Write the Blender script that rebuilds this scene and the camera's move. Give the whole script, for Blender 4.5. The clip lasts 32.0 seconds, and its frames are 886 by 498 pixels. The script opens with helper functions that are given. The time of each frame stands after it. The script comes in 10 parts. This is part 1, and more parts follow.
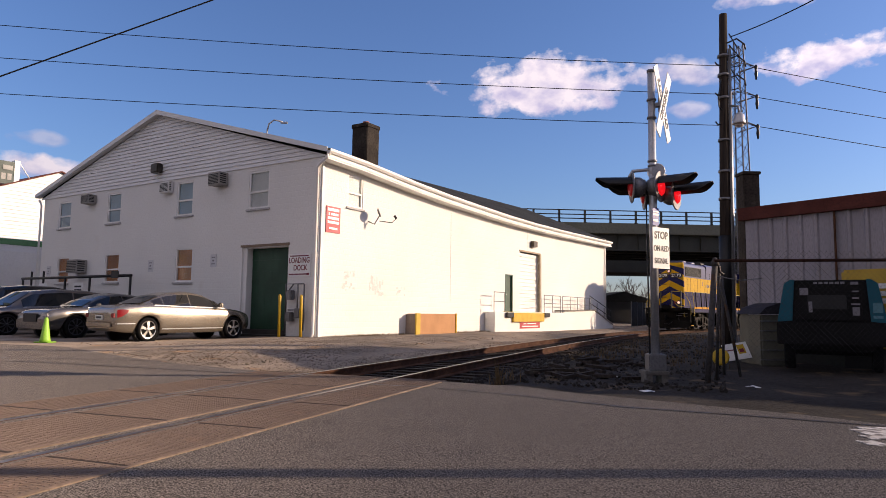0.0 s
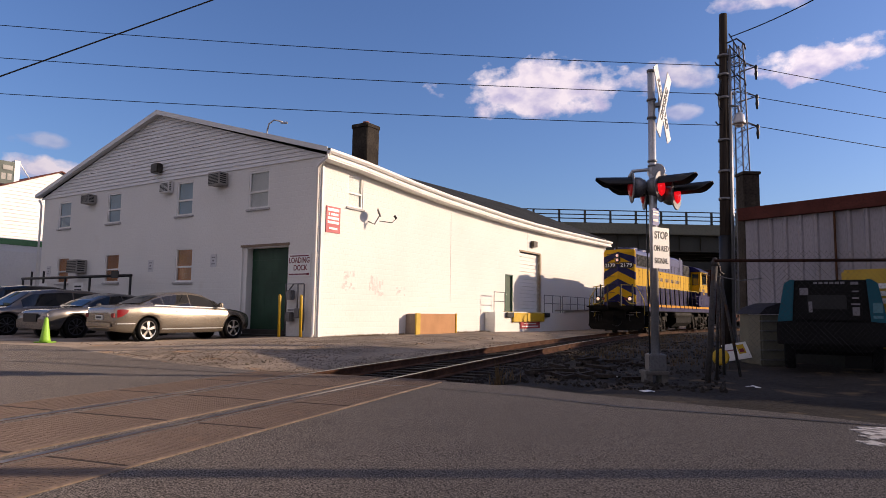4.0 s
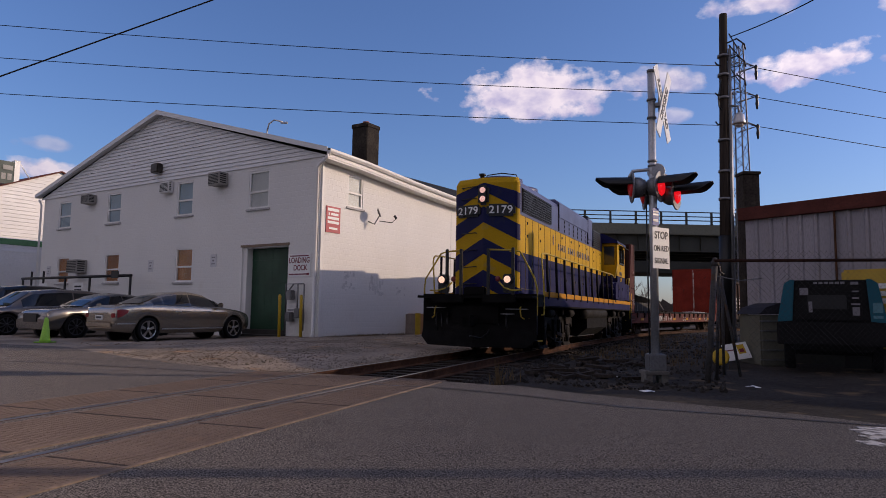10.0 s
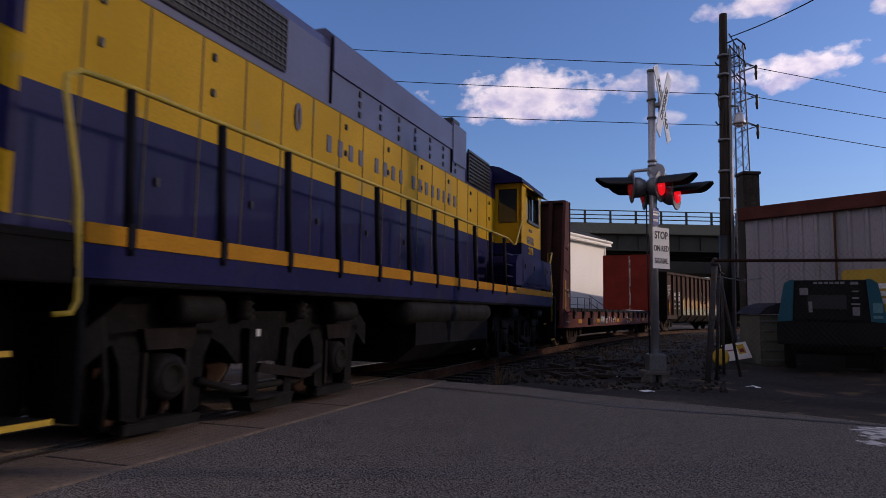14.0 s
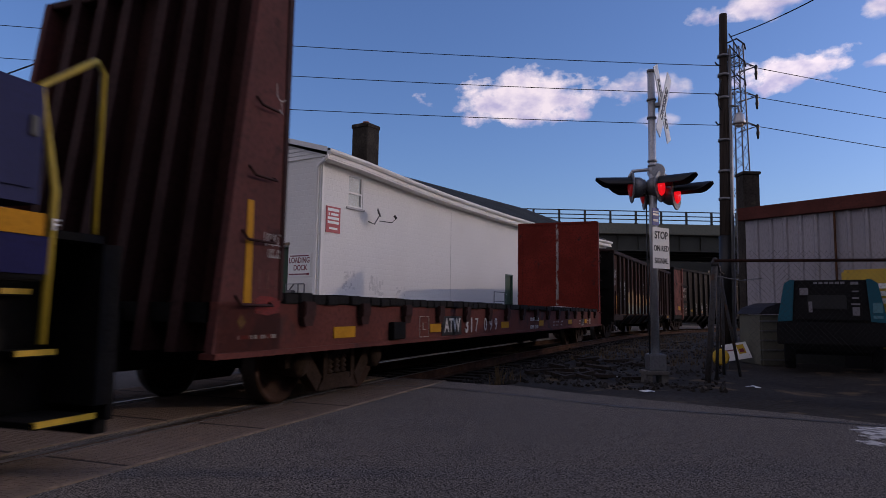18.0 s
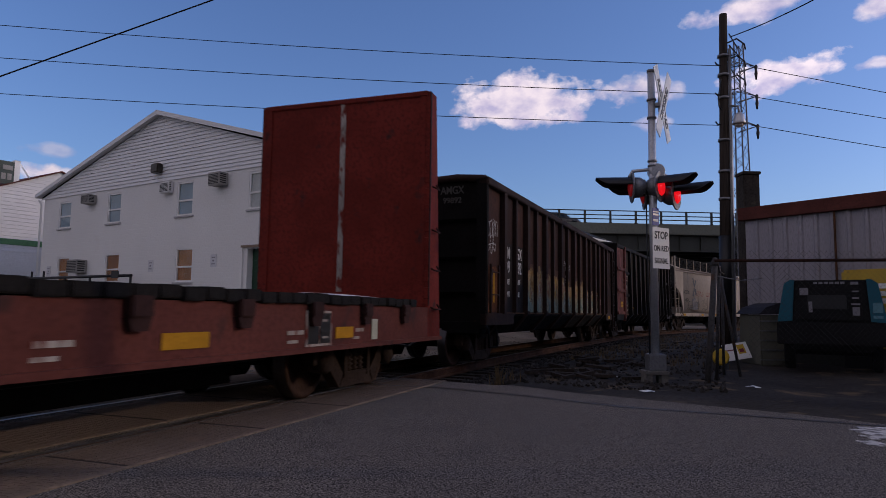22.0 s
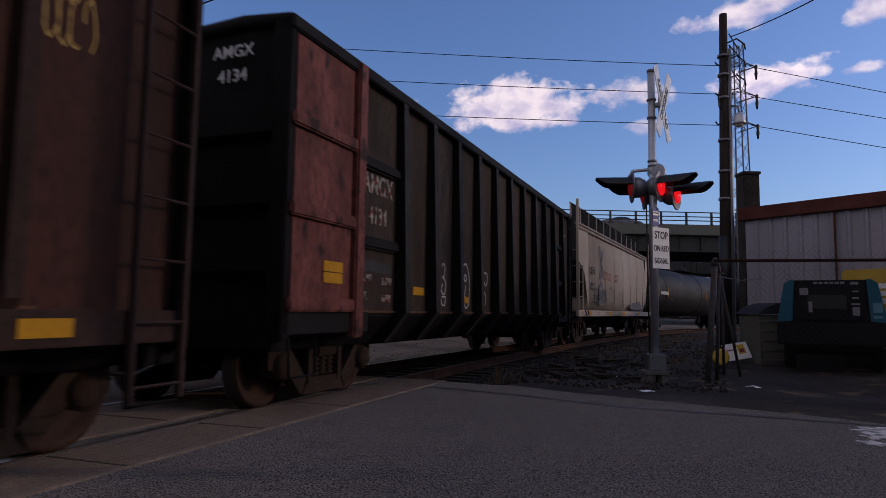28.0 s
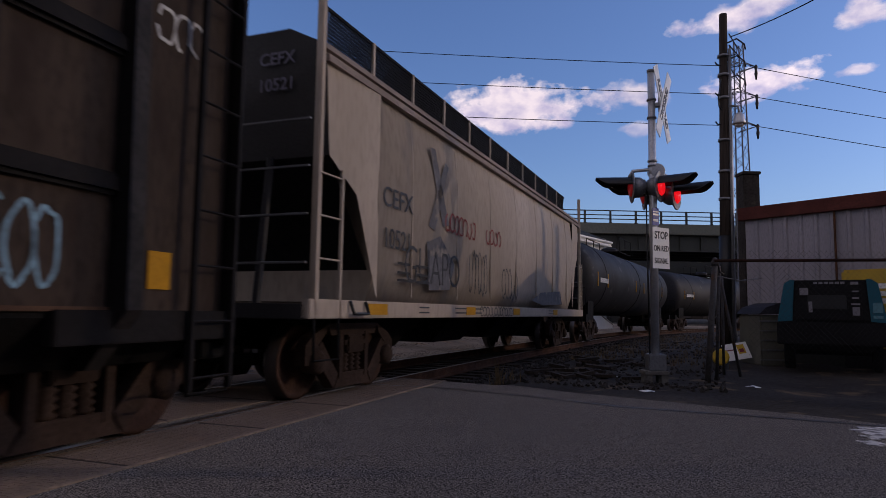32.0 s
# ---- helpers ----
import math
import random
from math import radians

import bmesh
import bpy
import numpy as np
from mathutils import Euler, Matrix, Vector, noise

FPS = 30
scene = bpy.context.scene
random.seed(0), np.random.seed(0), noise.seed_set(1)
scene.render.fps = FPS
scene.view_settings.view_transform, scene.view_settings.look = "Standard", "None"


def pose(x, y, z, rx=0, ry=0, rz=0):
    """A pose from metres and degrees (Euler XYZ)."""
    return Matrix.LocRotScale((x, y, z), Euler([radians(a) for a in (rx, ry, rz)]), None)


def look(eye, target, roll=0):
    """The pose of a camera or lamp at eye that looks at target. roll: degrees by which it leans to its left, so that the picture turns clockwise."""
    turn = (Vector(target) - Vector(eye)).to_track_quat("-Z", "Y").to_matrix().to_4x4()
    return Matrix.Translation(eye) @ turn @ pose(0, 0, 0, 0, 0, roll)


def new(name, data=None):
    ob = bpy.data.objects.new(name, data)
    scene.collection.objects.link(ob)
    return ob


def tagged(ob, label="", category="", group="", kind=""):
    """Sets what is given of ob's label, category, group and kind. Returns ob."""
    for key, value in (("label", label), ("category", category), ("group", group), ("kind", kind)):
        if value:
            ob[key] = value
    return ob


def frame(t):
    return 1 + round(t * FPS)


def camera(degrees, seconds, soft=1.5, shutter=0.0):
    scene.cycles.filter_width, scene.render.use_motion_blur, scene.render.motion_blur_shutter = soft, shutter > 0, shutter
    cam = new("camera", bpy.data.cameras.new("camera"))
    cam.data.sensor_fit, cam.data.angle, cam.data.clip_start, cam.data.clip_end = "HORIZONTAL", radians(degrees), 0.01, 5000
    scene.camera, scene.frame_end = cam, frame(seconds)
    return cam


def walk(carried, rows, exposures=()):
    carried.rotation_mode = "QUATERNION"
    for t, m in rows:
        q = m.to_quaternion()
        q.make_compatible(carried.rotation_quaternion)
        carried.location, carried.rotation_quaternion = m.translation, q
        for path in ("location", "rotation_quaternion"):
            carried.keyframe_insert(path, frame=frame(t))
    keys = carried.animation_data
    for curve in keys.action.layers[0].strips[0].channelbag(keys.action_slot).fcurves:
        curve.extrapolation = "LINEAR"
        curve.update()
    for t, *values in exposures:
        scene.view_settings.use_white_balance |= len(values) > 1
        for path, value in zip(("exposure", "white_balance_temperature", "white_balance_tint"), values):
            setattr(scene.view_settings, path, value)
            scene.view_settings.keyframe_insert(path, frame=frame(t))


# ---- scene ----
cam = camera(67.66, 32.0, 0.8, 0.4)
EYE = (0.0, 0.0, 1.02)
AIM = (0.0, math.cos(radians(5.4)), 1.02 + math.sin(radians(5.4)))
walk(cam, [(0.0, look(EYE, AIM, 0.8)), (32.0, look(EYE, AIM, 0.8))],
     exposures=[(0.0, 0.53, 6400, 29), (2.5, 0.48, 6400, 29), (6.0, 0.37, 6350, 31), (9.0, 0.37, 6300, 31), (14.0, 0.36, 6250, 31), (20.0, 0.36, 6300, 31), (32.0, 0.38, 6400, 31)])

# ---- daylight: low winter sun from the right, clear sky with fair-weather clouds ----
SUN_AZ, SUN_EL = 87.0, 17.0
world = bpy.data.worlds.new("sky")
scene.world = world
world.use_nodes = True
wn, wl = world.node_tree.nodes, world.node_tree.links
sky = wn.new("ShaderNodeTexSky")
sky.sky_type, sky.sun_disc = "NISHITA", False
sky.sun_elevation, sky.sun_rotation = radians(SUN_EL), radians(SUN_AZ)
sky.air_density, sky.dust_density, sky.ozone_density = 1.15, 1.0, 6.0
# unseen white cloud added over the sky's south-western half to whiten the shade
wco, wno, wdo = wn.new("ShaderNodeTexCoord"), wn.new("ShaderNodeTexNoise"), wn.new("ShaderNodeVectorMath")
wdo.operation = "DOT_PRODUCT"
wdo.inputs[1].default_value = (-0.55, -0.80, 0.25)
wno.inputs["Scale"].default_value, wno.inputs["Detail"].default_value = 2.6, 7.0
wl.new(wco.outputs["Generated"], wdo.inputs[0])
wl.new(wco.outputs["Generated"], wno.inputs["Vector"])
wra, wrb, wmu, wmi = wn.new("ShaderNodeMapRange"), wn.new("ShaderNodeMapRange"), wn.new("ShaderNodeMath"), wn.new("ShaderNodeMix")
wra.inputs[1].default_value, wra.inputs[2].default_value = -0.05, 0.45
wrb.inputs[1].default_value, wrb.inputs[2].default_value = 0.36, 0.56
wmu.operation, wmi.data_type = "MULTIPLY", "RGBA"
wmi.inputs[7].default_value = (3.6, 3.45, 3.3, 1)
wl.new(wdo.outputs["Value"], wra.inputs[0])
wl.new(wno.outputs["Fac"], wrb.inputs[0])
wl.new(wra.outputs[0], wmu.inputs[0])
wl.new(wrb.outputs[0], wmu.inputs[1])
wl.new(wmu.outputs[0], wmi.inputs[0])
wl.new(sky.outputs[0], wmi.inputs[6])
wl.new(wmi.outputs[2], wn["Background"].inputs[0])
wn["Background"].inputs[1].default_value = 0.109
sun = new("sun", bpy.data.lights.new("sun", "SUN"))
sun.data.energy, sun.data.angle, sun.data.color = 5.0, radians(0.53), (1.0, 0.83, 0.54)
sd = Vector((math.sin(radians(SUN_AZ)) * math.cos(radians(SUN_EL)), math.cos(radians(SUN_AZ)) * math.cos(radians(SUN_EL)), math.sin(radians(SUN_EL))))
sun.matrix_world = look(sd * 60, (0, 0, 0))


# ---- materials ----
def mat(name, col, rough=0.7, metal=0.0, col2=None, scale=3.0, fine=40.0, var=0.25, bump=0.15, stain=None, stain_at=0.55, streak=1.0, emit=0.0, island=0.0):
    """A node material: two colours by large noise, fine grain, stains of a third colour, relief."""
    m = bpy.data.materials.new(name)
    m.use_nodes = True
    n, l = m.node_tree.nodes, m.node_tree.links
    b = n["Principled BSDF"]
    co = n.new("ShaderNodeTexCoord")
    mp = n.new("ShaderNodeMapping")
    mp.inputs["Scale"].default_value = (1, 1, streak)
    l.new(co.outputs["Object"], mp.inputs[0])

    def noise_at(s, d=4.0):
        t = n.new("ShaderNodeTexNoise")
        t.inputs["Scale"].default_value, t.inputs["Detail"].default_value = s, d
        l.new(mp.outputs[0], t.inputs["Vector"])
        return t.outputs["Fac"]

    def mix(f, a, c):
        x = n.new("ShaderNodeMix")
        x.data_type = "RGBA"
        for sock, v in ((x.inputs[0], f), (x.inputs[6], a), (x.inputs[7], c)):
            if isinstance(v, bpy.types.NodeSocket):
                l.new(v, sock)
            elif isinstance(v, (int, float)):
                sock.default_value = v
            else:
                sock.default_value = (*v, 1)
        return x.outputs[2]

    def ramp(v, a, c):
        r = n.new("ShaderNodeMapRange")
        r.inputs[1].default_value, r.inputs[2].default_value = a, c
        l.new(v, r.inputs[0])
        return r.outputs[0]

    c2 = col2 or tuple(x * (1 - var) for x in col)
    big = noise_at(scale)
    out = mix(ramp(big, 0.35, 0.65), col, c2)
    fi = noise_at(fine, 6.0)
    dark = tuple(x * (1 - 0.8 * var) for x in c2)
    out = mix(ramp(fi, 0.45, 0.75), out, dark)
    if island:
        g = n.new("ShaderNodeNewGeometry")
        out = mix(ramp(g.outputs["Random Per Island"], -0.2 / island, 1.2 / island), out, dark)
    if stain:
        out = mix(ramp(noise_at(scale * 1.7 + 0.3, 8.0), stain_at, stain_at + 0.1), out, stain)
    l.new(out, b.inputs["Base Color"])
    rr = n.new("ShaderNodeMapRange")
    rr.inputs[3].default_value, rr.inputs[4].default_value = max(0.03, rough - 0.12), min(1, rough + 0.12)
    l.new(big, rr.inputs[0])
    l.new(rr.outputs[0], b.inputs["Roughness"])
    b.inputs["Metallic"].default_value = metal
    b.inputs["Diffuse Roughness"].default_value = 1.0 if rough >= 0.85 else 0.3
    b.inputs["Specular IOR Level"].default_value = 0.15 if rough > 0.6 else 0.4
    if bump:
        bp = n.new("ShaderNodeBump")
        bp.inputs["Strength"].default_value, bp.inputs["Distance"].default_value = bump, 0.02
        l.new(fi, bp.inputs["Height"])
        l.new(bp.outputs[0], b.inputs["Normal"])
    if emit:
        b.inputs["Emission Color"].default_value = (*col, 1)
        b.inputs["Emission Strength"].default_value = emit
    return m


def block_wall(name, col, bw, bh, stain):
    """Painted concrete block: recessed joints as relief, worn and dirty paint."""
    m = mat(name, col, 0.75, scale=0.35, fine=14, var=0.07, bump=0.0, stain=stain, stain_at=0.66)
    n, l = m.node_tree.nodes, m.node_tree.links
    co = n.new("ShaderNodeTexCoord")
    sp, cb = n.new("ShaderNodeSeparateXYZ"), n.new("ShaderNodeCombineXYZ")
    ad = n.new("ShaderNodeMath")
    l.new(co.outputs["Object"], sp.inputs[0])
    l.new(sp.outputs[0], ad.inputs[0])
    l.new(sp.outputs[1], ad.inputs[1])
    l.new(ad.outputs[0], cb.inputs[0])
    l.new(sp.outputs[2], cb.inputs[1])
    br = n.new("ShaderNodeTexBrick")
    br.inputs["Scale"].default_value = 1.0
    br.inputs["Brick Width"].default_value, br.inputs["Row Height"].default_value = bw, bh
    br.inputs["Mortar Size"].default_value, br.inputs["Mortar Smooth"].default_value = 0.012, 0.4
    l.new(cb.outputs[0], br.inputs["Vector"])
    bp = n.new("ShaderNodeBump")
    bp.inputs["Strength"].default_value, bp.inputs["Distance"].default_value, bp.invert = 0.35, 0.01, True
    l.new(br.outputs["Fac"], bp.inputs["Height"])
    l.new(bp.outputs[0], n["Principled BSDF"].inputs["Normal"])
    return m


def glass(name, col=(0.02, 0.025, 0.03), rough=0.05):
    m = bpy.data.materials.new(name)
    m.use_nodes = True
    b = m.node_tree.nodes["Principled BSDF"]
    b.inputs["Base Color"].default_value, b.inputs["Roughness"].default_value = (*col, 1), rough
    b.inputs["Specular IOR Level"].default_value = 0.8
    return m


WHITE_BLOCK = block_wall("painted_block", (0.76, 0.75, 0.72), 0.40, 0.20, (0.67, 0.65, 0.61))
WHITE_TRIM = mat("white_trim", (0.80, 0.79, 0.76), 0.55, scale=1, var=0.08, bump=0.03)
SIDING = mat("white_siding", (0.73, 0.73, 0.725), 0.5, scale=0.6, var=0.07, bump=0.03)
SHINGLE = mat("dark_shingle", (0.035, 0.038, 0.036), 0.9, scale=1, fine=25, var=0.4, bump=0.5)
BRICK_DARK = mat("sooty_brick", (0.075, 0.062, 0.05), 0.9, scale=1.6, fine=14, var=0.45, bump=0.5, stain=(0.11, 0.088, 0.066), stain_at=0.6)
CLAY = mat("clay_pot", (0.36, 0.13, 0.07), 0.8)
GREEN_DOOR = mat("green_door", (0.012, 0.065, 0.03), 0.5, scale=1.5, var=0.35, bump=0.08)
PANE = glass("window_pane")
BLIND = mat("window_blind", (0.70, 0.70, 0.68), 0.6, scale=1, var=0.2)
CURTAIN = mat("orange_blind", (0.62, 0.30, 0.14), 0.7, scale=1, var=0.3)
CONCRETE = mat("old_concrete", (0.42, 0.39, 0.34), 0.85, scale=1.2, fine=30, var=0.25, bump=0.3, stain=(0.25, 0.22, 0.18))
BRIDGE_CONC = mat("bridge_concrete", (0.20, 0.20, 0.18), 0.85, scale=0.3, fine=6, var=0.2, bump=0.2)
BRIDGE_STEEL = mat("bridge_steel", (0.036, 0.038, 0.030), 0.6, scale=0.4, fine=8, var=0.3, bump=0.05)
TAN = mat("tan_board", (0.50, 0.27, 0.13), 0.75, scale=1.3, var=0.2, bump=0.1)
YELLOW = mat("safety_yellow", (0.62, 0.40, 0.02), 0.5, scale=3, var=0.2, bump=0.1, stain=(0.18, 0.12, 0.05), stain_at=0.66)
def asphalt():
    """Worn asphalt: pale and dark aggregate in a grey binder, with broad stains and patches."""
    m = bpy.data.materials.new("asphalt")
    m.use_nodes = True
    n, l = m.node_tree.nodes, m.node_tree.links
    b = n["Principled BSDF"]
    co = n.new("ShaderNodeTexCoord")

    def layer(kind, scale, a, c, detail=2.0):
        t = n.new(kind)
        t.inputs["Scale"].default_value = scale
        if kind == "ShaderNodeTexNoise":
            t.inputs["Detail"].default_value = detail
        l.new(co.outputs["Object"], t.inputs["Vector"])
        r = n.new("ShaderNodeMapRange")
        r.inputs[1].default_value, r.inputs[2].default_value = a, c
        l.new(t.outputs["Fac" if kind == "ShaderNodeTexNoise" else "Distance"], r.inputs[0])
        return r.outputs[0]

    def mix(f, a, c):
        x = n.new("ShaderNodeMix")
        x.data_type = "RGBA"
        l.new(f, x.inputs[0])
        for sock, v in ((x.inputs[6], a), (x.inputs[7], c)):
            if isinstance(v, tuple):
                sock.default_value = (*v, 1)
            else:
                l.new(v, sock)
        return x.outputs[2]

    base = mix(layer("ShaderNodeTexNoise", 0.45, 0.38, 0.64, 5.0), (0.128, 0.109, 0.096), (0.097, 0.083, 0.073))
    base = mix(layer("ShaderNodeTexNoise", 17.0, 0.44, 0.60, 5.0), base, (0.155, 0.132, 0.116))
    base = mix(layer("ShaderNodeTexNoise", 11.0, 0.52, 0.64, 5.0), base, (0.066, 0.057, 0.051))
    base = mix(layer("ShaderNodeTexNoise", 1.6, 0.55, 0.72, 6.0), base, (0.058, 0.053, 0.050))
    base = mix(layer("ShaderNodeTexNoise", 66.0, 0.53, 0.57, 1.0), base, (0.17, 0.150, 0.136))
    base = mix(layer("ShaderNodeTexNoise", 52.0, 0.54, 0.58, 1.0), base, (0.030, 0.027, 0.025))
    base = mix(layer("ShaderNodeTexNoise", 92.0, 0.57, 0.61, 1.0), base, (0.29, 0.26, 0.235))
    base = mix(layer("ShaderNodeTexNoise", 76.0, 0.57, 0.61, 1.0), base, (0.024, 0.022, 0.020))
    l.new(base, b.inputs["Base Color"])
    b.inputs["Roughness"].default_value, b.inputs["Diffuse Roughness"].default_value = 0.9, 1.0
    b.inputs["Specular IOR Level"].default_value = 0.12
    bp = n.new("ShaderNodeBump")
    bp.inputs["Strength"].default_value, bp.inputs["Distance"].default_value = 0.4, 0.006
    l.new(layer("ShaderNodeTexNoise", 55.0, 0.3, 0.7, 3.0), bp.inputs["Height"])
    l.new(bp.outputs[0], b.inputs["Normal"])
    return m


ASPHALT = asphalt()
LOT = mat("gravel_lot", (0.36, 0.295, 0.235), 0.95, scale=0.5, fine=22, var=0.5, bump=0.9, stain=(0.30, 0.19, 0.11), stain_at=0.6)
DIRT = mat("cinder_dirt", (0.046, 0.039, 0.033), 0.95, scale=0.6, fine=18, var=0.5, bump=1.0, stain=(0.12, 0.085, 0.05), stain_at=0.58)
PANEL = mat("crossing_rubber", (0.205, 0.152, 0.118), 0.85, scale=0.8, fine=35, var=0.22, bump=0.5, stain=(0.20, 0.14, 0.105), stain_at=0.6)
RAIL_TOP = mat("polished_rail", (0.12, 0.10, 0.085), 0.35, 0.5, scale=4, var=0.2, bump=0.03)
RUST = mat("rusty_steel", (0.13, 0.058, 0.03), 0.85, scale=3, fine=30, var=0.45, bump=0.4)
TIE = mat("tarred_tie", (0.05, 0.038, 0.03), 0.9, scale=2, fine=20, var=0.4, bump=0.6, streak=1)
STONE = mat("ballast_stone", (0.085, 0.074, 0.064), 0.9, scale=3, var=0.45, bump=0.4, island=1.0)
ALU = mat("aluminium_paint", (0.55, 0.55, 0.56), 0.42, 0.55, scale=3, var=0.18, bump=0.05, stain=(0.30, 0.28, 0.26), stain_at=0.68)
BLACK = mat("black_paint", (0.012, 0.012, 0.012), 0.45, scale=3, var=0.3, bump=0.03)
SIGN_WHITE = mat("sign_white", (0.80, 0.80, 0.78), 0.4, scale=2, var=0.06, bump=0.0)
SIGN_RED = mat("sign_red", (0.45, 0.05, 0.06), 0.5, scale=2, var=0.12, bump=0.0)
SIGN_BLUE = mat("sign_blue", (0.03, 0.06, 0.35), 0.45, scale=2, var=0.1, bump=0.0)
INK = mat("sign_ink", (0.02, 0.02, 0.025), 0.5, var=0.1, bump=0.0)
MAROON = mat("maroon_ink", (0.20, 0.02, 0.04), 0.5, var=0.1, bump=0.0)
RED_GLOW = mat("red_lens_lit", (1.0, 0.012, 0.014), 0.3, var=0.3, scale=9, bump=0.0, emit=0.55)
RED_DIM = mat("red_lens", (0.35, 0.015, 0.015), 0.3, var=0.1, bump=0.0, emit=0.16)
WOOD_POLE = mat("creosote_pole", (0.06, 0.045, 0.036), 0.9, scale=3, fine=25, var=0.45, bump=0.5, streak=0.08)
GALV = mat("galvanised", (0.24, 0.24, 0.245), 0.5, 0.6, scale=3, var=0.25, bump=0.05)
CORRUG = mat("shed_metal", (0.36, 0.335, 0.365), 0.55, 0.1, scale=0.9, var=0.2, bump=0.04, stain=(0.29, 0.25, 0.23), stain_at=0.64, streak=0.25)
FASCIA = mat("rust_red_fascia", (0.13, 0.035, 0.025), 0.65, scale=1.4, var=0.35, bump=0.15)
WIRE = mat("cable_black", (0.012, 0.012, 0.014), 0.7, var=0.1, bump=0.0)



# ---- clouds ----
def cloud_mat(name, w, h, seed, thick, soft, lit):
    """Ragged, translucent cloud that glows, over a w by h metre sheet (local x and y)."""
    m = bpy.data.materials.new(name)
    m.use_nodes = True
    n, l = m.node_tree.nodes, m.node_tree.links
    n.remove(n["Principled BSDF"])
    co = n.new("ShaderNodeTexCoord")
    mp = n.new("ShaderNodeMapping")
    mp.inputs["Location"].default_value = (seed * 3.7, seed * 1.3, seed)
    mp.inputs["Scale"].default_value = (0.0062, 0.0085, 1)
    l.new(co.outputs["Object"], mp.inputs[0])
    nz = n.new("ShaderNodeTexNoise")
    nz.inputs["Scale"].default_value, nz.inputs["Detail"].default_value, nz.inputs["Roughness"].default_value = 1.0, 10.0, 0.54
    l.new(mp.outputs[0], nz.inputs["Vector"])
    sp = n.new("ShaderNodeMapping")
    sp.inputs["Scale"].default_value = (2.0 / w, 2.0 / h, 0)
    l.new(co.outputs["Object"], sp.inputs[0])
    ln = n.new("ShaderNodeVectorMath")
    ln.operation = "LENGTH"
    l.new(sp.outputs[0], ln.inputs[0])
    fall = n.new("ShaderNodeMapRange")
    fall.inputs[1].default_value, fall.inputs[2].default_value, fall.inputs[3].default_value, fall.inputs[4].default_value = 0.1, 1.0, 0.34, -0.35
    l.new(ln.outputs["Value"], fall.inputs[0])
    ad = n.new("ShaderNodeMath")
    l.new(nz.outputs["Fac"], ad.inputs[0])
    l.new(fall.outputs[0], ad.inputs[1])
    al = n.new("ShaderNodeMapRange")
    al.inputs[1].default_value, al.inputs[2].default_value, al.inputs[4].default_value = 0.5, 0.5 + soft, thick
    l.new(ad.outputs[0], al.inputs[0])
    col = n.new("ShaderNodeMix")
    col.data_type = "RGBA"
    col.inputs[6].default_value, col.inputs[7].default_value = (0.55, 0.55, 0.70, 1), (1.0, 0.95, 0.90, 1)
    nz2 = n.new("ShaderNodeTexNoise")
    nz2.inputs["Scale"].default_value, nz2.inputs["Detail"].default_value = 1.6, 6.0
    l.new(mp.outputs[0], nz2.inputs["Vector"])
    # sunlight on the crowns and shade on the bases, painted into the glow
    sy_, up_ = n.new("ShaderNodeSeparateXYZ"), n.new("ShaderNodeMath")
    l.new(sp.outputs[0], sy_.inputs[0])
    up_.operation = "MULTIPLY_ADD"
    up_.inputs[1].default_value = 0.22
    l.new(sy_.outputs[1], up_.inputs[0])
    l.new(nz2.outputs["Fac"], up_.inputs[2])
    r2 = n.new("ShaderNodeMapRange")
    r2.inputs[1].default_value, r2.inputs[2].default_value = 0.30, 0.58
    l.new(up_.outputs[0], r2.inputs[0])
    l.new(r2.outputs[0], col.inputs[0])
    em, tr, mx = n.new("ShaderNodeEmission"), n.new("ShaderNodeBsdfTransparent"), n.new("ShaderNodeMixShader")
    em.inputs[1].default_value = lit * 0.80
    l.new(col.outputs[2], em.inputs[0])
    l.new(al.outputs[0], mx.inputs[0])
    l.new(tr.outputs[0], mx.inputs[1])
    l.new(em.outputs[0], mx.inputs[2])
    l.new(mx.outputs[0], n["Material Output"].inputs[0])
    return m


# ---- mesh helpers ----
def box(bm, x0, x1, y0, y1, z0, z1, bev=0.0):
    vs = [bm.verts.new(v) for v in ((x0, y0, z0), (x1, y0, z0), (x1, y1, z0), (x0, y1, z0), (x0, y0, z1), (x1, y0, z1), (x1, y1, z1), (x0, y1, z1))]
    fs = [bm.faces.new([vs[i] for i in q]) for q in ((3, 2, 1, 0), (4, 5, 6, 7), (0, 1, 5, 4), (1, 2, 6, 5), (2, 3, 7, 6), (3, 0, 4, 7))]
    if bev:
        es = {e for f in fs for e in f.edges}
        bmesh.ops.bevel(bm, geom=list(es), offset=bev, segments=2, affect="EDGES")
    return bm


def prism(bm, pts, a, b, axis="x"):
    """A solid whose outline (pts) is drawn across an axis, from a to b along it."""
    def at(p, k):
        return {"x": (k, p[0], p[1]), "y": (p[0], k, p[1]), "z": (p[0], p[1], k)}[axis]
    lo, hi = [bm.verts.new(at(p, a)) for p in pts], [bm.verts.new(at(p, b)) for p in pts]
    n = len(pts)
    fs = [bm.faces.new(lo), bm.faces.new(hi[::-1])]
    fs += [bm.faces.new((lo[i], hi[i], hi[(i + 1) % n], lo[(i + 1) % n])) for i in range(n)]
    bmesh.ops.recalc_face_normals(bm, faces=fs)
    return bm


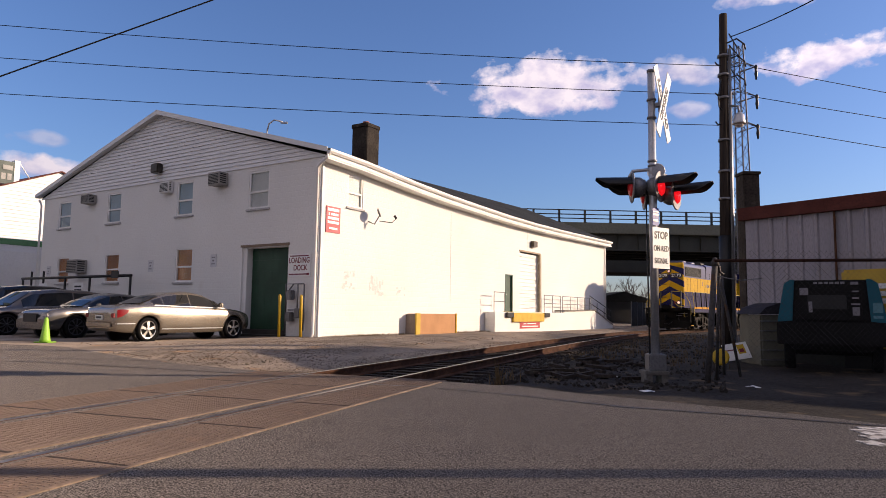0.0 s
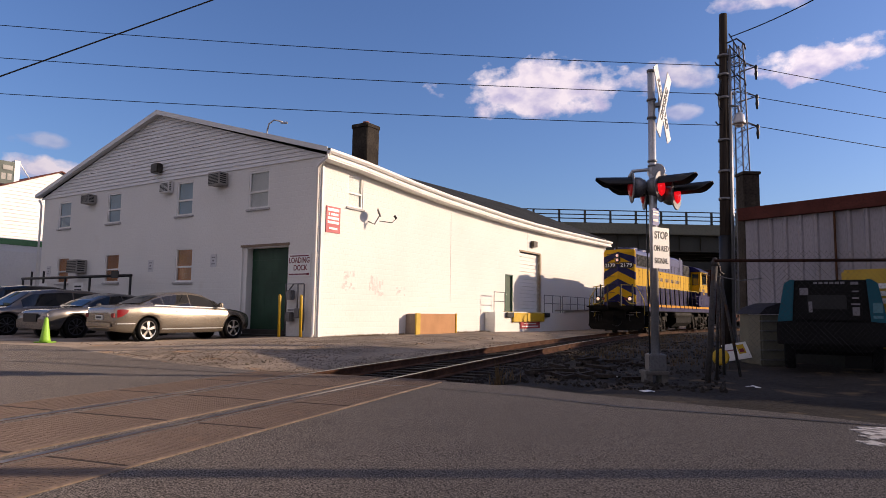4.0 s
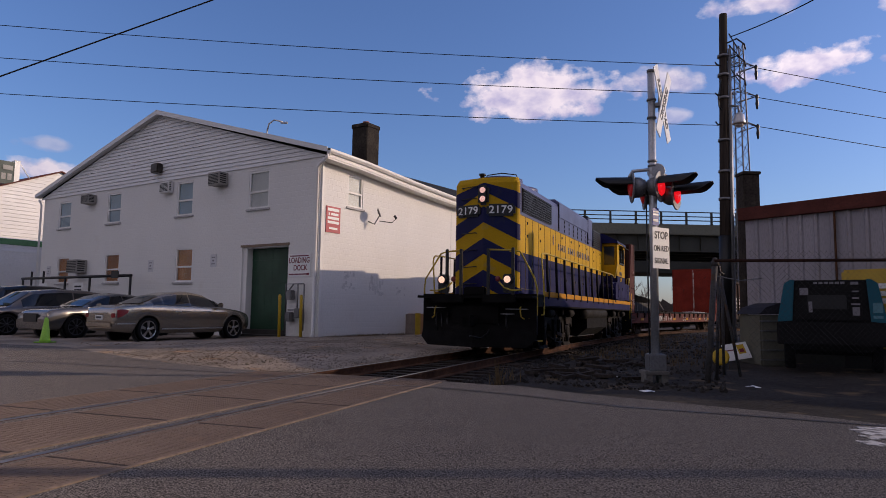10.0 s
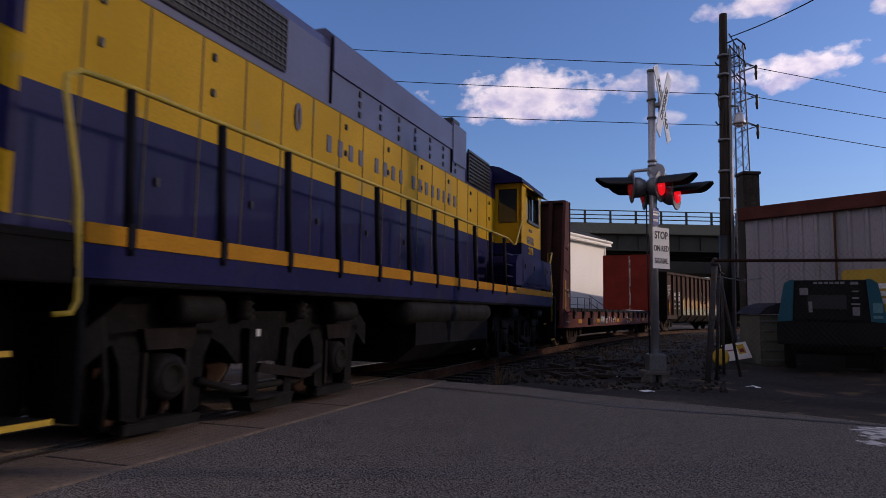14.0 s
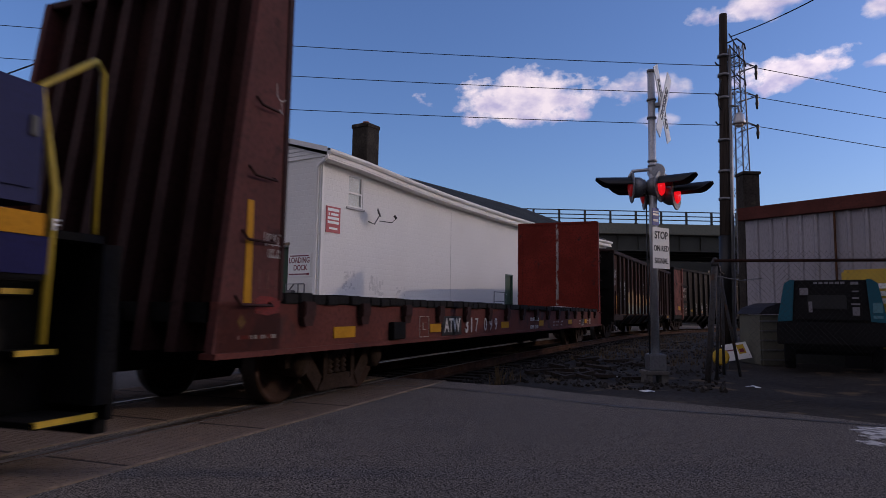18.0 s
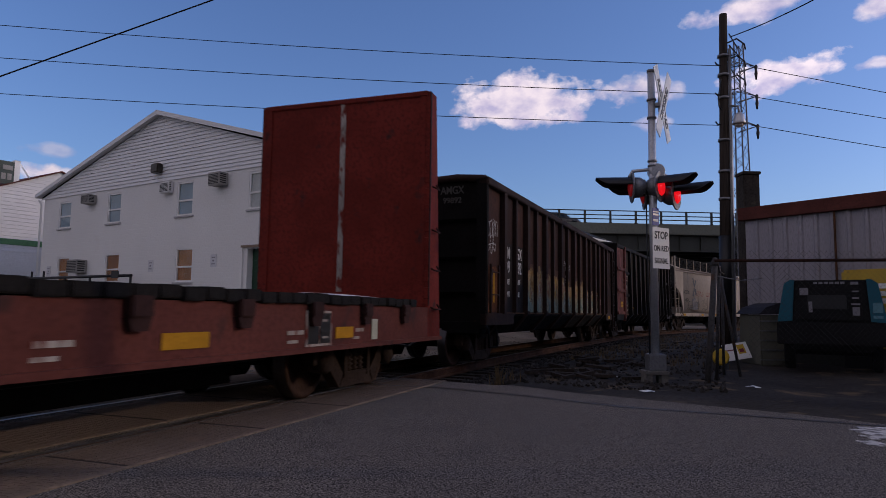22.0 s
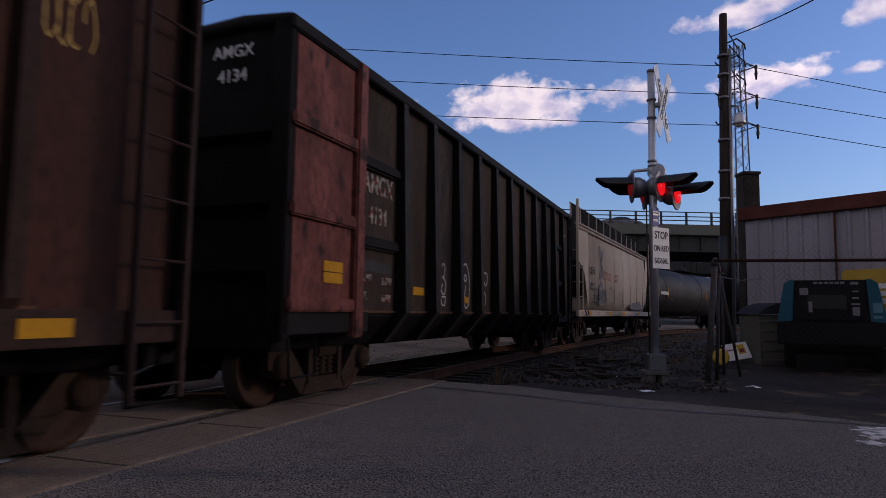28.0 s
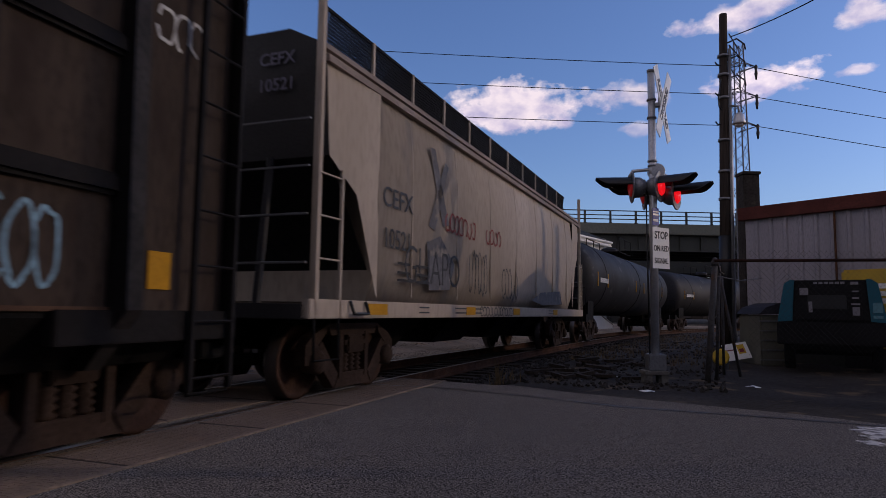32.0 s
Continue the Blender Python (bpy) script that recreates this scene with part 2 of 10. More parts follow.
def rod(bm, a, b, r, n=8, r2=None):
    a, b = Vector(a), Vector(b)
    q = (b - a).to_track_quat("Z", "Y")
    rings = []
    for p, rr in ((a, r), (b, r if r2 is None else r2)):
        rings.append([bm.verts.new(p + q @ Vector((rr * math.cos(6.28318 * i / n), rr * math.sin(6.28318 * i / n), 0))) for i in range(n)])
    for i in range(n):
        f = bm.faces.new((rings[0][i], rings[0][(i + 1) % n], rings[1][(i + 1) % n], rings[1][i]))
        f.smooth = n > 6
    bm.faces.new(rings[0][::-1])
    bm.faces.new(rings[1])
    return bm


def pipe(bm, pts, r, n=6):
    """A bent bar through points."""
    pts = [Vector(p) for p in pts]
    rings = []
    for i, p in enumerate(pts):
        d = (pts[min(i + 1, len(pts) - 1)] - pts[max(i - 1, 0)]).normalized()
        q = d.to_track_quat("Z", "Y")
        rings.append([bm.verts.new(p + q @ Vector((r * math.cos(6.28318 * k / n), r * math.sin(6.28318 * k / n), 0))) for k in range(n)])
    for A, B in zip(rings, rings[1:]):
        off = min(range(n), key=lambda o: sum((A[k].co - B[(k + o) % n].co).length for k in range(n)))
        for k in range(n):
            f = bm.faces.new((A[k], A[(k + 1) % n], B[(k + 1 + off) % n], B[(k + off) % n]))
            f.smooth = True
    bm.faces.new(rings[0][::-1])
    bm.faces.new(rings[-1])
    return bm


def lathe(bm, prof, n=20, axis="z", at=(0, 0, 0)):
    """Turns a profile of (radius, height) about an axis."""
    rings = []
    for r, h in prof:
        ring = []
        for i in range(n):
            a = 6.283185 * i / n
            u, v = r * math.cos(a), r * math.sin(a)
            p = {"z": (u, v, h), "y": (u, h, v), "x": (h, u, v)}[axis]
            ring.append(bm.verts.new((p[0] + at[0], p[1] + at[1], p[2] + at[2])))
        rings.append(ring)
    fs = []
    for A, B in zip(rings, rings[1:]):
        for i in range(n):
            f = bm.faces.new((A[i], A[(i + 1) % n], B[(i + 1) % n], B[i]))
            f.smooth = True
            fs.append(f)
    fs.append(bm.faces.new(rings[0]))
    fs.append(bm.faces.new(rings[-1][::-1]))
    bmesh.ops.recalc_face_normals(bm, faces=fs)
    return bm


def mesh_of(name, bm, material):
    me = bpy.data.meshes.new(name)
    bm.to_mesh(me)
    bm.free()
    for m in (material if isinstance(material, (list, tuple)) else [material]):
        me.materials.append(m)
    return me


def part(name, bm, material, parent, label=""):
    ob = new(name, mesh_of(name, bm, material))
    ob.parent = parent
    return tagged(ob, label)


def same(name, like, parent, at=(0, 0, 0), rz=0.0):
    """Another part on the same mesh."""
    ob = new(name, like.data)
    ob.parent = parent
    ob.location, ob.rotation_euler = at, (0, 0, radians(rz))
    return ob


def thing(name, m, label, category, group="", kind=""):
    ob = new(name)
    ob.matrix_world = m
    return tagged(ob, label, category, group, kind)


def solo(name, bm, material, m, label, category, group="", kind=""):
    ob = new(name, mesh_of(name, bm, material))
    ob.matrix_world = m
    return tagged(ob, label, category, group, kind)


def B():
    return bmesh.new()


def text_part(name, body, size, material, parent, m, label="", spacing=1.0, wide=1.0, bold=None):
    cu = bpy.data.curves.new(name, "FONT")
    cu.body, cu.size, cu.extrude, cu.align_x, cu.align_y, cu.space_character = body, size, 0.003, "CENTER", "CENTER", spacing
    cu.offset = size * 0.014 if bold is None else bold
    tmp = new(name, cu)
    me = bpy.data.meshes.new_from_object(tmp.evaluated_get(bpy.context.evaluated_depsgraph_get()))
    bpy.data.objects.remove(tmp)
    me.materials.clear()
    me.materials.append(material)
    ob = new(name, me)
    ob.parent = parent
    ob.matrix_local = m @ Matrix.Diagonal((wide, 1, 1, 1))
    return tagged(ob, label)


# ---- the railway's line: a gentle curve, s metres from the crossing, w metres to its right ----
LINE_S = [-110, -10, 0, 8, 18, 30, 38, 46, 60, 100, 150, 300]
LINE_A = [19.0, 19.0, 20.3, 22.3, 24.3, 27.5, 36.0, 41.0, 46.0, 54.0, 58.0, 60.0]
_S = np.arange(-110, 280, 0.1)
_A = np.radians(np.interp(_S, LINE_S, LINE_A))
_X, _Y = np.cumsum(np.sin(_A)) * 0.1, np.cumsum(np.cos(_A)) * 0.1
_i0 = int(np.argmin(abs(_S)))
_X, _Y = _X - _X[_i0] - 2.36, _Y - _Y[_i0] + 8.0


def line(s, w=0.0, z=0.0):
    x, y, a = np.interp(s, _S, _X), np.interp(s, _S, _Y), np.interp(s, _S, _A)
    return Vector((x + w * math.cos(a), y - w * math.sin(a), z))


def line_pose(s, w=0.0, z=0.0):
    p = line(s, w, z)
    return pose(p.x, p.y, z, 0, 0, -math.degrees(np.interp(s, _S, _A)))


def track_near(x, y):
    d = (_X[::5] - x) ** 2 + (_Y[::5] - y) ** 2
    i = int(np.argmin(d)) * 5
    return _S[i], (x - _X[i]) * math.cos(_A[i]) - (y - _Y[i]) * math.sin(_A[i])


# ---- ground, road, lot ----
def smooth(t):
    t = min(1.0, max(0.0, t))
    return t * t * (3 - 2 * t)


EDGE_X = [-200, -60, -25, -11.8, -9.5, -6.5, -3.9, -2.6, -1.2, 0.04, 0.94, 1.63, 2.23, 2.76, 3.26, 3.68, 4.3, 6.5, 10, 20, 60, 200]
EDGE_Y = [70, 34, 22.0, 17.8, 16.9, 13.7, 11.6, 10.9, 10.45, 9.85, 9.3, 8.8, 8.29, 7.83, 7.47, 7.06, 6.48, 5.0, 3.8, 2.6, -2, -12]


def road_edge(x):
    return float(np.interp(x, EDGE_X, EDGE_Y)) + 0.10 * noise.noise((x * 0.9, 3.1, 0)) + 0.05 * noise.noise((x * 3.1, 7.7, 0))


def height(x, y):
    z = 0.08 * smooth((y - 13) / 5) * smooth((6 - x) / 4) - 0.09 * smooth((y - 13) / 5) * smooth((-5.0 - x) / 3.0)
    if -30 < x < 90 and y > 5:
        s, w = track_near(x, y)
        a = abs(w)
        z *= smooth((a - 1.6) / 1.5)
        if s > 2.0:
            z -= 0.17 * smooth((2.6 - a) / 0.9) * smooth((s - 2.4) / 0.8)
            if 1.6 < a and w > 0:
                z += 0.07 * noise.noise((x * 0.8, y * 0.8, 1)) + 0.03 * noise.noise((x * 2.6, y * 2.6, 4))
    return z


def sheet(name, xs, ys, at, material, label, category):
    nx, ny = len(xs), len(ys)
    vs = [at(x, y) for y in ys for x in xs]
    fs = [(j * nx + i, j * nx + i + 1, (j + 1) * nx + i + 1, (j + 1) * nx + i) for j in range(ny - 1) for i in range(nx - 1)]
    me = bpy.data.meshes.new(name)
    me.from_pydata(vs, [], fs)
    me.materials.append(material)
    me.polygons.foreach_set("use_smooth", [True] * len(fs))
    return tagged(new(name, me), label, category, kind="structure")


far_out = [80, 120, 200, 400, 800, 1600, 3000]
gx = [-v for v in far_out[::-1]] + list(np.arange(-40, 60, 0.5)) + far_out
gy = [-v for v in far_out[::-1]] + list(np.arange(-20, 70, 0.5)) + far_out
sheet("ground", gx, gy, lambda x, y: (x, y, height(x, y) - 0.03), DIRT, "dark cinder dirt ground with gravel and stones", "ground")
rows = [-80, -40, -20] + list(np.linspace(-10, 0, 41))
rx = list(np.arange(-120, -20, 2.0)) + list(np.arange(-20, 12, 0.25)) + list(np.arange(12, 100, 3.0))
sheet("road", rx, rows, lambda x, y: (x, road_edge(x) + y, max(0.0, height(x, road_edge(x) + y)) + 0.0), ASPHALT, "worn grey asphalt road with cracks and patches", "road")
ss = list(np.arange(2.0, 60, 0.4))
ws = [-60, -50, -40] + list(np.arange(-34, -1.9, 0.4)) + [-1.95, -1.72, -1.4, -1.1, -0.88]


def lot_at(w, s):
    p = line(s, w)
    inside = min(1.0, max(-3.0, (p.y - road_edge(p.x)) / 0.35))
    return (p.x, p.y, max(height(p.x, p.y), -0.02 if p.x > -4.5 else -0.2) + 0.014 * inside - 0.035 * smooth((w + 2.6) / 0.6))


sheet("parking_lot", ws, ss, lot_at, LOT, "pale gravel and broken asphalt lot beside the building", "parking lot")

# seams and patches in the asphalt
seam = B()
for pts in ([(-1.0, 9.3), (0.0, 8.95), (0.9, 8.35), (2.0, 7.4), (3.4, 6.75), (5.0, 5.9)], [(-8, 12.4), (-5.0, 11.3), (-2.6, 10.4)], [(-12, 13.0), (-7.5, 13.1), (-4, 12.6)]):
    for i, (a, b) in enumerate(zip(pts, pts[1:])):
        d = (Vector(b) - Vector(a)).normalized() * 0.022
        q = [(a[0] - d.y, a[1] + d.x), (a[0] + d.y, a[1] - d.x), (b[0] + d.y, b[1] - d.x), (b[0] - d.y, b[1] + d.x)]
        seam.faces.new([seam.verts.new((x, y, max(0, height(x, y)) + 0.006)) for x, y in q])
tagged(new("road_seam", mesh_of("road_seam", seam, BLACK)), "tarred seams across the asphalt", "seam", kind="structure")
pm = B()
for x0, y0, x1, y1 in ((3.86, 6.16, 4.3, 6.28), (3.72, 5.86, 4.1, 6.15), (3.44, 5.38, 3.6, 5.6), (3.62, 5.66, 3.9, 5.85)):
    box(pm, x0, x1, y0, y1, 0.0, 0.006)
tagged(new("road_marking", mesh_of("road_marking", pm, mat("worn_road_paint", (0.62, 0.60, 0.57), 0.8, scale=6, fine=30, var=0.25, stain=(0.16, 0.15, 0.14), stain_at=0.48))), "worn white paint marks on the asphalt", "road marking", kind="structure")

# ---- railway track ----
track = thing("railway_track", pose(0, 0, 0), "single railway track with worn rails on timber ties", "railway track", kind="structure")
RAIL = [(-0.07, -0.165), (0.07, -0.165), (0.07, -0.15), (0.012, -0.13), (0.012, -0.045), (0.036, -0.035), (0.036, 0.0), (-0.036, 0.0), (-0.036, -0.035), (-0.012, -0.045), (-0.012, -0.13), (-0.07, -0.15)]
for side in (-0.755, 0.755):
    bm = B()
    prev = None
    for s in list(np.arange(-95, -12, 3.0)) + list(np.arange(-12, 40, 0.5)) + list(np.arange(40, 270, 3.0)):
        ring = [bm.verts.new(line(s, side + u, v + 0.004)) for u, v in RAIL]
        if prev:
            for k in range(len(RAIL)):
                f = bm.faces.new((prev[k], prev[(k + 1) % len(RAIL)], ring[(k + 1) % len(RAIL)], ring[k]))
                f.material_index = 0 if k == 6 else 1
        prev = ring
    bmesh.ops.recalc_face_normals(bm, faces=bm.faces)
    part("rail", bm, [RAIL_TOP, RUST], track, "rusty steel rail with a polished running surface")
tie_mesh = mesh_of("tie", box(B(), -1.28, 1.28, -0.11, 0.11, -0.32, -0.155, 0.012), TIE)
for k, s in enumerate(np.arange(3.4, 130, 0.52)):
    ob = new("tie", tie_mesh)
    ob.parent = track
    ob.matrix_world = line_pose(s + random.uniform(-0.04, 0.04), random.uniform(-0.05, 0.05), random.uniform(-0.015, 0.005))

# level crossing: ribbed panels between and beside the rails
crossing = thing("level_crossing", pose(0, 0, 0), "level crossing deck of tan ribbed rubber panels", "level crossing", kind="structure")


def panel_mesh(w0, w1, length):
    bm = box(B(), w0, w1, 0.02, length - 0.02, -0.12, 0.004, 0.008)
    # rows of small raised bars, slanting to and fro
    verts, quads = [], []
    nx, ny = int((w1 - w0 - 0.05) / 0.044), int((length - 0.08) / 0.036)
    for i in range(nx):
        x = w0 + 0.025 + (i + 0.5) * (w1 - w0 - 0.05) / nx
        d = 0.6 if i % 2 else -0.6
        for j in range(ny):
            y = 0.04 + (j + 0.5) * (length - 0.08) / ny
            for e, f in ((-0.02, -0.007), (0.02, -0.007), (0.02, 0.007), (-0.02, 0.007)):
                px, py = x + e * math.cos(d) - f * math.sin(d), y + e * math.sin(d) + f * math.cos(d)
                verts += [(px, py, 0.003), (x + (px - x) * 0.85, y + (py - y) * 0.8, 0.0064)]
            k = len(verts) - 8
            quads += [(k + 1, k + 3, k + 5, k + 7), (k, k + 2, k + 3, k + 1), (k + 2, k + 4, k + 5, k + 3), (k + 4, k + 6, k + 7, k + 5), (k + 6, k, k + 1, k + 7)]
    studs = bpy.data.meshes.new("studs")
    studs.from_pydata(verts, [], quads)
    bm.from_mesh(studs)
    bpy.data.meshes.remove(studs)
    return mesh_of("crossing_panel", bm, PANEL)


PL = 1.5
for w0, w1, s0 in ((-0.60, 0.60, -3.3), (0.86, 1.60, -3.3), (-1.68, -0.86, -3.3)):
    me = panel_mesh(w0, w1, PL)
    for k in range(-7, 5):
        s = s0 + k * PL
        if s + PL > 2.8:
            continue
        ob = new("crossing_panel", me)
        ob.parent = crossing
        ob.matrix_world = line_pose(s, 0, random.uniform(-0.003, 0.003))
    gap = mesh_of("panel_joint", box(B(), w0 + 0.01, w1 - 0.01, -0.019, 0.019, -0.1, 0.0015), TIE)
    for k in range(-6, 5):
        if s0 + k * PL < 2.8:
            ob = new("panel_joint", gap)
            ob.parent = crossing
            ob.matrix_world = line_pose(s0 + k * PL)
# dark flangeways beside the rails
fw = B()
for w0, w1 in ((0.60, 0.72), (0.79, 0.86), (-0.72, -0.60), (-0.86, -0.79)):
    prev = None
    for s in np.arange(-14, 2.9, 0.4):
        ring = [fw.verts.new(line(s, w0, -0.085)), fw.verts.new(line(s, w1, -0.085))]
        if prev:
            fw.faces.new((prev[0], prev[1], ring[1], ring[0]))
        prev = ring
part("flangeway", fw, TIE, crossing, "dirt-filled flangeway")
# worn pale lips along the panels' edges
LIP = mat("worn_panel_lip", (0.27, 0.20, 0.145), 0.8, scale=3, fine=30, var=0.3, bump=0.3)
for w0, w1 in ((1.603, 1.628), (0.576, 0.598)):
    bm = B()
    prev = None
    for s in np.arange(-13.8, 2.7, 0.3):
        ring = [bm.verts.new(line(s, a, b)) for a, b in ((w0, -0.05), (w0, 0.011), (w1, 0.008), (w1, -0.05))]
        if prev:
            for k in range(3):
                bm.faces.new((prev[k], prev[k + 1], ring[k + 1], ring[k]))
        prev = ring
    part("panel_lip", bm, LIP, crossing, "pale worn edge of the crossing panels")

# ballast and rubble
bal = B()
random.seed(5)


def pebble(bm, x, y, z, r):
    q = Euler((random.random() * 6, random.random() * 6, random.random() * 6)).to_matrix()
    k = [(1, 0, 0), (-1, 0, 0), (0, 1, 0), (0, -1, 0), (0, 0, 1), (0, 0, -1)]
    vs = [bm.verts.new(Vector((x, y, z)) + q @ (Vector(p) * r * random.uniform(0.6, 1.2))) for p in k]
    for a, b, c in ((0, 2, 4), (2, 1, 4), (1, 3, 4), (3, 0, 4), (2, 0, 5), (1, 2, 5), (3, 1, 5), (0, 3, 5)):
        bm.faces.new((vs[a], vs[b], vs[c]))


for k in range(5200):
    s, w = 3.2 + 30 * random.random() ** 1.6, random.choice((-1, 1)) * random.random() ** 0.7 * 2.4
    if k % 3 == 0:
        w = random.uniform(1.2, 5.5)
    if 0.66 < abs(w) < 0.85:
        continue
    p = line(s, w)
    if p.y < road_edge(p.x) + 0.15:
        continue
    pebble(bal, p.x, p.y, height(p.x, p.y) - 0.02, random.uniform(0.02, 0.055) * (1.6 if random.random() < 0.06 else 1))
tagged(new("ballast", mesh_of("ballast", bal, STONE)), "loose grey ballast stones along the rails", "ballast", kind="stuff")

# ---- warehouse ----
WH = pose(-4.21, 22.5, 0, 0, 0, -33)
warehouse = thing("warehouse", WH, "white two-storey concrete-block warehouse with a gabled dark roof", "building")
LEN, DEEP, EAVE, PEAK, T = 28.7, 18.8, 6.15, 9.2, 0.3


def holed(bm, u0, u1, z0, z1, holes, put):
    us = sorted({u0, u1, *[h[0] for h in holes], *[h[1] for h in holes]})
    zs = sorted({z0, z1, *[h[2] for h in holes], *[h[3] for h in holes]})
    for zi in range(len(zs) - 1):
        for ui in range(len(us) - 1):
            cu, cz = (us[ui] + us[ui + 1]) / 2, (zs[zi] + zs[zi + 1]) / 2
            if not any(h[0] < cu < h[1] and h[2] < cz < h[3] for h in holes):
                put(bm, us[ui], us[ui + 1], zs[zi], zs[zi + 1])
    bmesh.ops.remove_doubles(bm, verts=bm.verts, dist=1e-4)
    return bm


# front: x from -18.7 to 0 (openings as x0, x1, z0, z1)
UP = [(-17.3, -16.2, 4.75, 6.05), (-13.1, -12.05, 4.75, 6.12), (-8.05, -7.0, 4.75, 6.15), (-3.7, -2.6, 4.72, 6.15)]
LOW = [(-17.15, -16.1, 2.1, 3.36), (-13.05, -11.95, 2.1, 3.38), (-7.95, -6.85, 2.05, 3.42)]
DOOR = [(-3.95, -1.5, -0.1, 3.28)]
front = holed(B(), -18.75, 0, -0.4, 6.3, UP + LOW + DOOR, lambda bm, a, b, c, d: box(bm, a, b, 0, T, c, d))
part("wall_front", front, WHITE_BLOCK, warehouse, "shaded white block wall with small windows")
SIDEW = [(1.35, 2.2, 4.75, 5.95), (13.7, 14.4, 1.05, 2.95), (15.3, 17.75, 1.05, 4.3)]
EAVE_Y = [-0.5, 0.0, 1.7, 3.4, 5.3, 7.5, 10.0, 13.0, 16.0, 20.0, 25.0, 29.2]
EAVE_Z = [6.49, 6.47, 6.41, 6.29, 6.17, 6.06, 5.98, 5.90, 5.87, 5.90, 5.99, 6.06]


def eave(y):
    """Height of the sagging eave y metres along the side, shaped to fit the camera's view."""
    return float(np.interp(y, EAVE_Y, EAVE_Z))


def along(bm, prof, y0, y1):
    """A profile of (x, height over the eave) drawn along the side."""
    prev = None
    for y in [y0] + [v for v in EAVE_Y if y0 < v < y1] + [y1]:
        ring = [bm.verts.new((x, y, eave(y) + z)) for x, z in prof]
        if prev:
            for k in range(len(prof)):
                bm.faces.new((prev[k], prev[(k + 1) % len(prof)], ring[(k + 1) % len(prof)], ring[k]))
        else:
            bm.faces.new(ring)
        prev = ring
    bm.faces.new(prev[::-1])
    bmesh.ops.recalc_face_normals(bm, faces=bm.faces)
    return bm


side = holed(B(), T, 2.6, -0.4, 5.97, SIDEW[:1], lambda bm, a, b, c, d: box(bm, -T, 0, a, b, c, d))
holed(side, 2.6, LEN, -0.4, 5.5, SIDEW[1:], lambda bm, a, b, c, d: box(bm, -T, 0, a, b, c, d))
prism(side, [(2.6, 5.5), (LEN, 5.5)] + [(y, eave(y) - 0.28) for y in (LEN, 25.0, 20.0, 16.0, 13.0, 10.0, 7.5, 5.3, 3.4, 2.6)], -T, 0, "x")
prism(side, [(T, 5.97), (2.6, 5.97), (2.6, eave(2.6) - 0.28), (1.7, eave(1.7) - 0.28), (T, eave(T) - 0.28)], -T, 0, "x")
part("wall_side", side, WHITE_BLOCK, warehouse, "long sunlit white block wall with flaking paint")
back = box(box(B(), -18.75, 0, LEN, LEN + T, -0.4, 6.3), -18.75, -18.75 + T, T, LEN, -0.4, 6.3)
part("wall_rear", back, WHITE_BLOCK, warehouse)
for yy in (0.04, LEN):
    part("gable", prism(B(), [(-18.75, 6.3), (0, 6.3), (-9.4, PEAK - 0.1)], yy, yy + 0.24, "y"), SIDING, warehouse)
# clapboards
n = 19
for i in range(n):
    z0, z1 = 6.3 + i * (PEAK - 0.03 - 6.3) / n, 6.3 + (i + 1) * (PEAK - 0.03 - 6.3) / n - 0.006
    f = lambda z: (z - 6.3) / (PEAK - 6.3)
    a0, a1, b0, b1 = -19.1 + 9.7 * f(z0), -19.1 + 9.7 * f(min(z1, PEAK)), 0.33 - 9.73 * f(z0), 0.33 - 9.73 * f(min(z1, PEAK))
    bm = B()
    vs = [bm.verts.new(v) for v in ((a0, -0.05, z0), (b0, -0.05, z0), (b1, -0.018, z1), (a1, -0.018, z1), (a0, 0.04, z0), (b0, 0.04, z0), (b1, 0.04, z1), (a1, 0.04, z1))]
    for q in ((0, 1, 2, 3), (4, 7, 6, 5), (0, 4, 5, 1), (3, 2, 6, 7), (0, 3, 7, 4), (1, 5, 6, 2)):
        bm.faces.new([vs[k] for k in q])
    part("clapboard", bm, SIDING, warehouse)
for sgn in (1, -1):
    xe = 0.45 if sgn > 0 else -19.2
    ze = 6.42
    if sgn < 0:
        part("roof_slope", prism(B(), [(xe, ze), (-9.4, PEAK + 0.05), (-9.4, PEAK + 0.17), (xe, ze + 0.12)], -0.25, LEN + 0.35, "y"), SHINGLE, warehouse, "dark shingled roof slope")
    part("rake_soffit", prism(B(), [(xe, ze - 0.04), (-9.4, PEAK - 0.01), (-9.4, PEAK + 0.03), (xe, ze - 0.005)], -0.252, -0.02, "y"), SIDING, warehouse)
    part("rake_trim", prism(B(), [(xe, ze - 0.05), (-9.4, PEAK - 0.02), (-9.4, PEAK + 0.175), (xe, ze + 0.125)], -0.28, -0.255, "y"), SIDING, warehouse)
# side slope: its ridge runs in towards the sagging eave at the far end, to fit the camera's view
bm = B()
prev = None
for y in [-0.25] + EAVE_Y[2:-1] + [LEN + 0.35]:
    f = (y + 0.25) / (LEN + 0.6)
    xr, zr = -9.4 + 3.1 * f, PEAK + 0.17 - 0.42 * f
    ring = [bm.verts.new(p) for p in ((0.47, y, eave(y) + 0.03), (xr, y, zr), (xr, y, zr - 0.12), (0.47, y, eave(y) - 0.06))]
    if prev:
        for k in range(4):
            bm.faces.new((prev[k], prev[(k + 1) % 4], ring[(k + 1) % 4], ring[k]))
    else:
        bm.faces.new(ring)
    prev = ring
bm.faces.new(prev[::-1])
bmesh.ops.recalc_face_normals(bm, faces=bm.faces)
part("roof_slope", bm, SHINGLE, warehouse, "dark shingled roof slope, its sagging eave shaped to fit the view")
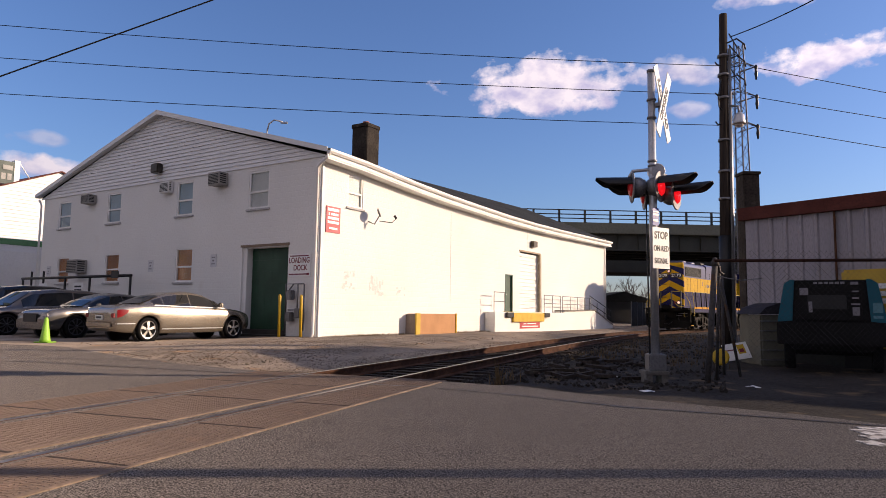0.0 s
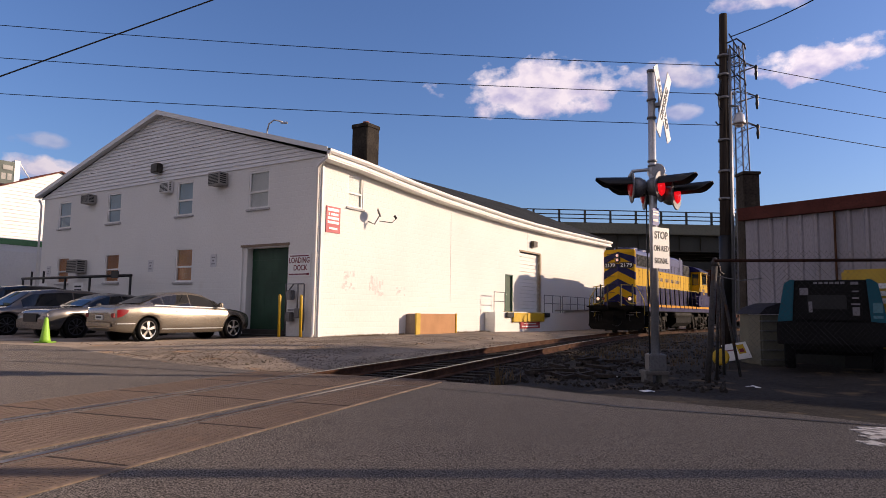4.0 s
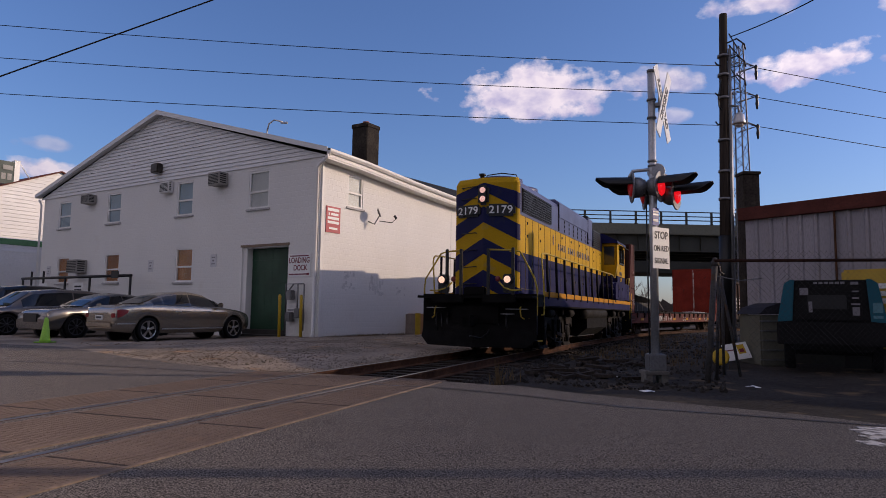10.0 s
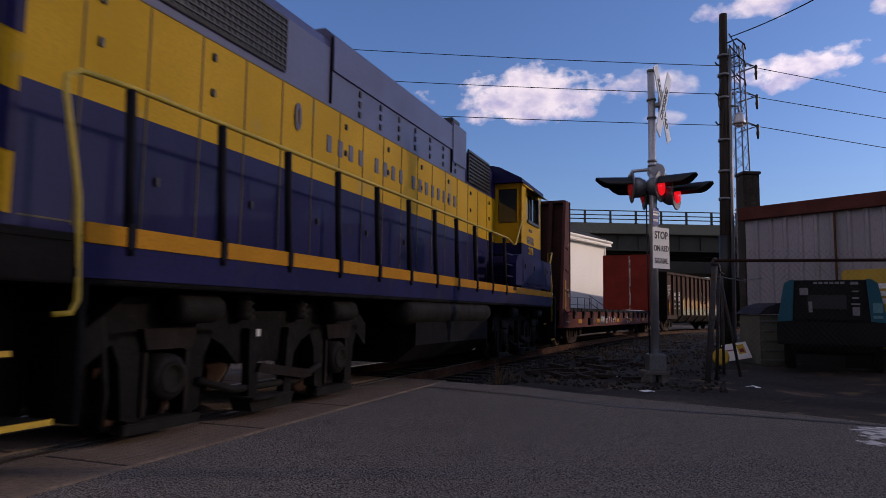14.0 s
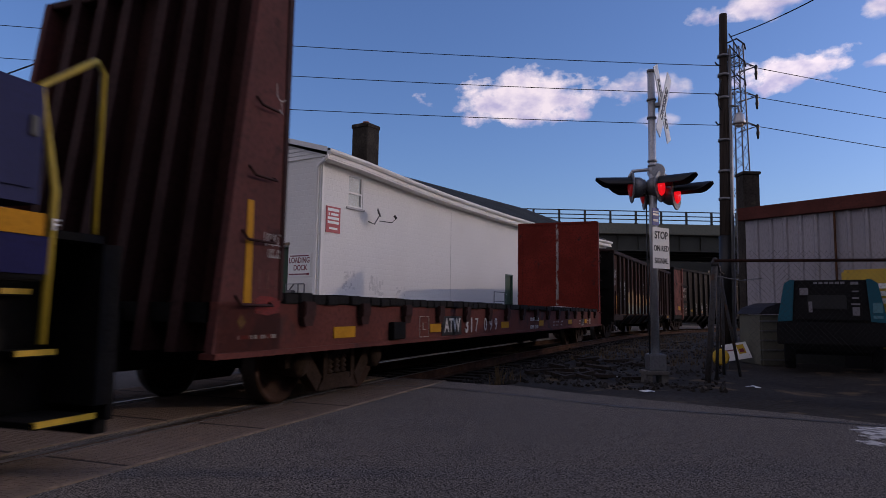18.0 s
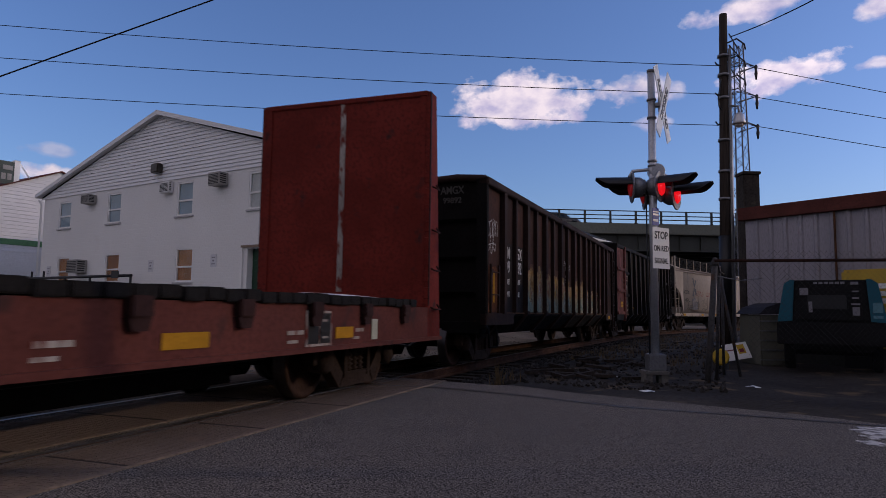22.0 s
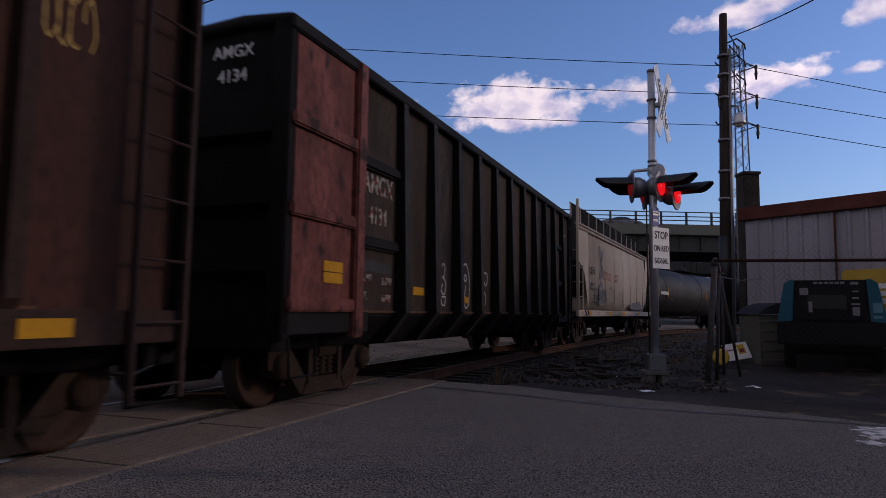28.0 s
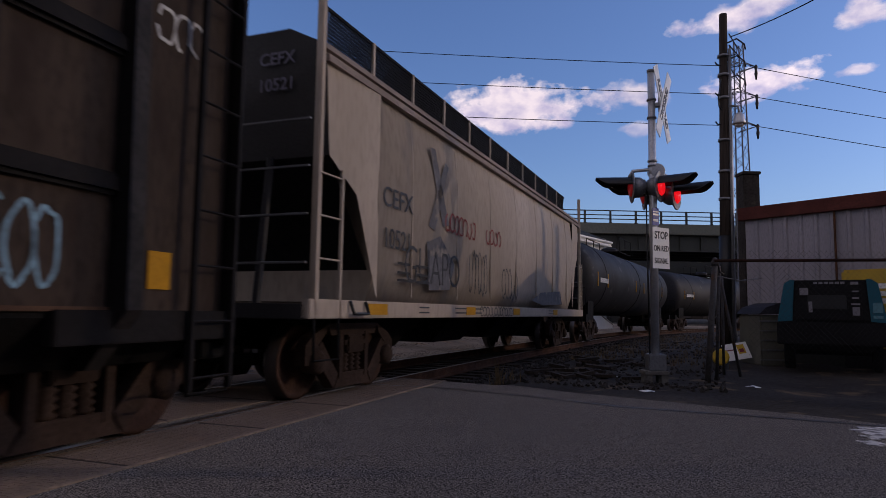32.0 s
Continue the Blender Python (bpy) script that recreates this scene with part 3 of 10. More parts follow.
part("soffit", along(B(), [(0.0, -0.33), (0.44, -0.33), (0.44, -0.27), (0.0, -0.27)], -0.2, LEN + 0.3), WHITE_TRIM, warehouse)
part("fascia", along(B(), [(0.42, -0.28), (0.465, -0.28), (0.465, -0.03), (0.42, -0.03)], -0.25, LEN + 0.1), WHITE_TRIM, warehouse)
part("gutter", along(B(), [(0.47, -0.15), (0.53, -0.15), (0.6, -0.08), (0.6, 0.0), (0.57, 0.0), (0.57, -0.06), (0.47, -0.06)], -0.25, LEN + 0.1), WHITE_TRIM, warehouse, "white metal gutter")
part("downspout", pipe(B(), [(0.5, -0.12, 6.38), (0.42, -0.16, 6.25), (0.02, -0.16, 6.0), (-0.1, -0.12, 5.9), (-0.1, -0.12, 0.2), (-0.1, -0.22, 0.08)], 0.055, 8), WHITE_TRIM, warehouse)
part("downspout", pipe(B(), [(0.5, LEN - 0.2, 5.95), (0.1, LEN - 0.2, 5.6), (0.1, LEN - 0.2, 0.1)], 0.05, 8), WHITE_TRIM, warehouse)
part("downspout", pipe(B(), [(-19.1, -0.1, 6.3), (-18.85, -0.1, 6.0), (-18.85, -0.1, 0.3)], 0.05, 8), WHITE_TRIM, warehouse)
part("corner_trim", box(box(B(), -0.24, -0.03, -0.045, -0.005, -0.3, 6.14), 0.005, 0.03, 0.0, 0.10, -0.3, 6.14), WHITE_TRIM, warehouse)
part("floor_slab", box(B(), -18.4, -0.3, 0.3, LEN, -0.1, 0.02), CONCRETE, warehouse)
for y in (8.35, 16.2):
    part("control_joint", box(B(), 0.001, 0.006, y, y + 0.03, 1.5 if y < 9 else 4.4, 5.5), mat("joint_sealant", (0.62, 0.61, 0.59), 0.8), warehouse)


SILL = mat("painted_sill", (0.50, 0.49, 0.48), 0.7, scale=3, var=0.2)


def window(x0, x1, z0, z1, blind, facing="front", half=0.45):
    """A double-hung sash in the wall, with frame, two panes, sill and a blind behind."""
    w = new("window")
    w.parent = warehouse
    if facing == "side":
        w.matrix_local = pose(0, 0, 0, 0, 0, 90)
    fw_ = 0.07
    fr = B()
    for a, b, c, d in ((x0, x0 + fw_, z0, z1), (x1 - fw_, x1, z0, z1), (x0 + fw_, x1 - fw_, z0, z0 + fw_), (x0 + fw_, x1 - fw_, z1 - fw_, z1)):
        box(fr, a, b, 0.02, 0.1, c, d)
    zm = z0 + (z1 - z0) * half
    box(fr, x0 + fw_, x1 - fw_, 0.03, 0.09, zm - 0.035, zm + 0.035)
    part("window_frame", fr, WHITE_TRIM, w)
    for c, d, y in ((z0 + fw_, zm - 0.035, 0.075), (zm + 0.035, z1 - fw_, 0.055)):
        bm_ = B()
        bm_.faces.new([bm_.verts.new(p) for p in ((x0 + fw_, y, c), (x1 - fw_, y, c), (x1 - fw_, y, d), (x0 + fw_, y, d))])
        part("pane", bm_, PANE_CLEAR, w).visible_shadow = False
    part("window_sill", box(B(), x0 - 0.08, x1 + 0.08, -0.07, 0.02, z0 - 0.08, z0 - 0.005, 0.01), SILL, w)
    part("blind", box(B(), x0 + 0.03, x1 - 0.03, 0.095, 0.11, z0 + 0.02 + (z1 - z0) * 0.0, z1 - 0.02), blind, w)
    # dark board stands in for the unlit room behind the glass
    part("reveal", box(B(), x0 - 0.02, x1 + 0.02, 0.36, 0.40, z0 - 0.02, z1 + 0.02), DARK_ROOM, w)


PANE_CLEAR = bpy.data.materials.new("clear_pane")
PANE_CLEAR.use_nodes = True
_n, _l = PANE_CLEAR.node_tree.nodes, PANE_CLEAR.node_tree.links
_g, _t, _m, _f = _n.new("ShaderNodeBsdfGlossy"), _n.new("ShaderNodeBsdfTransparent"), _n.new("ShaderNodeMixShader"), _n.new("ShaderNodeFresnel")
_g.inputs["Roughness"].default_value = 0.02
_f.inputs[0].default_value = 1.4
_t.inputs[0].default_value = (0.92, 0.95, 0.95, 1)
_l.new(_f.outputs[0], _m.inputs[0])
_l.new(_t.outputs[0], _m.inputs[1])
_l.new(_g.outputs[0], _m.inputs[2])
_l.new(_m.outputs[0], _n["Material Output"].inputs[0])
DARK_ROOM = mat("unlit_room_dark", (0.06, 0.055, 0.05), 0.9)
BLUE_BLIND = mat("grey_blue_blind", (0.38, 0.50, 0.58), 0.6, scale=1, var=0.15)
for h in UP[:3]:
    window(*h, BLUE_BLIND)
window(*UP[3], BLIND)
for h in LOW:
    window(*h, CURTAIN)
window(*SIDEW[0], BLIND, "side")
# green loading door in its deep frame, with steps up
ld = new("loading_door")
ld.parent = warehouse
bm = B()
for i in range(6):
    a = -3.68 + i * 0.362
    box(bm, a, a + 0.355, 0.30, 0.34, 0.28, 3.25)
for i in range(7):
    box(bm, -3.68, -1.51, 0.285, 0.31, 0.30 + i * 0.42, 0.345 + i * 0.42)
part("door_leaf", bm, GREEN_DOOR, ld, "dark green panelled loading door")
part("door_frame", box(box(box(B(), -3.95, -3.7, 0.05, 0.36, -0.1, 3.28), -3.7, -1.5, 0.05, 0.36, 3.25, 3.28), -3.97, -3.9, -0.03, 0.05, -0.1, 3.3), WHITE_TRIM, ld)
part("lintel", box(B(), -4.0, -1.45, -0.03, 0.04, 3.29, 3.38), mat("aged_timber", (0.28, 0.21, 0.15), 0.8), ld)
part("step", box(box(B(), -3.7, -1.5, -0.05, 0.3, -0.2, 0.28), -3.7, -1.5, -0.35, -0.05, -0.2, 0.12), mat("dark_step", (0.06, 0.055, 0.05), 0.9), ld)
# roller door, man door on the dock
rd = new("roller_door")
rd.parent = warehouse
for i in range(16):
    part("slat", box(B(), -0.22, -0.16 + 0.02 * (i % 2), 15.3, 17.75, 1.05 + i * 0.2, 1.05 + i * 0.2 + 0.19, 0.01), WHITE_TRIM, rd)
part("door_frame", box(box(B(), -0.1, 0.03, 15.22, 17.95, 4.3, 4.38), -0.1, 0.05, 17.75, 17.95, 1.05, 4.3), mat("tan_frame", (0.42, 0.34, 0.25), 0.7), rd)
md = new("man_door")
md.parent = warehouse
part("door_leaf", box(B(), -0.12, -0.07, 13.7, 14.4, 1.05, 2.95), mat("dull_green_door", (0.05, 0.10, 0.07), 0.5), md)
part("door_frame", box(box(box(B(), -0.06, 0.02, 13.64, 13.72, 1.05, 2.98), -0.06, 0.02, 14.38, 14.46, 1.05, 2.98), -0.06, 0.02, 13.72, 14.38, 2.92, 2.98), mat("green_frame", (0.06, 0.13, 0.09), 0.5), md)
part("door_handle", rod(B(), (-0.06, 13.8, 1.95), (-0.01, 13.8, 1.95), 0.03), ALU, md)

# painted-over scribbles and bare patches on the side wall
random.seed(31)
SCUFF = mat("grey_overpaint", (0.69, 0.68, 0.66), 0.8, scale=4, fine=30, var=0.2)
BARE = mat("bare_block", (0.20, 0.16, 0.13), 0.9, scale=5, fine=30, var=0.3)
for nm, y0, y1, z0, z1, cnt, material, hh in (("overpaint", 1.15, 1.75, 1.7, 2.4, 26, SCUFF, 0.12), ("overpaint", 2.7, 3.5, 1.55, 2.1, 22, SCUFF, 0.3), ("overpaint", 4.3, 5.0, 1.6, 1.95, 10, SCUFF, 0.12), ("bare_patch", 0.1, 4.5, 0.02, 0.14, 16, BARE, 0.03)):
    bm = B()
    for k in range(cnt):
        a, c = random.uniform(y0, y1), random.uniform(z0, z1)
        box(bm, 0.001, 0.003 + 0.0015 * random.random(), a, a + random.uniform(0.03, 0.13), c, c + hh * random.uniform(0.3, 1.2))
    part(nm, bm, material, warehouse)

# loading dock
dock = thing("loading_dock", WH, "white-painted concrete loading dock with yellow leveller and pipe railing", "loading dock")
part("platform", box(B(), 0.03, 0.6, 11.45, 19.9, -0.3, 1.04, 0.02), WHITE_BLOCK, dock)
part("ramp", prism(B(), [(19.9, -0.3), (19.9, 1.12), (25.0, 1.2), (28.6, 0.25), (28.6, -0.3)], 0.03, 0.58, "x"), WHITE_BLOCK, dock, "white-painted concrete ramp")
part("ramp_slab", prism(B(), [(19.95, 1.125), (19.95, 1.2), (25.0, 1.28), (28.6, 0.33), (28.6, 0.26), (25.0, 1.205)], 0.0, 0.64, "x"), CONCRETE, dock, "worn concrete slab on the ramp")
part("leveller", box(box(B(), 0.6, 0.72, 13.2, 16.9, 0.55, 1.0, 0.01), 0.1, 0.6, 13.2, 16.9, 1.042, 1.06), YELLOW, dock, "yellow steel dock leveller lip")
for y in (12.5, 16.9):
    part("bumper", box(B(), 0.6, 0.76, y, y + 0.68, 0.78, 1.02, 0.02), BLACK, dock, "black rubber dock bumper")
part("warning_plate", box(B(), 0.6, 0.62, 14.1, 16.5, 0.2, 0.52), SIGN_RED, dock, "red plate with white lettering bars")
bm = B()
for y0, y1, z in ((14.5, 14.8, 0.42), (14.95, 16.0, 0.42), (14.3, 16.3, 0.28)):
    box(bm, 0.621, 0.626, y0, y1, z, z + 0.06)
part("lettering", bm, SIGN_WHITE, dock)
for y0, y1 in ((11.5, 12.6), (17.3, 19.6), (19.9, 24.6)):
    bm = B()
    for y in np.linspace(y0, y1, max(2, int((y1 - y0) / 1.1) + 1)):
        rod(bm, (0.52, y, 1.04), (0.52, y, 2.0), 0.022, 6)
    for z in (1.55, 2.0):
        rod(bm, (0.52, y0, z), (0.52, y1, z), 0.022, 6)
    part("railing", bm, GALV, dock)
bm = B()
for k in range(4):
    y = 24.4 + k * 1.35
    z = 1.05 - 0.225 * (y - 24.5)
    rod(bm, (0.5, y, z), (0.5, y, z + 0.95), 0.025, 6)
for d in (0.5, 0.95):
    rod(bm, (0.5, 24.4, 1.2 + d), (0.5, 28.45, 0.28 + d), 0.025, 6)
part("ramp_railing", bm, BLACK, dock)
# low tan boarded box against the wall with a yellow post
bx = thing("boarded_pit_cover", WH, "low tan boarded box with a yellow edge against the wall", "box")
part("board", box(B(), 0.02, 0.5, 5.12, 8.1, -0.1, 0.92, 0.015), TAN, bx)
# side board's shade is in its colour, a darker tone of the tan boards
part("side_board", box(B(), 0.02, 0.49, 5.02, 5.115, -0.1, 0.90), mat("shade_toned_board", (0.30, 0.24, 0.2), 0.8), bx)
part("edge_post", box(B(), 0.49, 0.56, 5.0, 5.3, -0.1, 0.94, 0.01), YELLOW, bx)
part("edge_post", box(B(), 0.49, 0.54, 8.02, 8.11, -0.1, 0.94, 0.01), YELLOW, bx)

# chimney on the roof, lamps, dish, signs, meters, air conditioners
ch = thing("chimney", WH @ pose(-2.45, 5.2, 0), "square sooty brick chimney with a clay pot", "chimney")
part("shaft", box(B(), -0.42, 0.42, -0.42, 0.42, 6.6, 9.0, 0.03), BRICK_DARK, ch)
part("cap", box(B(), -0.45, 0.45, -0.45, 0.45, 8.85, 9.04, 0.03), BRICK_DARK, ch)
part("pot", lathe(B(), [(0.16, 9.04), (0.15, 9.2), (0.12, 9.2), (0.12, 9.06)], 14), CLAY, ch)
part("flashing", box(B(), -0.46, 0.47, -0.46, 0.46, 6.5, 7.05), ALU, ch)
dish = thing("satellite_dish", WH @ pose(0, 2.45, 4.35), "small grey satellite dish on a wall arm", "satellite dish")
part("arm", pipe(B(), [(0.0, 0.1, 0.0), (0.3, 0.1, -0.12), (0.45, 0.2, 0.2)], 0.025), GALV, dish)
bm = lathe(B(), [(0.01, 0.0), (0.1, 0.015), (0.19, 0.06), (0.187, 0.05), (0.1, 0.004), (0.01, -0.012)], 18)
bm.transform(pose(0.42, 0.15, 0.3, 70, 0, 122))
part("reflector", bm, mat("dish_grey", (0.12, 0.115, 0.11), 0.5), dish)
part("feed_arm", pipe(B(), [(0.45, 0.2, 0.0), (0.8, 0.5, -0.05), (0.95, 0.6, 0.12)], 0.018), BLACK, dish)
part("feed", rod(B(), (0.95, 0.6, 0.1), (0.88, 0.55, 0.22), 0.045), BLACK, dish)


def wall_sign(name, m, w, h, plate, bars, ink, label):
    """A flat board on a wall; bars as (x0, x1, z0, z1) in parts of its width and height."""
    t = thing(name, m, label, "sign")
    part("board", box(B(), -w / 2, w / 2, -0.02, 0.0, -h / 2, h / 2), plate, t)
    if bars:
        bm = B()
        for a, b, c, d in bars:
            box(bm, (a - 0.5) * w, (b - 0.5) * w, -0.024, -0.02, (c - 0.5) * h, (d - 0.5) * h)
        part("lettering", bm, ink, t)
    return t


NOTICE_WHITE = mat("faded_notice", (0.62, 0.62, 0.63), 0.6, scale=4, var=0.1, bump=0.0)
NOTICE_GREY = mat("faded_ink", (0.24, 0.23, 0.25), 0.6, var=0.1, bump=0.0)
SIDE_FACE = WH @ pose(0.005, 0, 0, 0, 0, 90)
wall_sign("red_notice", SIDE_FACE @ pose(0.6, -0.005, 4.17), 0.72, 0.92, SIGN_RED, [(0.1, 0.9, 0.82, 0.93), (0.15, 0.25, 0.66, 0.75), (0.33, 0.85, 0.66, 0.75), (0.1, 0.9, 0.5, 0.6), (0.1, 0.9, 0.34, 0.44), (0.2, 0.8, 0.12, 0.2)], SIGN_WHITE, "red notice board with rows of white lettering on the wall")
ls = wall_sign("loading_dock_sign", WH @ pose(-0.93, -0.005, 2.56), 1.08, 0.8, SIGN_WHITE, [(0.08, 0.92, 0.88, 0.93), (0.05, 0.86, 0.08, 0.13), (0.84, 0.95, 0.06, 0.15)], MAROON, "white sign reading loading dock with an arrow")
text_part("lettering", "LOADING", 0.27, MAROON, ls, pose(0, -0.024, 0.16, 90), wide=0.83)
text_part("lettering", "DOCK", 0.27, MAROON, ls, pose(0.06, -0.024, -0.1, 90), wide=0.83)
for x, z in ((-15.25, 2.75), (-9.6, 2.75), (-5.55, 2.85), (-17.9, 2.7)):
    wall_sign("small_notice", WH @ pose(x, -0.005, z), 0.34, 0.5, NOTICE_WHITE, [(0.2, 0.8, 0.72, 0.8), (0.35, 0.65, 0.45, 0.58), (0.2, 0.8, 0.22, 0.3)], NOTICE_GREY, "small white parking notice on the wall")
mt = thing("gas_meters", WH @ pose(-0.95, -0.05, 0), "grey gas meters and pipes on the wall", "meter")
bm = B()
for x, z in ((-0.2, 1.35), (0.2, 0.72), (-0.22, 0.6)):
    box(bm, x - 0.14, x + 0.14, -0.22, -0.02, z, z + 0.34, 0.03)
part("meter_body", bm, GALV, mt)
bm = B()
for pts in ([(-0.45, -0.1, 0.15), (-0.45, -0.1, 1.9), (0.4, -0.1, 1.9)], [(-0.3, -0.12, 1.0), (0.42, -0.12, 1.0), (0.42, -0.12, 0.7)], [(0.1, -0.08, 1.9), (0.1, -0.08, 1.0)], [(-0.3, -0.08, 1.7), (-0.1, -0.08, 1.9)], [(0.42, -0.1, 1.9), (0.42, -0.1, 0.3)]):
    pipe(bm, pts, 0.026)
part("pipework", bm, GALV, mt)


def ac_unit(x, z, w, h, d, col):
    t = thing("air_conditioner", WH @ pose(x, -0.02, z), "boxy window air conditioner jutting from the wall", "air conditioner", "air conditioners")
    part("casing", box(B(), -w / 2, w / 2, -d, 0, -h / 2, h / 2, 0.02), col, t)
    bm = B()
    for i in range(7):
        box(bm, -w / 2 + 0.04, w / 2 - 0.04, -d - 0.012, -d + 0.005, -h / 2 + 0.05 + i * (h - 0.1) / 7, -h / 2 + 0.05 + (i + 0.55) * (h - 0.1) / 7)
    part("grille", bm, BLACK, t)
    bm = B()
    for i in range(5):
        box(bm, w / 2 - 0.004, w / 2 + 0.008, -d + 0.05, -0.12, -h / 2 + 0.08 + i * (h - 0.1) / 5, -h / 2 + 0.08 + (i + 0.5) * (h - 0.1) / 5)
    part("vent", bm, BLACK, t)


AC_GREY = mat("beige_casing", (0.36, 0.34, 0.31), 0.6, scale=2, var=0.2)
ac_unit(-14.35, 5.93, 0.62, 0.42, 0.4, AC_GREY)
ac_unit(-8.6, 5.98, 0.6, 0.46, 0.25, WHITE_TRIM)
ac_unit(-5.2, 5.97, 0.66, 0.5, 0.45, AC_GREY)
ac_unit(-14.9, 2.85, 0.85, 0.6, 0.5, AC_GREY)
fl = thing("floodlight", WH @ pose(-9.3, -0.04, 6.85), "bronze wall-pack floodlight on the gable", "floodlight")
part("housing", box(B(), -0.25, 0.25, -0.28, 0, -0.2, 0.2, 0.04), mat("bronze_housing", (0.05, 0.04, 0.03), 0.5), fl)
fl2 = thing("wall_lamp", SIDE_FACE @ pose(16.85, -0.02, 4.8), "bronze wall lamp above the dock door", "wall lamp")
part("housing", prism(B(), [(-0.2, -0.15), (0.2, -0.15), (0.2, 0.05), (0.12, 0.17), (-0.2, 0.17)], -0.22, 0.22, "x"), mat("bronze_lamp", (0.07, 0.05, 0.03), 0.5), fl2)
for p in ((-5.46, 22.35), (-4.75, 22.4)):
    b = solo("bollard", lathe(B(), [(0.052, -0.2), (0.052, 1.36), (0.035, 1.41), (0.01, 1.42)], 14), YELLOW, pose(p[0], p[1], 0.1, 1.0, -0.5), "yellow-painted steel pipe bollard", "bollard", "bollards by the loading door")
# street lamp seen over the roof
sl = thing("street_lamp", pose(-16.45, 60, 0), "tall grey street lamp with a curved arm", "street lamp")
part("pole", rod(B(), (0, 0, -0.2), (0, 0, 17.6), 0.12, 8, 0.07), ALU, sl)
part("arm", pipe(B(), [(0, 0, 17.4), (0.12, 0, 18.1), (0.6, 0, 18.5), (1.4, 0, 18.35)], 0.07), ALU, sl)
part("head", box(B(), 1.2, 1.9, -0.13, 0.13, 18.18, 18.34, 0.04), ALU, sl)

# ---- neighbour's gabled hall, with a roof sign ----
AN = WH @ pose(-24.0, 0, 0)
annex = thing("neighbour_building", AN, "sunlit white gabled hall with siding and a green stripe", "building")
part("wall", box(B(), -14, -0.03, -12, 15, -0.3, 4.0), WHITE_BLOCK, annex)
part("green_stripe", box(B(), -0.03, 0.03, -12, 15, 4.36, 4.68), mat("stripe_green", (0.10, 0.26, 0.11), 0.6), annex)
GS, GP, GY = 0.43, 8.85, 3.3


def gable_z(k):
    return GP - GS * abs(k - GY)


part("gable", prism(B(), [(-12, 4.0), (15, 4.0), (15, gable_z(15)), (GY, GP), (-12, gable_z(-12))], -0.3, -0.04, "x"), SIDING, annex)
for i in range(24):
    z = 4.0 + i * 0.21
    h0, h1 = (GP - z) / GS, (GP - z - 0.2) / GS
    if h1 < 0.1:
        break
    bm = B()
    p0, p1, q0, q1 = max(-12, GY - h0), max(-12, GY - h1), min(15, GY + h0), min(15, GY + h1)
    vs = [bm.verts.new(v) for v in ((0.0, p0, z), (0.0, q0, z), (-0.02, q1, z + 0.2), (-0.02, p1, z + 0.2), (-0.05, p0, z), (-0.05, q0, z))]
    bm.faces.new(vs[:4])
    bm.faces.new((vs[1], vs[0], vs[4], vs[5]))
    part("clapboard", bm, SIDING, annex)
for e in (15.4, -12.4):
    part("roof_slope", prism(B(), [(GY, GP), (GY, GP + 0.08), (e, gable_z(e) + 0.08), (e, gable_z(e))], -14, 0.12, "x"), FASCIA, annex)
rs = thing("roof_sign", AN @ pose(0.0, 0, 0), "dark green roof sign with white lettering bars", "sign")
part("board", box(B(), -0.25, -0.12, -3.6, 0.84, 7.7, 8.98), mat("sign_green", (0.02, 0.05, 0.045), 0.5), rs)
bm = B()
for y0_, y1_ in ((-0.55, -0.25), (-0.15, 0.12), (0.2, 0.42), (0.5, 0.72)):
    box(bm, -0.12, -0.10, y0_, y1_, 7.95, 8.3)
for y0_, y1_ in ((-0.6, 0.1), (0.25, 0.75)):
    box(bm, -0.12, -0.10, y0_, y1_, 8.5, 8.75)
part("lettering", bm, mat("sign_grey", (0.30, 0.30, 0.29), 0.5), rs)
part("end_panel", box(B(), -0.5, -0.1, 0.84, 1.12, 7.7, 9.1), SIGN_WHITE, rs)
part("brace", rod(B(), (-0.2, 1.1, 9.05), (-0.2, 1.78, 8.1), 0.03), SIGN_WHITE, rs)
part("sign_leg", box(box(B(), -0.25, -0.15, -2.4, -2.3, 6.0, 7.72), -0.25, -0.15, 0.4, 0.5, 7.3, 7.72), GALV, rs)

# unseen plain brick hall, added behind the camera to block sky light from the train
hall = thing("hall_across_road", pose(0, -12, 0), "unseen plain brick hall added to block sky light", "building", kind="structure")
part("wall", box(B(), 0, 60, -10, 0, -0.3, 11.5), mat("plain_brick", (0.16, 0.085, 0.06), 0.85, scale=0.8, fine=12, var=0.25, bump=0.2), hall)

# ---- overpass ----
OV = pose(26, 74, 0, 0, 0, 3)
over = thing("road_overpass", OV, "concrete road overpass on dark steel girders with open railing", "bridge")
part("deck", box(B(), -520, 230, 0, 14, 10.0, 10.9), BRIDGE_CONC, over)
part("edge_beam", box(B(), -520, 230, -0.35, 0.0, 9.95, 11.15, 0.05), mat("weathered_parapet", (0.16, 0.165, 0.135), 0.8, scale=0.3, fine=5, var=0.15), over)
for y in (0.4, 3.6, 6.8, 10, 13.2):
    bm = box(box(box(B(), -520, 230, y, y + 0.06, 8.2, 9.98), -520, 230, y - 0.25, y + 0.31, 8.1, 8.22), -520, 230, y - 0.2, y + 0.26, 9.9, 9.98)
    if y < 1:
        for x in np.arange(-520, 230, 2.4):
            box(bm, x, x + 0.06, y - 0.2, y, 8.2, 9.95)
    part("girder", bm, BRIDGE_STEEL, over)
post_me = mesh_of("post", box(box(B(), -0.1, 0.1, -0.28, -0.08, 11.1, 12.55), -0.16, 0.16, -0.32, -0.04, 11.1, 11.2), BRIDGE_STEEL)
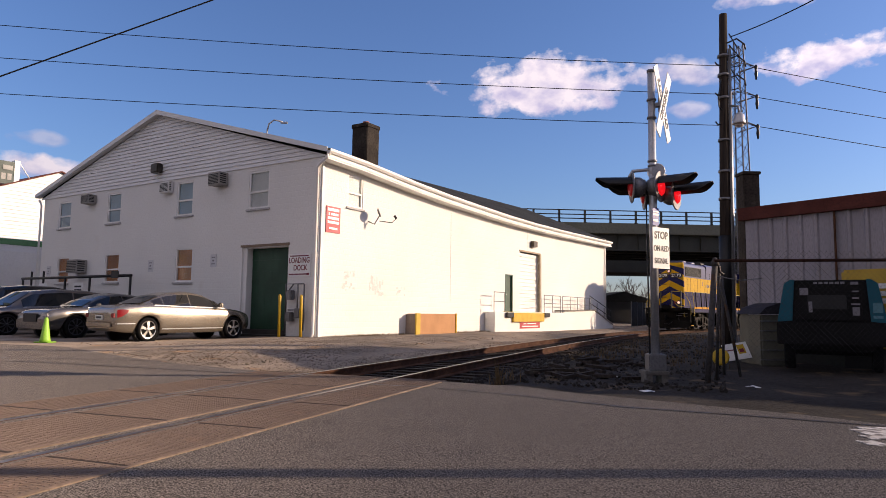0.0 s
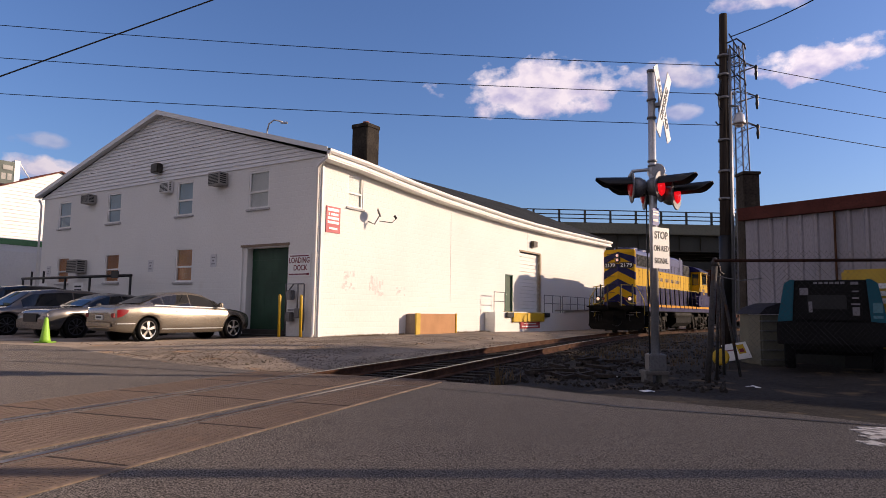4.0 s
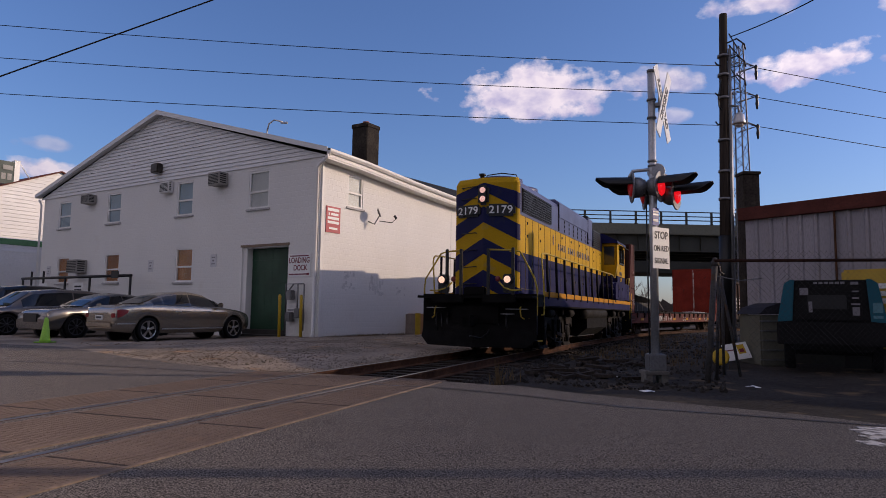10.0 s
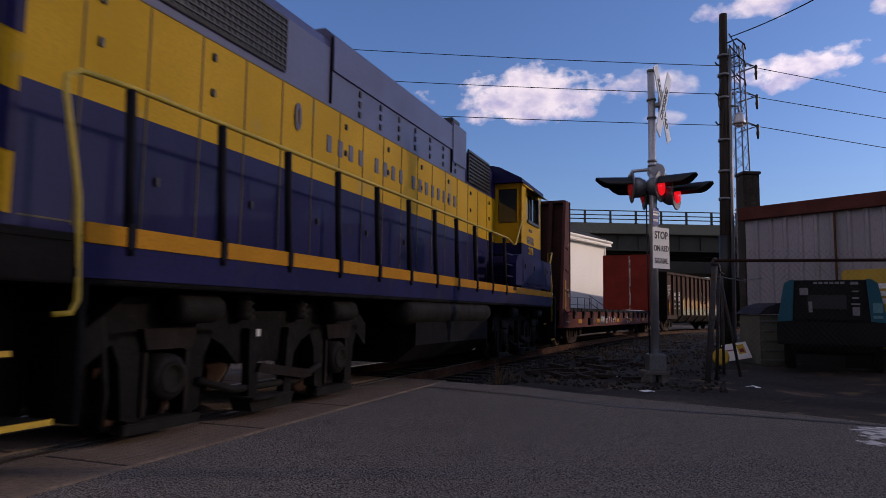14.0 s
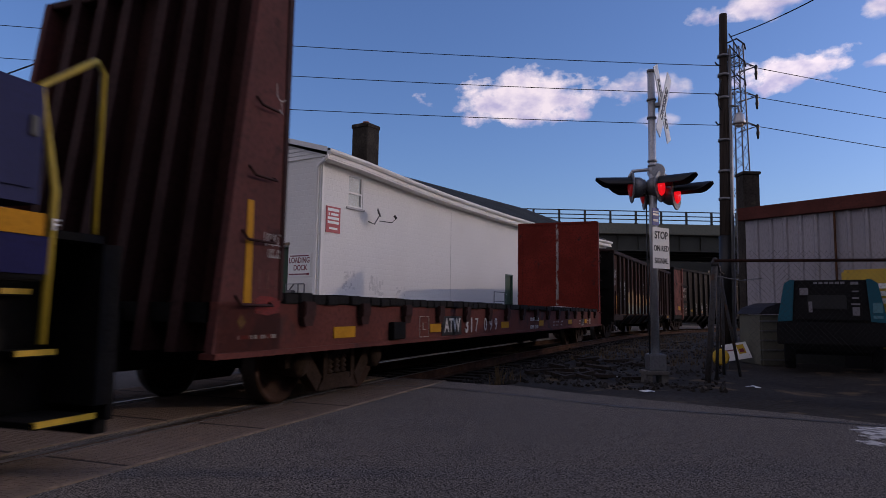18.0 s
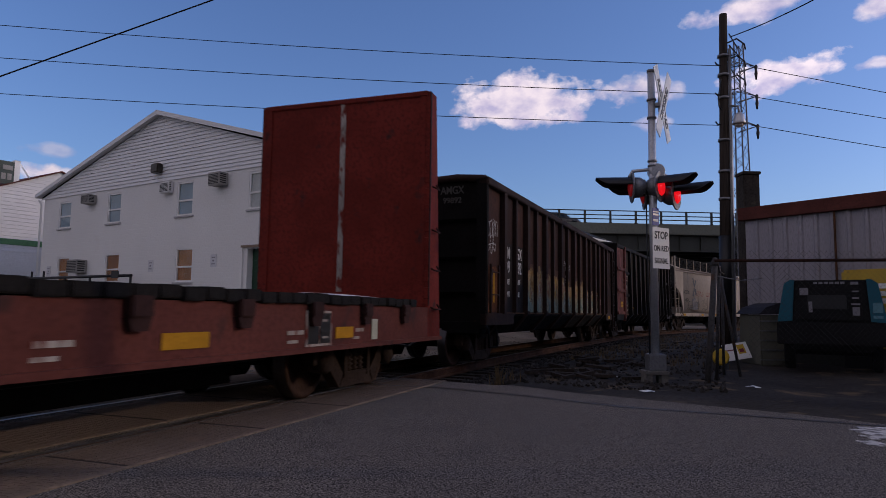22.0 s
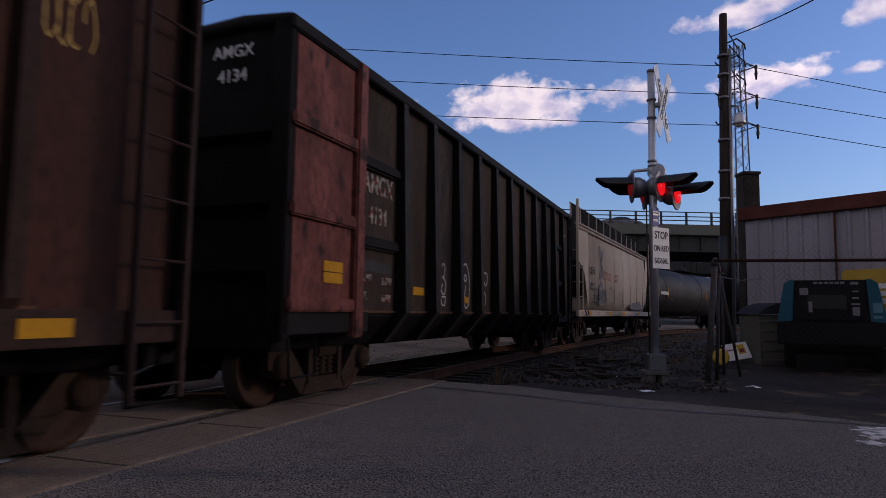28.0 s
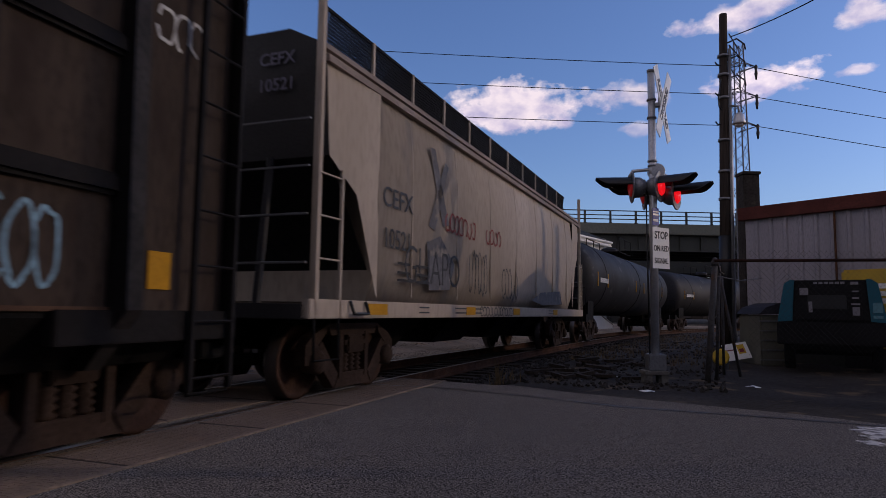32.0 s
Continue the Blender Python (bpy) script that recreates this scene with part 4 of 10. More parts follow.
for x in np.arange(-16, 24, 2.9):
    ob = new("post", post_me)
    ob.parent = over
    ob.location = (x, 0, 0)
for z in (11.55, 12.0, 12.5):
    part("rail_bar", box(B(), -520, 230, -0.24, -0.12, z, z + 0.1), BRIDGE_STEEL, over)
# abutment beyond the building, pier with a cap, and dark bank beneath
for x in (-10.5, 16.0):
    part("pier", box(box(B(), x, x + 1.4, 1.5, 12.5, -0.5, 7.2, 0.05), x - 0.4, x + 1.8, 0.6, 13.4, 7.0, 8.1, 0.05), BRIDGE_CONC, over)
part("abutment", box(B(), -520, -22, 0.5, 13.5, -0.5, 8.1), BRIDGE_CONC, over)
part("abutment", box(B(), 34, 230, 0.5, 13.5, -0.5, 8.1), BRIDGE_CONC, over)

# ---- crossing signal ----
FOOTING = mat("weathered_footing", (0.20, 0.185, 0.165), 0.85, scale=3, fine=30, var=0.3, bump=0.3)
SG = pose(3.36, 10.55, 0, 0, 0, 0)
sig = thing("crossing_signal", SG, "silver railway crossing mast with crossbuck and red flashing lights", "crossing signal")
part("foundation", box(box(box(B(), -0.19, 0.19, -0.16, 0.18, 0.08, 0.14, 0.01), -0.17, -0.07, -0.14, 0.16, -0.15, 0.08), 0.07, 0.17, -0.14, 0.16, -0.15, 0.08), FOOTING, sig)
part("base_box", box(B(), -0.11, 0.16, -0.11, 0.14, 0.14, 0.40, 0.015), GALV, sig, "grey cast junction base")
part("mast", rod(B(), (0.02, 0, 0.3), (0.02, 0, 4.98), 0.066, 16, 0.058), ALU, sig)
part("mast_cap", rod(B(), (0.02, 0, 4.98), (0.02, 0, 5.02), 0.07, 12), GALV, sig)
part("wire_conduit", pipe(B(), [(-0.08, -0.03, 0.4), (-0.1, -0.03, 3.0)], 0.012), BLACK, sig)
bm = B()
for z in (3.4, 3.48, 4.2, 4.5):
    rod(bm, (0.02, 0, z), (0.02, 0, z + 0.03), 0.078, 12)
part("mast_clamp", bm, GALV, sig)
# crossbuck: two boards, turned away to face the road on the right
CBX = pose(0.13, -0.02, 4.43, 0, 0, 54)
cbk = new("crossbuck")
cbk.parent = sig
cbk.matrix_local = CBX
for ang, y, words in ((60, -0.06, "RAIL    ROAD"), (-60, -0.085, "CROSSING")):
    bm = box(B(), -0.64, 0.64, -0.006, 0.006, -0.105, 0.105)
    o = part("blade", bm, SIGN_WHITE, cbk, "white crossbuck blade with black letters")
    o.matrix_local = pose(0, y, 0, 0, ang, 0)
    t_ = text_part("lettering", words, 0.155, INK, cbk, pose(0, y, 0, 0, ang, 0) @ pose(0, -0.009, 0, 90), wide=0.92)
part("bracket", box(box(B(), -0.05, 0.05, -0.05, 0.1, -0.03, 0.03), -0.02, 0.02, -0.08, 0.0, -0.12, 0.12), GALV, cbk)


def flasher(name, m, lens):
    """A round light unit with backing disc, hood and red lens, facing -y."""
    u = new(name)
    u.parent = sig
    u.matrix_local = m
    part("background_disc", lathe(B(), [(0.245, -0.012), (0.255, 0.0), (0.245, 0.012)], 28, "y"), GALV, u, "round grey backing disc")
    part("housing", lathe(B(), [(0.17, 0.0), (0.165, 0.12), (0.12, 0.2), (0.05, 0.22)], 20, "y"), GALV, u)
    part("lens", lathe(B(), [(0.15, -0.014), (0.13, -0.04), (0.07, -0.06), (0.005, -0.066)], 20, "y"), lens, u, "red signal lens")
    # hood: a half pipe cut away towards its tip
    bm = B()
    n, prev = 16, None
    for k in range(15):
        u_ = k / 14
        y, half_arc = -0.012 - 0.56 * u_, radians(82 - 50 * max(0.0, (u_ - 0.6) / 0.4) ** 2.0)
        outer, inner = [], []
        for i in range(n + 1):
            a = math.pi / 2 + half_arc * (2 * i / n - 1)
            outer.append(bm.verts.new((0.17 * math.cos(a), y, 0.17 * math.sin(a))))
            inner.append(bm.verts.new((0.16 * math.cos(a), y, 0.16 * math.sin(a))))
        if prev:
            for i in range(n):
                bm.faces.new((prev[0][i], prev[0][i + 1], outer[i + 1], outer[i])).smooth = True
                bm.faces.new((prev[1][i + 1], prev[1][i], inner[i], inner[i + 1])).smooth = True
            for i in (0, n):
                bm.faces.new((prev[0][i], outer[i], inner[i], prev[1][i]))
        prev = (outer, inner)
    for i in range(n):
        bm.faces.new((prev[0][i], prev[0][i + 1], prev[1][i + 1], prev[1][i]))
    part("hood", bm, BLACK, u, "long black sun hood")
    return u


flasher("signal_light", pose(-0.31, 0.02, 3.06, 0, 0, -97), RED_DIM)
flasher("signal_light", pose(-0.06, 0.2, 2.98, 0, 0, -100), RED_DIM)
flasher("signal_light", pose(0.12, -0.06, 3.07, 0, 0, 52), RED_GLOW)
flasher("signal_light", pose(0.43, 0.1, 2.97, 0, 0, 54), RED_GLOW)
part("cross_arm", pipe(B(), [(-0.36, 0.02, 3.22), (-0.3, 0.02, 3.33), (0.0, 0.0, 3.36), (0.3, 0.05, 3.25), (0.42, 0.1, 3.2)], 0.028, 8), ALU, sig)
part("junction_box", lathe(B(), [(0.11, -0.09), (0.13, -0.05), (0.13, 0.07), (0.1, 0.1)], 18, "y", (0.09, 0.02, 3.33)), ALU, sig)
part("bell", lathe(B(), [(0.02, 3.02), (0.09, 3.03), (0.1, 3.1), (0.03, 3.14)], 16, "z", (-0.14, 0.03, -0.1)), BLACK, sig)
st = new("stop_sign_plate")
st.parent = sig
st.matrix_local = pose(0.0, -0.09, 2.1, 0, 0, 33)
part("plate", box(B(), -0.04, 0.36, -0.006, 0.0, -0.35, 0.31, 0.0), SIGN_WHITE, st, "white rectangular stop on red signal sign")
for txt, z, sz in (("STOP", 0.18, 0.17), ("ON RED", -0.03, 0.125), ("SIGNAL", -0.23, 0.125)):
    text_part("lettering", txt, sz, INK, st, pose(0.16, -0.008, z, 90), wide=0.78)
pl = new("blue_plate")
pl.parent = sig
pl.matrix_local = pose(0.0, -0.08, 2.58, 0, 0, 33)
part("plate", box(B(), -0.03, 0.12, -0.006, 0.0, -0.14, 0.14), SIGN_BLUE, pl, "small blue information plate")
part("lettering", box(box(box(B(), -0.02, 0.11, -0.008, -0.006, 0.02, 0.05), -0.02, 0.11, -0.008, -0.006, 0.07, 0.09), -0.02, 0.1, -0.008, -0.006, -0.08, -0.04), SIGN_WHITE, pl)

# ---- utility pole with conduit, lamp, cross-braces ----
pole = thing("utility_pole", pose(7.0, 16.4, 0, 0, 0.9, 0), "tall dark wooden utility pole with conduits", "utility pole")
part("shaft", rod(B(), (0, 0, -0.3), (0, 0, 8.75), 0.15, 14, 0.095), WOOD_POLE, pole)
part("conduit", rod(B(), (0.14, -0.12, 0), (0.115, -0.09, 7.8), 0.04, 8), GALV, pole)
part("conduit", rod(B(), (0.2, -0.06, 0), (0.17, -0.04, 5.6), 0.03, 8), ALU, pole)
part("wrap", rod(B(), (0, 0, 1.2), (0, 0, 3.0), 0.152, 12), BLACK, pole)
lampo = new("lamp_head")
lampo.parent = pole
part("arm", pipe(B(), [(0.1, -0.1, 6.3), (0.25, -0.25, 6.25), (0.25, -0.3, 6.05)], 0.03), GALV, lampo)
part("shade", lathe(B(), [(0.07, 6.06), (0.12, 6.0), (0.14, 5.85), (0.17, 5.78), (0.15, 5.77), (0.1, 5.84)], 16, "z", (0.25, -0.3, 0)), ALU, lampo, "silver lamp hood")
part("globe", lathe(B(), [(0.12, 5.79), (0.1, 5.72), (0.02, 5.69)], 14, "z", (0.25, -0.3, 0)), glass("lamp_globe", (0.5, 0.45, 0.4), 0.2), lampo)
bm = B()
for z, sx in ((7.45, 1), (6.65, 1), (5.95, 1), (7.4, -1), (6.6, -1), (5.85, -1)):
    pipe(bm, [(0, 0, z), (0.18 * sx, -0.05, z - 0.02), (0.24 * sx, -0.05, z + 0.05)], 0.018)
part("cleat", bm, BLACK, pole)
for z in (7.6, 7.1, 6.5, 5.4, 4.6, 3.9):
    part("strap", rod(B(), (0, 0, z), (0, 0, z + 0.06), 0.15, 12), GALV, pole)
for k, (z0, z1, x0, x1) in enumerate(((7.9, 7.3, 0.1, 0.42), (7.3, 6.7, 0.12, 0.36), (7.0, 6.2, -0.1, -0.2), (8.2, 7.6, 0.1, 0.3))):
    part("drop_cable", pipe(B(), [(x0, -0.1, z0), (x1, -0.14, (z0 + z1) / 2 - 0.1), (x1 * 0.9, -0.14, z1 + 0.05), (0.1 if x0 > 0 else -0.1, -0.1, z1)], 0.016, 5), BLACK, pole)
for z in (7.95, 7.5, 7.0):
    part("pole_bracket", pipe(B(), [(0.05, -0.08, z), (0.3, -0.1, z + 0.12), (0.5, -0.1, z - 0.02), (0.52, -0.1, z - 0.16)], 0.02, 6), BLACK, pole)

# ---- lattice mast with insulators, far beyond the shed ----
# dark colour carries the mast's look against the light
MAST_STEEL = mat("backlit_mast_steel", (0.13, 0.13, 0.14), 0.6, 0.3, scale=1, var=0.3, bump=0.0)
mast = thing("lattice_mast", pose(30.75, 67.6, 0), "tall dark steel lattice mast with line insulators", "lattice mast")
W2 = 0.95
MH = 29.6
legs = [(-W2, -W2), (W2, -W2), (W2, W2), (-W2, W2)]
for x, y in legs:
    part("leg", rod(B(), (x, y, 0), (x * 0.5, y * 0.5, MH), 0.075, 6), MAST_STEEL, mast)
for k in range(28):
    z0, z1 = k * MH / 28, (k + 1) * MH / 28
    f0, f1 = 1 - z0 / (2 * MH), 1 - z1 / (2 * MH)
    bm = B()
    for i in range(4):
        a, b = legs[i], legs[(i + 1) % 4]
        if k % 2:
            a, b = b, a
        rod(bm, (a[0] * f0, a[1] * f0, z0), (b[0] * f1, b[1] * f1, z1), 0.035, 4)
    part("brace", bm, MAST_STEEL, mast)
for z in (27.2, 24.0, 20.8):
    bm = B()
    for d in (-0.3, 0.3):
        rod(bm, (0, d, z + 0.6), (2.0, 0, z), 0.05, 5)
        rod(bm, (0, d, z - 0.7), (2.0, 0, z), 0.05, 5)
        rod(bm, (0, d, z + 0.3), (-1.7, 0, z - 0.2), 0.05, 5)
    part("arm", bm, MAST_STEEL, mast)
    for xx in (2.0,):
        part("insulator", lathe(B(), [(0.08, z + 0.2), (0.18, z), (0.12, z - 0.4), (0.18, z - 0.8), (0.12, z - 1.1), (0.08, z - 1.4)], 10, "z", (xx, 0, 0)), BLACK, mast)

# ---- overhead wires ----


def wire(name, a, b, sag, r, label):
    cu = []
    for i in range(25):
        t = i / 24
        p = Vector(a).lerp(Vector(b), t)
        p.z -= sag * 4 * t * (1 - t)
        cu.append(p)
    return solo(name, pipe(B(), cu, r, 5), WIRE, pose(0, 0, 0), label, "cable", "overhead cables")



# ---- shed on the right ----
SH = pose(7.35, 15.95, 0, 0, 0, -53.5)
shed = thing("metal_shed", SH, "grey ribbed metal shed with a rust-red fascia", "shed")
bm = B()
pts = []
x = 0.0
while x < 6.6:
    pts += [(x, 0.0), (x + 0.22, 0.0), (x + 0.25, -0.035), (x + 0.31, -0.035), (x + 0.34, 0.0)]
    x += 0.34
lo = [bm.verts.new((a, b, 0.0)) for a, b in pts]
hi = [bm.verts.new((a, b, 3.35)) for a, b in pts]
for i in range(len(pts) - 1):
    bm.faces.new((lo[i], lo[i + 1], hi[i + 1], hi[i]))
part("ribbed_wall", bm, CORRUG, shed, "ribbed grey metal cladding")
part("wall_core", box(B(), 0.0, 6.7, 0.02, 6.0, -0.2, 3.4), CORRUG, shed)
part("fascia", box(B(), -0.12, 6.85, -0.14, 6.2, 3.32, 3.60, 0.01), FASCIA, shed, "rust-red painted fascia")
part("roof", prism(B(), [(-0.1, 3.605), (6.3, 3.605), (6.3, 3.69), (-0.1, 3.625)], -0.12, 6.85, "x"), FASCIA, shed)
part("base_block", box(B(), 0.0, 6.7, -0.06, 0.0, -0.2, 0.35), BRIDGE_STEEL, shed)
part("downpipe", rod(B(), (2.05, -0.07, 0.3), (2.05, -0.07, 3.35), 0.025, 8), RUST, shed)
# unseen wall added beyond the shed's corner to cast the yard's shade
wing = thing("shed_wing", pose(11.3, 10.9, 0, 0, 0, -28), "unseen grey metal wall added to shade the yard", "shed", kind="structure")
part("wall", box(B(), 0, 16, 0, 5, -0.2, 3.5), CORRUG, wing)
# unseen hall added off to the east so that shade falls on the track
east = thing("hall_east_of_yard", pose(24.5, 20.5, 0), "unseen plain metal hall added to shade the track", "building", kind="structure")
part("wall", box(B(), 0, 22, 0, 15, -0.2, 6.0), CORRUG, east)
cs = thing("shed_chimney", pose(8.35, 17.9, 0), "square brown block chimney behind the shed", "chimney")
part("shaft", box(B(), -0.22, 0.22, -0.22, 0.22, 0, 4.85, 0.02), BRICK_DARK, cs)
part("cap", box(B(), -0.25, 0.25, -0.25, 0.25, 4.85, 4.93, 0.01), BRICK_DARK, cs)

# ---- line pole down the road, whose shadow falls across the crossing ----
lp = thing("line_pole", pose(10.5, 4.85, 0), "weathered wooden line pole beside the road", "utility pole")
part("shaft", rod(B(), (0, 0, -0.3), (0, 0, 8.6), 0.13, 12, 0.1), WOOD_POLE, lp)
part("cross_arm", box(B(), -0.06, 0.06, -0.6, 0.6, 8.0, 8.12, 0.01), WOOD_POLE, lp)

# ---- parked cars ----
CAR_GLASS = glass("car_glass", (0.012, 0.014, 0.016), 0.04)
CAR_GLASS.node_tree.nodes["Principled BSDF"].inputs["Specular IOR Level"].default_value = 0.5
TYRE = mat("tyre_rubber", (0.011, 0.011, 0.011), 0.85, scale=8, var=0.2, bump=0.2)
RIM = mat("alloy_rim", (0.50, 0.49, 0.47), 0.3, 0.9, scale=5, var=0.1, bump=0.0)
TAIL = mat("tail_light_red", (0.26, 0.006, 0.006), 0.35, scale=5, var=0.15, bump=0.0)
LAMP_CLEAR = mat("head_lamp", (0.45, 0.44, 0.42), 0.15, 0.3, scale=5, var=0.1, bump=0.0)


def paint(name, col, metal=0.6):
    m = mat(name, col, 0.22, metal, scale=0.8, fine=60, var=0.06, bump=0.0)
    m.node_tree.nodes["Principled BSDF"].inputs["Coat Weight"].default_value = 0.7
    m.node_tree.nodes["Principled BSDF"].inputs["Coat Roughness"].default_value = 0.06
    return m


def car(m, body_paint, st, axles, wid, label, group, five=True, wheel_r=0.34, glaze=None):
    """A car lofted from stations (y, z of the belt, z of the roof, half width at the belt, at the roof, z of the sill); y runs to its nose."""
    t = thing("car", m, label, "car", group)
    keys = np.array(st)
    ys = np.linspace(keys[0, 0], keys[-1, 0], 90)
    cols = [np.interp(ys, keys[:, 0], keys[:, k]) for k in range(1, 6)]
    ker = np.array([1, 2, 3, 2, 1]) / 9.0
    for c in cols:
        c[2:-2] = np.convolve(c, ker, "valid")

    def at(y):
        return [float(np.interp(y, ys, c)) for c in cols]

    def half(y):
        zb, zr, w, wr, z0 = at(y)
        up = max(zr - zb, 0.012)
        h = zb - z0
        for a in axles:
            d = abs(y - a)
            if d < wheel_r + 0.07:
                z0 = max(z0, wheel_r + math.sqrt(max(0, (wheel_r + 0.07) ** 2 - d * d)) * 0.97)
        lift = lambda z: max(z, z0 + 0.003)
        return [(w * 0.5, z0), (w * 0.9, z0), (w * 0.965, lift(zb - h * 0.86)), (w * 0.99, lift(zb - h * 0.70)), (w * 0.995, lift(zb - h * 0.5)), (w, lift(zb - h * 0.33)), (w * 0.985, lift(zb - h * 0.18)), (w * 0.965, zb - h * 0.07), (w * 0.935, zb),
                (w * 0.935 + (wr - w * 0.935) * 0.5, zb + up * 0.5), (wr, zb + up * 0.86), (wr * 0.9, zb + up * 0.95), (wr * 0.6, zb + up), (0, zb + up + 0.012)]

    bm = B()
    rings = []
    for y in ys:
        hf = half(float(y))
        rings.append([bm.verts.new((x, y, z)) for x, z in hf] + [bm.verts.new((-x, y, z)) for x, z in hf[-2::-1]])
    n = len(rings[0])
    for i in range(len(rings) - 1):
        for k in range(n):
            f = bm.faces.new((rings[i][k], rings[i + 1][k], rings[i + 1][(k + 1) % n], rings[i][(k + 1) % n]))
            f.smooth = True
    bm.faces.new(rings[0][::-1])
    bm.faces.new(rings[-1])
    bmesh.ops.recalc_face_normals(bm, faces=bm.faces)
    part("body", bm, body_paint, t)
    # side glass follows the cabin's curve, split by dark pillars
    gl = [s for s in st if s[2] - s[1] > 0.12]
    g0, g1 = gl[0][0] - 0.35, gl[-1][0] + 0.38
    mid = 0.5 * (g0 + g1)
    cuts = [g0, gl[0][0] + 0.02, mid - 0.02, g1]
    for sx in (-1, 1):
        for a, b in zip(cuts, cuts[1:]):
            bm = B()
            prev = None
            for y in np.linspace(a + 0.025, b - 0.025, 12):
                zb, zr, w, wr, z0 = at(y)
                up = zr - zb
                if up < 0.1:
                    continue
                pt = lambda f: (sx * (w * 0.935 + (wr - w * 0.935) * (f if f < 0.5 else 0.5 + (f - 0.5) / 0.72) + 0.012), y, zb + up * f)
                pair = [bm.verts.new(pt(f)) for f in (0.07, 0.45, 0.80)]
                if prev:
                    for k in (0, 1):
                        bm.faces.new((prev[k], pair[k], pair[k + 1], prev[k + 1])).smooth = True
                prev = pair
            if len(bm.faces):
                part("side_window", bm, glaze or CAR_GLASS, t)
            else:
                bm.free()
        bm = B()
        prev = None
        for y in np.linspace(g0 + 0.05, g1 - 0.05, 24):
            zb, zr, w, wr, z0 = at(y)
            pair = [bm.verts.new((sx * (w * 0.935 + 0.006), y, zb + dz)) for dz in (-0.004, 0.022)]
            if prev:
                bm.faces.new((prev[0], pair[0], pair[1], prev[1]))
            prev = pair
        part("belt_trim", bm, ALU, t)
    for y0, y1, nm in ((st[[s[0] for s in st].index(gl[0][0]) - 1][0], gl[0][0], "rear_window"), (gl[-1][0], st[[s[0] for s in st].index(gl[-1][0]) + 1][0], "windscreen")):
        bm = B()
        prev = None
        for y in np.linspace(y0 + 0.05, y1 - 0.02, 8):
            zb, zr, w, wr, z0 = at(y)
            up = max(zr - zb, 0.012)
            ring = [bm.verts.new((u * wr, y + (0.012 if nm == "windscreen" else -0.012), zb + up * v + 0.022)) for u, v in ((-0.93, 0.9), (-0.6, 1.0), (0, 1.0), (0.6, 1.0), (0.93, 0.9))]
            if prev:
                for k in range(4):
                    bm.faces.new((prev[k], prev[k + 1], ring[k + 1], ring[k])).smooth = True
            prev = ring
        part(nm, bm, CAR_GLASS, t)
    for y in axles:
        for sx in (-1, 1):
            part("wheel_arch", lathe(B(), [(wheel_r + 0.075, (wid - 0.3) * sx), (wheel_r + 0.075, (wid - 0.06) * sx), (wheel_r + 0.07, (wid - 0.06) * sx), (wheel_r + 0.07, (wid - 0.3) * sx), (0.05, (wid - 0.3) * sx)], 24, "x", (0, y, wheel_r)), BLACK, t)
            w = new("wheel")
            w.parent = t
            w.location = (0, y, wheel_r)
            part("tyre", lathe(B(), [(wheel_r * 0.7, (wid - 0.23) * sx), (wheel_r * 0.97, (wid - 0.22) * sx), (wheel_r, (wid - 0.19) * sx), (wheel_r, (wid - 0.05) * sx), (wheel_r * 0.96, (wid - 0.02) * sx), (wheel_r * 0.74, (wid - 0.015) * sx), (wheel_r * 0.7, (wid - 0.05) * sx)], 28, "x"), TYRE, w)
            part("rim_barrel", lathe(B(), [(wheel_r * 0.67, (wid - 0.09) * sx), (wheel_r * 0.67, (wid - 0.075) * sx)], 28, "x"), BLACK, w)
            bm = B()
            for k in range(32):
                a, a2 = 6.28319 * k / 32, 6.28319 * (k + 1) / 32
                bm.faces.new([bm.verts.new(((wid - d) * sx, wheel_r * f * math.cos(t_), wheel_r * f * math.sin(t_))) for f, d, t_ in ((0.75, 0.014, a), (0.75, 0.014, a2), (0.68, 0.02, a2), (0.68, 0.02, a))])
            lathe(bm, [(0.06, (wid - 0.02) * sx), (0.05, (wid - 0.012) * sx), (0.01, (wid - 0.01) * sx)], 14, "x")
            for k in range(5 if five else 9):
                a = 6.2832 * k / (5 if five else 9) + 0.3
                c, s = math.cos(a), math.sin(a)
                hw = 0.030 if five else 0.02
                vs = [bm.verts.new(((wid + dx) * sx, r_ * c - e * s * ww, r_ * s + e * c * ww)) for dx, r_, ww, e in ((-0.018, 0.03, hw * 0.8, -1), (-0.018, 0.03, hw * 0.8, 1), (-0.026, wheel_r * 0.7, hw * 1.5, 1), (-0.026, wheel_r * 0.7, hw * 1.5, -1))]
                bm.faces.new(vs)
            bmesh.ops.recalc_face_normals(bm, faces=bm.faces)
            part("rim", bm, RIM if five else DARK_RIM, w)
            # black disc gives the shade between the spokes
            part("brake_disc", lathe(B(), [(0.02, (wid - 0.07) * sx), (wheel_r * 0.655, (wid - 0.07) * sx)], 20, "x"), BLACK, w)
    return t, half


DARK_RIM = mat("dark_rim", (0.08, 0.08, 0.085), 0.35, 0.8)


